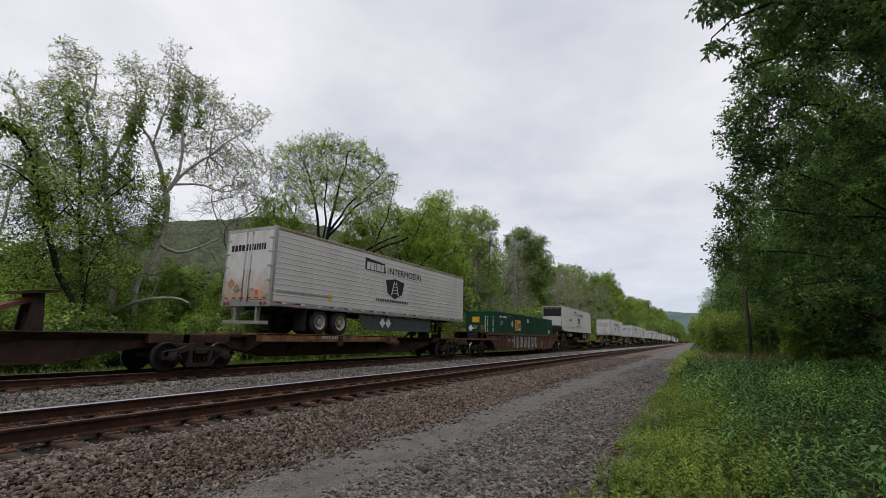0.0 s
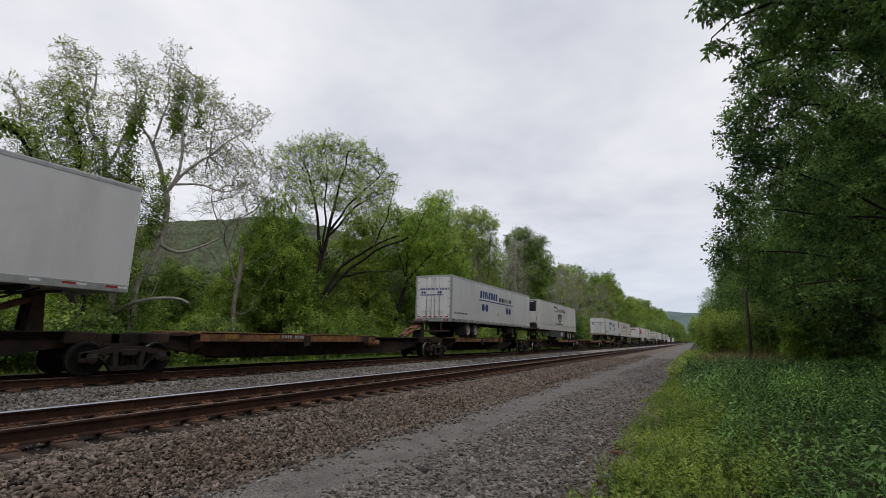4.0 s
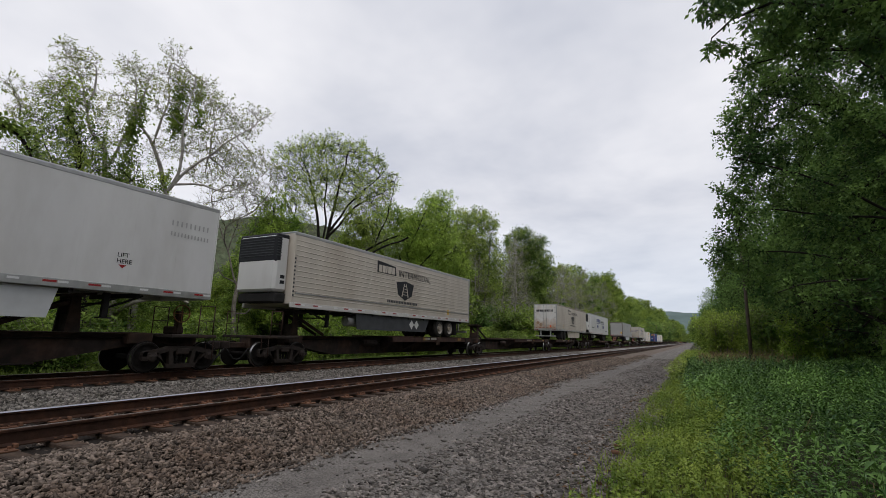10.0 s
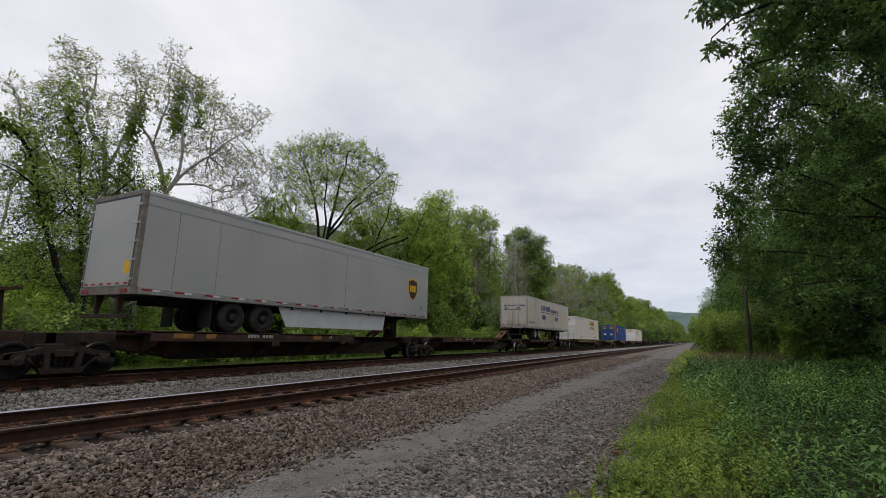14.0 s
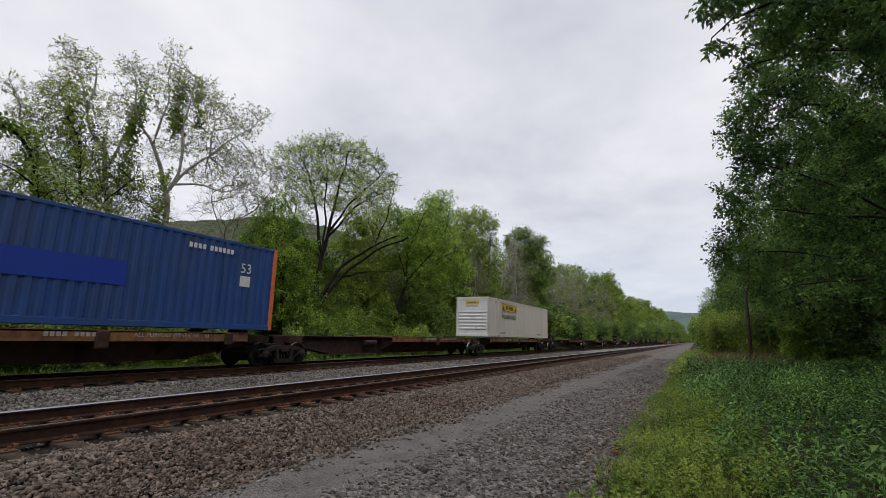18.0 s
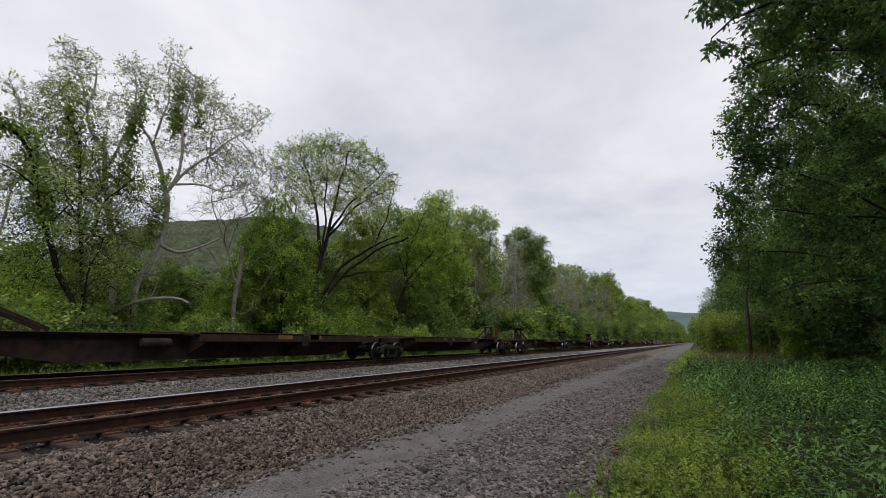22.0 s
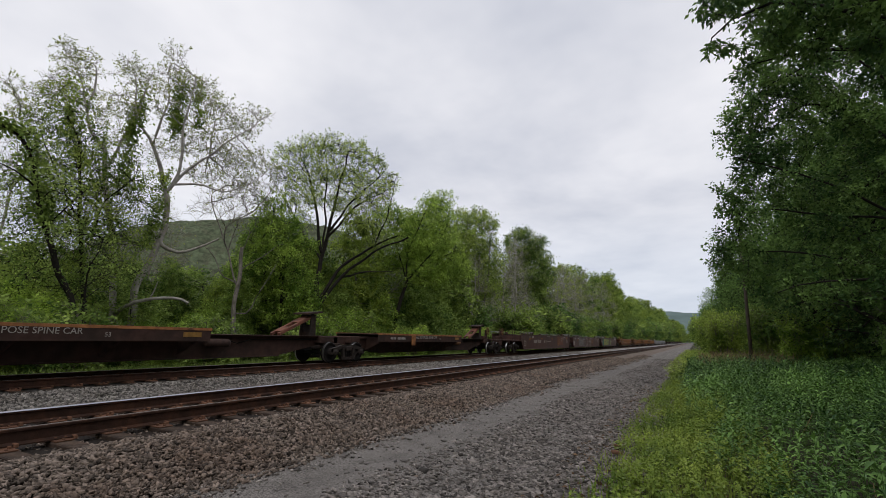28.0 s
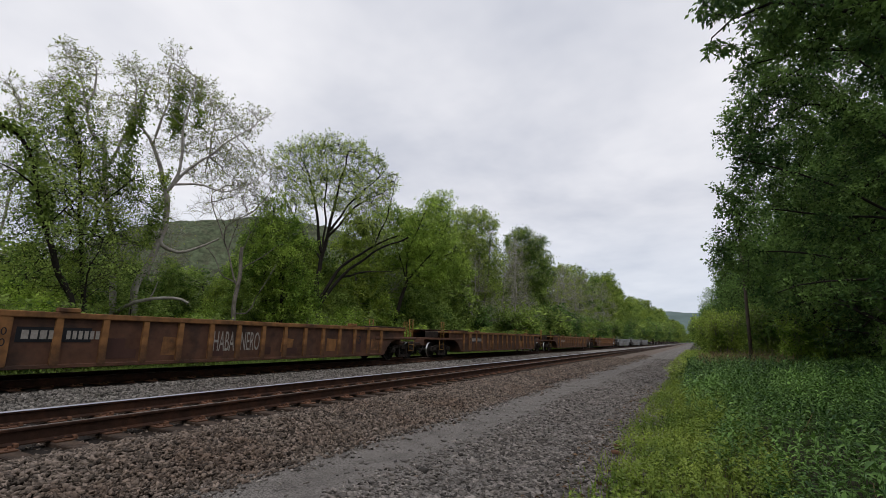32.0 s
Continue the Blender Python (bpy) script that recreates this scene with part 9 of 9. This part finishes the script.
    t.finish(0.005, 2, 0.22, 8, puff=0.035, up=-0.35)
    plant("tree", t, 0.10, M_DARKBARK, M_LEAF_D, (5.6, 8.6, 0.2), "young oak whose leafy boughs hang over the verge", wide=0.5)
    # shrubs
    shrubs = []
    for k, (leaf, n, lab) in enumerate(((M_LEAF_B, 2600, "bright green wild shrub by the tracks"), (M_LEAF_M, 2600, "mid-green tangled bramble thicket beside trees"), (M_LEAF_D, 3200, "dark green shrub in the shade"), (M_LEAF_L, 1700, "thin yellowish bush beside the road"))):
        t = Tree(70 + k)
        for i in range(9 if k != 3 else 18):
            a = t.r.uniform(0, 6.28)
            w = 1.2 if k != 3 else 0.9
            q, rr = t.limb([(0, 0, -0.3), (0.5 * math.cos(a), 0.5 * math.sin(a), 1.1), (w * math.cos(a), w * math.sin(a), t.r.uniform(1.8, 2.9) * (1 if k != 3 else 1.2))], 0.03, 0.008)
            t.sprout(q, rr, 1, 2, 7, 0.9, up=0.4, leaves=9 if k != 3 else 6, lo=0.2)
        t.cloud((0, 0, 1.2), 1.4, 1.4, 1.0, n, 40, 0.17)
        shrubs.append(plant("shrub", t, 0.16, M_BARK, leaf, (-400 - 10 * k, -380, -0.5), lab, "shrub", group="wild shrubs"))
    for i in range(95):
        y = -4 + i * 1.05 + R.uniform(-0.6, 0.6) if i < 70 else 70 + (i - 70) * 4.5
        x = R.uniform(-26.5, -21.0) if i % 3 else R.uniform(-33, -27)
        s = R.uniform(0.45, 0.95 if 26 < y < 36 else 1.15) * (1.0 if x > -27 else 1.7)
        copy_thing(shrubs[R.choice((0, 1, 1))], Matrix.Translation((x, y, -0.5)) @ Matrix.Rotation(R.uniform(0, 6.28), 4, "Z") @ Matrix.Diagonal((s * 1.15, s * 1.15, s, 1)))
    for i in range(46):
        y = 60 * 1.055 ** i + R.uniform(-2, 2)
        s = R.uniform(1.2, 1.8) * (1 + y / 160)
        copy_thing(shrubs[R.choice((1, 2, 1, 2))], Matrix.Translation((R.uniform(-29, -24) - y * 0.008, y, -0.5)) @ Matrix.Rotation(R.uniform(0, 6.28), 4, "Z") @ Matrix.Diagonal((s * 1.1, s * 1.4, s, 1)))
    for x, y, s, k in ((9.4, 25, 1.3, 2), (8.4, 28, 0.8, 2), (10.4, 30, 1.5, 2), (5.9, 36, 1.05, 0), (7.6, 38, 1.3, 1), (5.2, 41, 1.3, 1), (6.4, 45, 1.5, 1), (5.0, 50, 1.4, 0), (5.6, 57, 1.5, 1), (4.6, 64, 1.5, 1), (5.4, 74, 1.7, 1), (4.6, 86, 1.9, 0), (4.9, 100, 2.0, 1),
                       (2.3, 46, 1.15, 3), (1.7, 55, 1.25, 3), (2.6, 62, 1.5, 3), (1.9, 74, 1.5, 3), (2.6, 88, 1.8, 0), (2.4, 105, 2.0, 1), (2.6, 130, 2.3, 1), (2.9, 160, 2.5, 0), (3.2, 200, 3.0, 1), (3.5, 260, 3.6, 1), (9.5, 17, 1.8, 2), (10.5, 24, 2.0, 2), (10.0, 33, 2.0, 2)):
        copy_thing(shrubs[k], Matrix.Translation((x, y, 0.1)) @ Matrix.Rotation(R.uniform(0, 6.28), 4, "Z") @ Matrix.Diagonal((s, s, s * 1.05, 1)))
    for ob, _h in protos + dark + bushes:
        for c in (*ob.children_recursive, ob):
            bpy.data.objects.remove(c)
    for ob in shrubs:
        for c in (*ob.children_recursive, ob):
            bpy.data.objects.remove(c)


named_trees()
woods()


def lance(r, P, D, s, droop=0.25, wide=0.24):
    """Lance-shaped leaves with a folded rib, four triangles each."""
    n = len(P)
    D = D / (np.linalg.norm(D, axis=1)[:, None] + 1e-9)
    S = np.cross(D, np.array([0, 0, 1.0]))
    S /= np.linalg.norm(S, axis=1)[:, None] + 1e-9
    S = S + r.normal(0, 0.25, (n, 3))
    N = np.cross(S, D)
    s = s[:, None]
    c = P + D * s * 0.5
    V = np.stack([P, c + S * s * wide + N * s * 0.06, P + D * s + np.array([0, 0, -1.0]) * s * droop, c - S * s * wide + N * s * 0.06, c - N * s * 0.02], 1)
    b = np.arange(n)[:, None] * 5
    F = np.concatenate([b + np.array([[0, 1, 4]]), b + np.array([[4, 1, 2]]), b + np.array([[0, 4, 3]]), b + np.array([[4, 2, 3]])])
    return V.reshape(-1, 3), F


def weeds(name, X, Y, H, leaf_s, material, label, pairs=8, seed=1, wide=0.24):
    """Upright weeds: whorls of lance leaves up a stem, in one stuff object."""
    r = np.random.default_rng(seed)
    n = len(X)
    Z = ground_z(X, Y)
    lean = r.normal(0, 0.16, (n, 2))
    P, D, S = [], [], []
    for k in range(pairs):
        f = 0.12 + 0.88 * ((k + 1) / pairs) ** 0.6
        a = k * 2.4 + r.uniform(0, 6.28, n)
        for q in (0, math.pi * 0.9):
            el = -0.25 + 0.95 * f ** 2 + r.normal(0, 0.2, n)
            P.append(np.stack([X + lean[:, 0] * H * f, Y + lean[:, 1] * H * f, Z + H * f], 1))
            D.append(np.stack([np.cos(a + q) * np.cos(el), np.sin(a + q) * np.cos(el), np.sin(el)], 1))
            S.append(leaf_s * r.uniform(0.7, 1.25, n) * (1.15 - 0.45 * f))
    V, F = lance(r, np.concatenate(P), np.concatenate(D), np.concatenate(S), wide=wide)
    # stems
    b = np.stack([X, Y, Z - 0.05], 1)
    t = np.stack([X + lean[:, 0] * H, Y + lean[:, 1] * H, Z + H], 1)
    w = np.array([[0.004, 0, 0], [-0.002, 0.0035, 0], [-0.002, -0.0035, 0]])
    SV = np.concatenate([b[:, None] + w[None], t[:, None] + w[None] * 0.5], 1).reshape(-1, 3)
    i = np.arange(n)[:, None] * 6 + len(V)
    SF = np.concatenate([np.concatenate([i + a, i + c, i + c + 3], 1) for a, c in ((0, 1), (1, 2), (2, 0))] + [np.concatenate([i + a, i + c + 3, i + a + 3], 1) for a, c in ((0, 1), (1, 2), (2, 0))])
    return tagged(soup(name, np.concatenate([V, SV]), np.concatenate([F, SF]), material), label=label, category="undergrowth", kind="stuff")


def verge():
    r = np.random.default_rng(31)

    def spots(n, x0, x1, y0, y1, power):
        y = y0 + (y1 - y0) * r.random(n) ** power
        return x0 + (x1 - x0) * r.random(n), y
    # tall dark weeds
    gx, gy = np.meshgrid(np.arange(-0.2, 9.5, 0.20), np.arange(1.6, 19, 0.20))
    X, Y = gx.ravel() + r.normal(0, 0.055, gx.size), gy.ravel() + r.normal(0, 0.055, gx.size)
    left = 0.45 - 0.55 * np.clip((Y - 4) / 10, 0, 1) + 0.22 * np.sin(Y * 1.3) + 0.12 * np.sin(Y * 3.1)
    k = (X > left) & (X < 1.2 + Y * 0.42)
    X, Y, left = X[k], Y[k], left[k]
    swell = 1.05 + 0.42 * np.sin(X * 2.1 + Y * 0.8) * np.sin(Y * 1.7 - X) + 0.16 * np.sin(X * 5.3 + 1) * np.sin(Y * 4.4)
    H = (0.24 + 0.46 * np.clip((X - left) / 0.8, 0, 1)) * swell * r.uniform(0.78, 1.2, len(X))
    weeds("tall_weeds", X, Y, H, 0.14, M_WEED, "dense dark green leafy weeds on the verge", 8, 1, 0.15)
    X, Y = spots(2900, -0.4, 9, 15, 37, 1.2)
    weeds("tall_weeds", X, Y, r.uniform(0.3, 0.85, len(X)), 0.21, M_WEED, "leafy green weeds further along the verge", 7, 2, 0.17)
    # pale low plants at the road's edge
    X, Y = spots(6200, -1.75, 0.9, 2.6, 30, 1.35)
    edge = -1.25 + 0.22 * np.sin(Y * 1.1) + 0.15 * np.sin(Y * 2.7 + 1)
    k = (X > edge) & (r.random(len(X)) < np.clip((X - edge) / 0.8 + 0.12, 0, 0.85) * (0.7 + 0.55 * np.sin(X * 4 + Y * 1.7) * np.sin(Y * 2.3 + X)))
    X, Y = X[k], Y[k]
    weeds("low_weeds", X, Y, r.uniform(0.08, 0.30, len(X)) * np.clip(0.6 + (X + 1.3) * 0.6, 0.4, 1.5), 0.085, M_WEED_L, "pale green low plants along the road's edge", 8, 3, 0.22)
    X, Y = spots(450, -1.7, -0.6, 30, 110, 1.4)
    weeds("low_weeds", X, Y, r.uniform(0.1, 0.4, len(X)), 0.16, M_WEED_L, "pale green plants along the far road edge", 4, 4, 0.3)
    X, Y = spots(2600, -0.7, 4.0, 33, 95, 1.2)
    weeds("low_weeds", X, Y, r.uniform(0.15, 0.45, len(X)), 0.2, M_WEED_L, "pale green plants before the roadside bushes", 5, 6, 0.3)
    X, Y = spots(40, -2.5, -1.5, 4, 30, 1.0)
    weeds("low_weeds", X, Y, r.uniform(0.04, 0.12, len(X)), 0.07, M_WEED_L, "scattered small weeds in the gravel", 5, 5, 0.3)

    n = 1500
    X, Y = spots(n, -1.75, 0.3, 3.0, 20, 1.3)
    P = np.stack([X, Y, np.maximum(road_z(X, Y), ground_z(X, Y)) + 0.015], 1)
    a = r.uniform(0, 6.28, n)
    V, F = leaf_soup(r, P, np.stack([np.cos(a), np.sin(a), r.normal(0, 0.15, n)], 1), 0.075, 0.6)
    tagged(soup("leaf_litter", V, F, M_LITTER), label="brown dead leaf litter on the gravel edge", category="leaf litter", kind="stuff")

    def grass(name, X, Y, H, material, label, w=0.006):
        n = len(X)
        Z = ground_z(X, Y) - 0.02
        d = r.normal(0, 0.28, (n, 2)) * H[:, None]
        a = r.uniform(0, 6.28, n)
        s = np.stack([np.cos(a), np.sin(a), np.zeros(n)], 1) * w
        b = np.stack([X, Y, Z], 1)
        m = b + np.stack([d[:, 0] * 0.35, d[:, 1] * 0.35, H * 0.6], 1)
        t = b + np.stack([d[:, 0], d[:, 1], H], 1)
        V = np.stack([b - s, b + s, m + s * 0.8, m - s * 0.8, t], 1).reshape(-1, 3)
        i = np.arange(n)[:, None] * 5
        F = np.concatenate([i + np.array([[0, 1, 2]]), i + np.array([[0, 2, 3]]), i + np.array([[3, 2, 4]])])
        tagged(soup(name, V, F, material), label=label, category="grass", kind="stuff")
    X, Y = spots(9000, -1.5, 0.4, 3.0, 22, 1.4)
    k = r.random(len(X)) < np.clip((X + 1.45) / 0.6, 0.05, 1)
    X, Y = X[k], Y[k]
    grass("grass", X, Y, r.uniform(0.06, 0.24, len(X)), M_WEED_L, "thin pale grass by the gravel")
    X, Y = spots(5000, 0.3, 5.4, 33, 46, 1.0)
    k = np.sin(X * 3.1 + Y * 0.9) + np.sin(Y * 2.3 - X * 1.7) + r.normal(0, 0.5, len(X)) > 0.5
    X, Y = X[k], Y[k]
    grass("dry_grass", X, Y, 0.3 + 1.0 * r.random(len(X)) ** 2, M_DRY, "dry tan grass stalks at the foot of the bushes", 0.03)
    X, Y = spots(26000, -26, -17.8, -2, 60, 1.3)
    grass("grass", X, Y, r.uniform(0.15, 0.55, len(X)), M_LEAF_W, "rough green grass beyond the far track", 0.014)
    # bent bare stalks rising out of the weeds
    st = Shape()
    for x, y, h, dx in ((1.75, 4.35, 0.85, -0.16), (1.9, 4.5, 0.7, 0.05), (1.15, 4.9, 0.62, -0.02), (1.0, 7.9, 0.75, 0.3)):
        z = 0.05
        st.path([(x, y, z), (x + dx * 0.5, y, z + h * 0.6), (x + dx, y, z + h)], 0.004, 5)
    tagged(part("bare_stalks", st, M_DRY), label="dry bare stalks among the weeds", category="undergrowth", kind="stuff")


verge()


def utility_pole():
    p = tagged(new("utility_pole"), label="weathered dark timber utility pole among the trees", category="pole")
    p.location = (3.45, 39.5, 0.1)
    part("shaft", Shape().lathe([(-0.4, 0.12), (3.0, 0.11), (9.5, 0.09)], 0, 0, 0, 12, "z"), M_POLE, p)
    part("cap", Shape().lathe([(9.5, 0.095), (9.56, 0.07)], 0, 0, 0, 12, "z"), M_POLE, p)


utility_pole()


def loose_rocks():
    R = random.Random(8)
    for x, y, s, lab, m in ((-0.75, 17.0, 0.5, "pale flat rock at the verge", M_WELLGREY), (-1.15, 7.9, 0.22, "rust-brown broken stone by the weeds", M_PLATE), (-1.2, 8.4, 0.14, "small rusty fragment beside the weeds", M_PLATE), (-1.7, 6.9, 0.12, "dark stone on the gravel", M_STONE), (-3.05, 5.2, 0.1, "dark loose stone on the road", M_STONE)):
        V = ICO * np.array([s, s * 0.7, s * 0.35]) * (1 + np.random.default_rng(int(s * 100)).uniform(-0.3, 0.2, (12, 1)))
        ob = soup("rock", V * 0.5, np.concatenate([ICOF, np.array([(11, 7, 6), (11, 8, 7), (11, 9, 8), (11, 10, 9), (11, 6, 10)])]), m)
        ob.location = (x, y, 0.02)
        tagged(ob, label=lab, category="rock")


loose_rocks()

# ---- motion of the train ----
SPEED = 24.9


def motions():
    """The train runs towards -y at a steady speed; wheels near the camera turn."""
    for ob, y0 in MOVING:
        walk(ob, [(t, Matrix.Translation((FAR_X, y0 - SPEED * t, RAIL_Z))) for t in (0, 8, 16, 24, 32)])
    step = radians(53)
    for ws, base in WHEELSETS:
        y0 = base[1]
        t0, t1 = (y0 - 45) / SPEED, (y0 + 6) / SPEED
        a, b = max(0, int(t0 * FPS)), min(32 * FPS, int(t1 * FPS))
        if b - a < 3:
            continue
        p = Vector(base[2])
        rows, turn = [], 0.0
        if a > 0:
            rows.append((0, Matrix.Translation(p)))
        for k in range(a, b + 1):
            rows.append((k / FPS, Matrix.Translation(p) @ Matrix.Rotation(turn, 4, "X")))
            turn += step
        if b < 32 * FPS:
            rows.append((32, rows[-1][1]))
        walk(ws, rows)


motions()
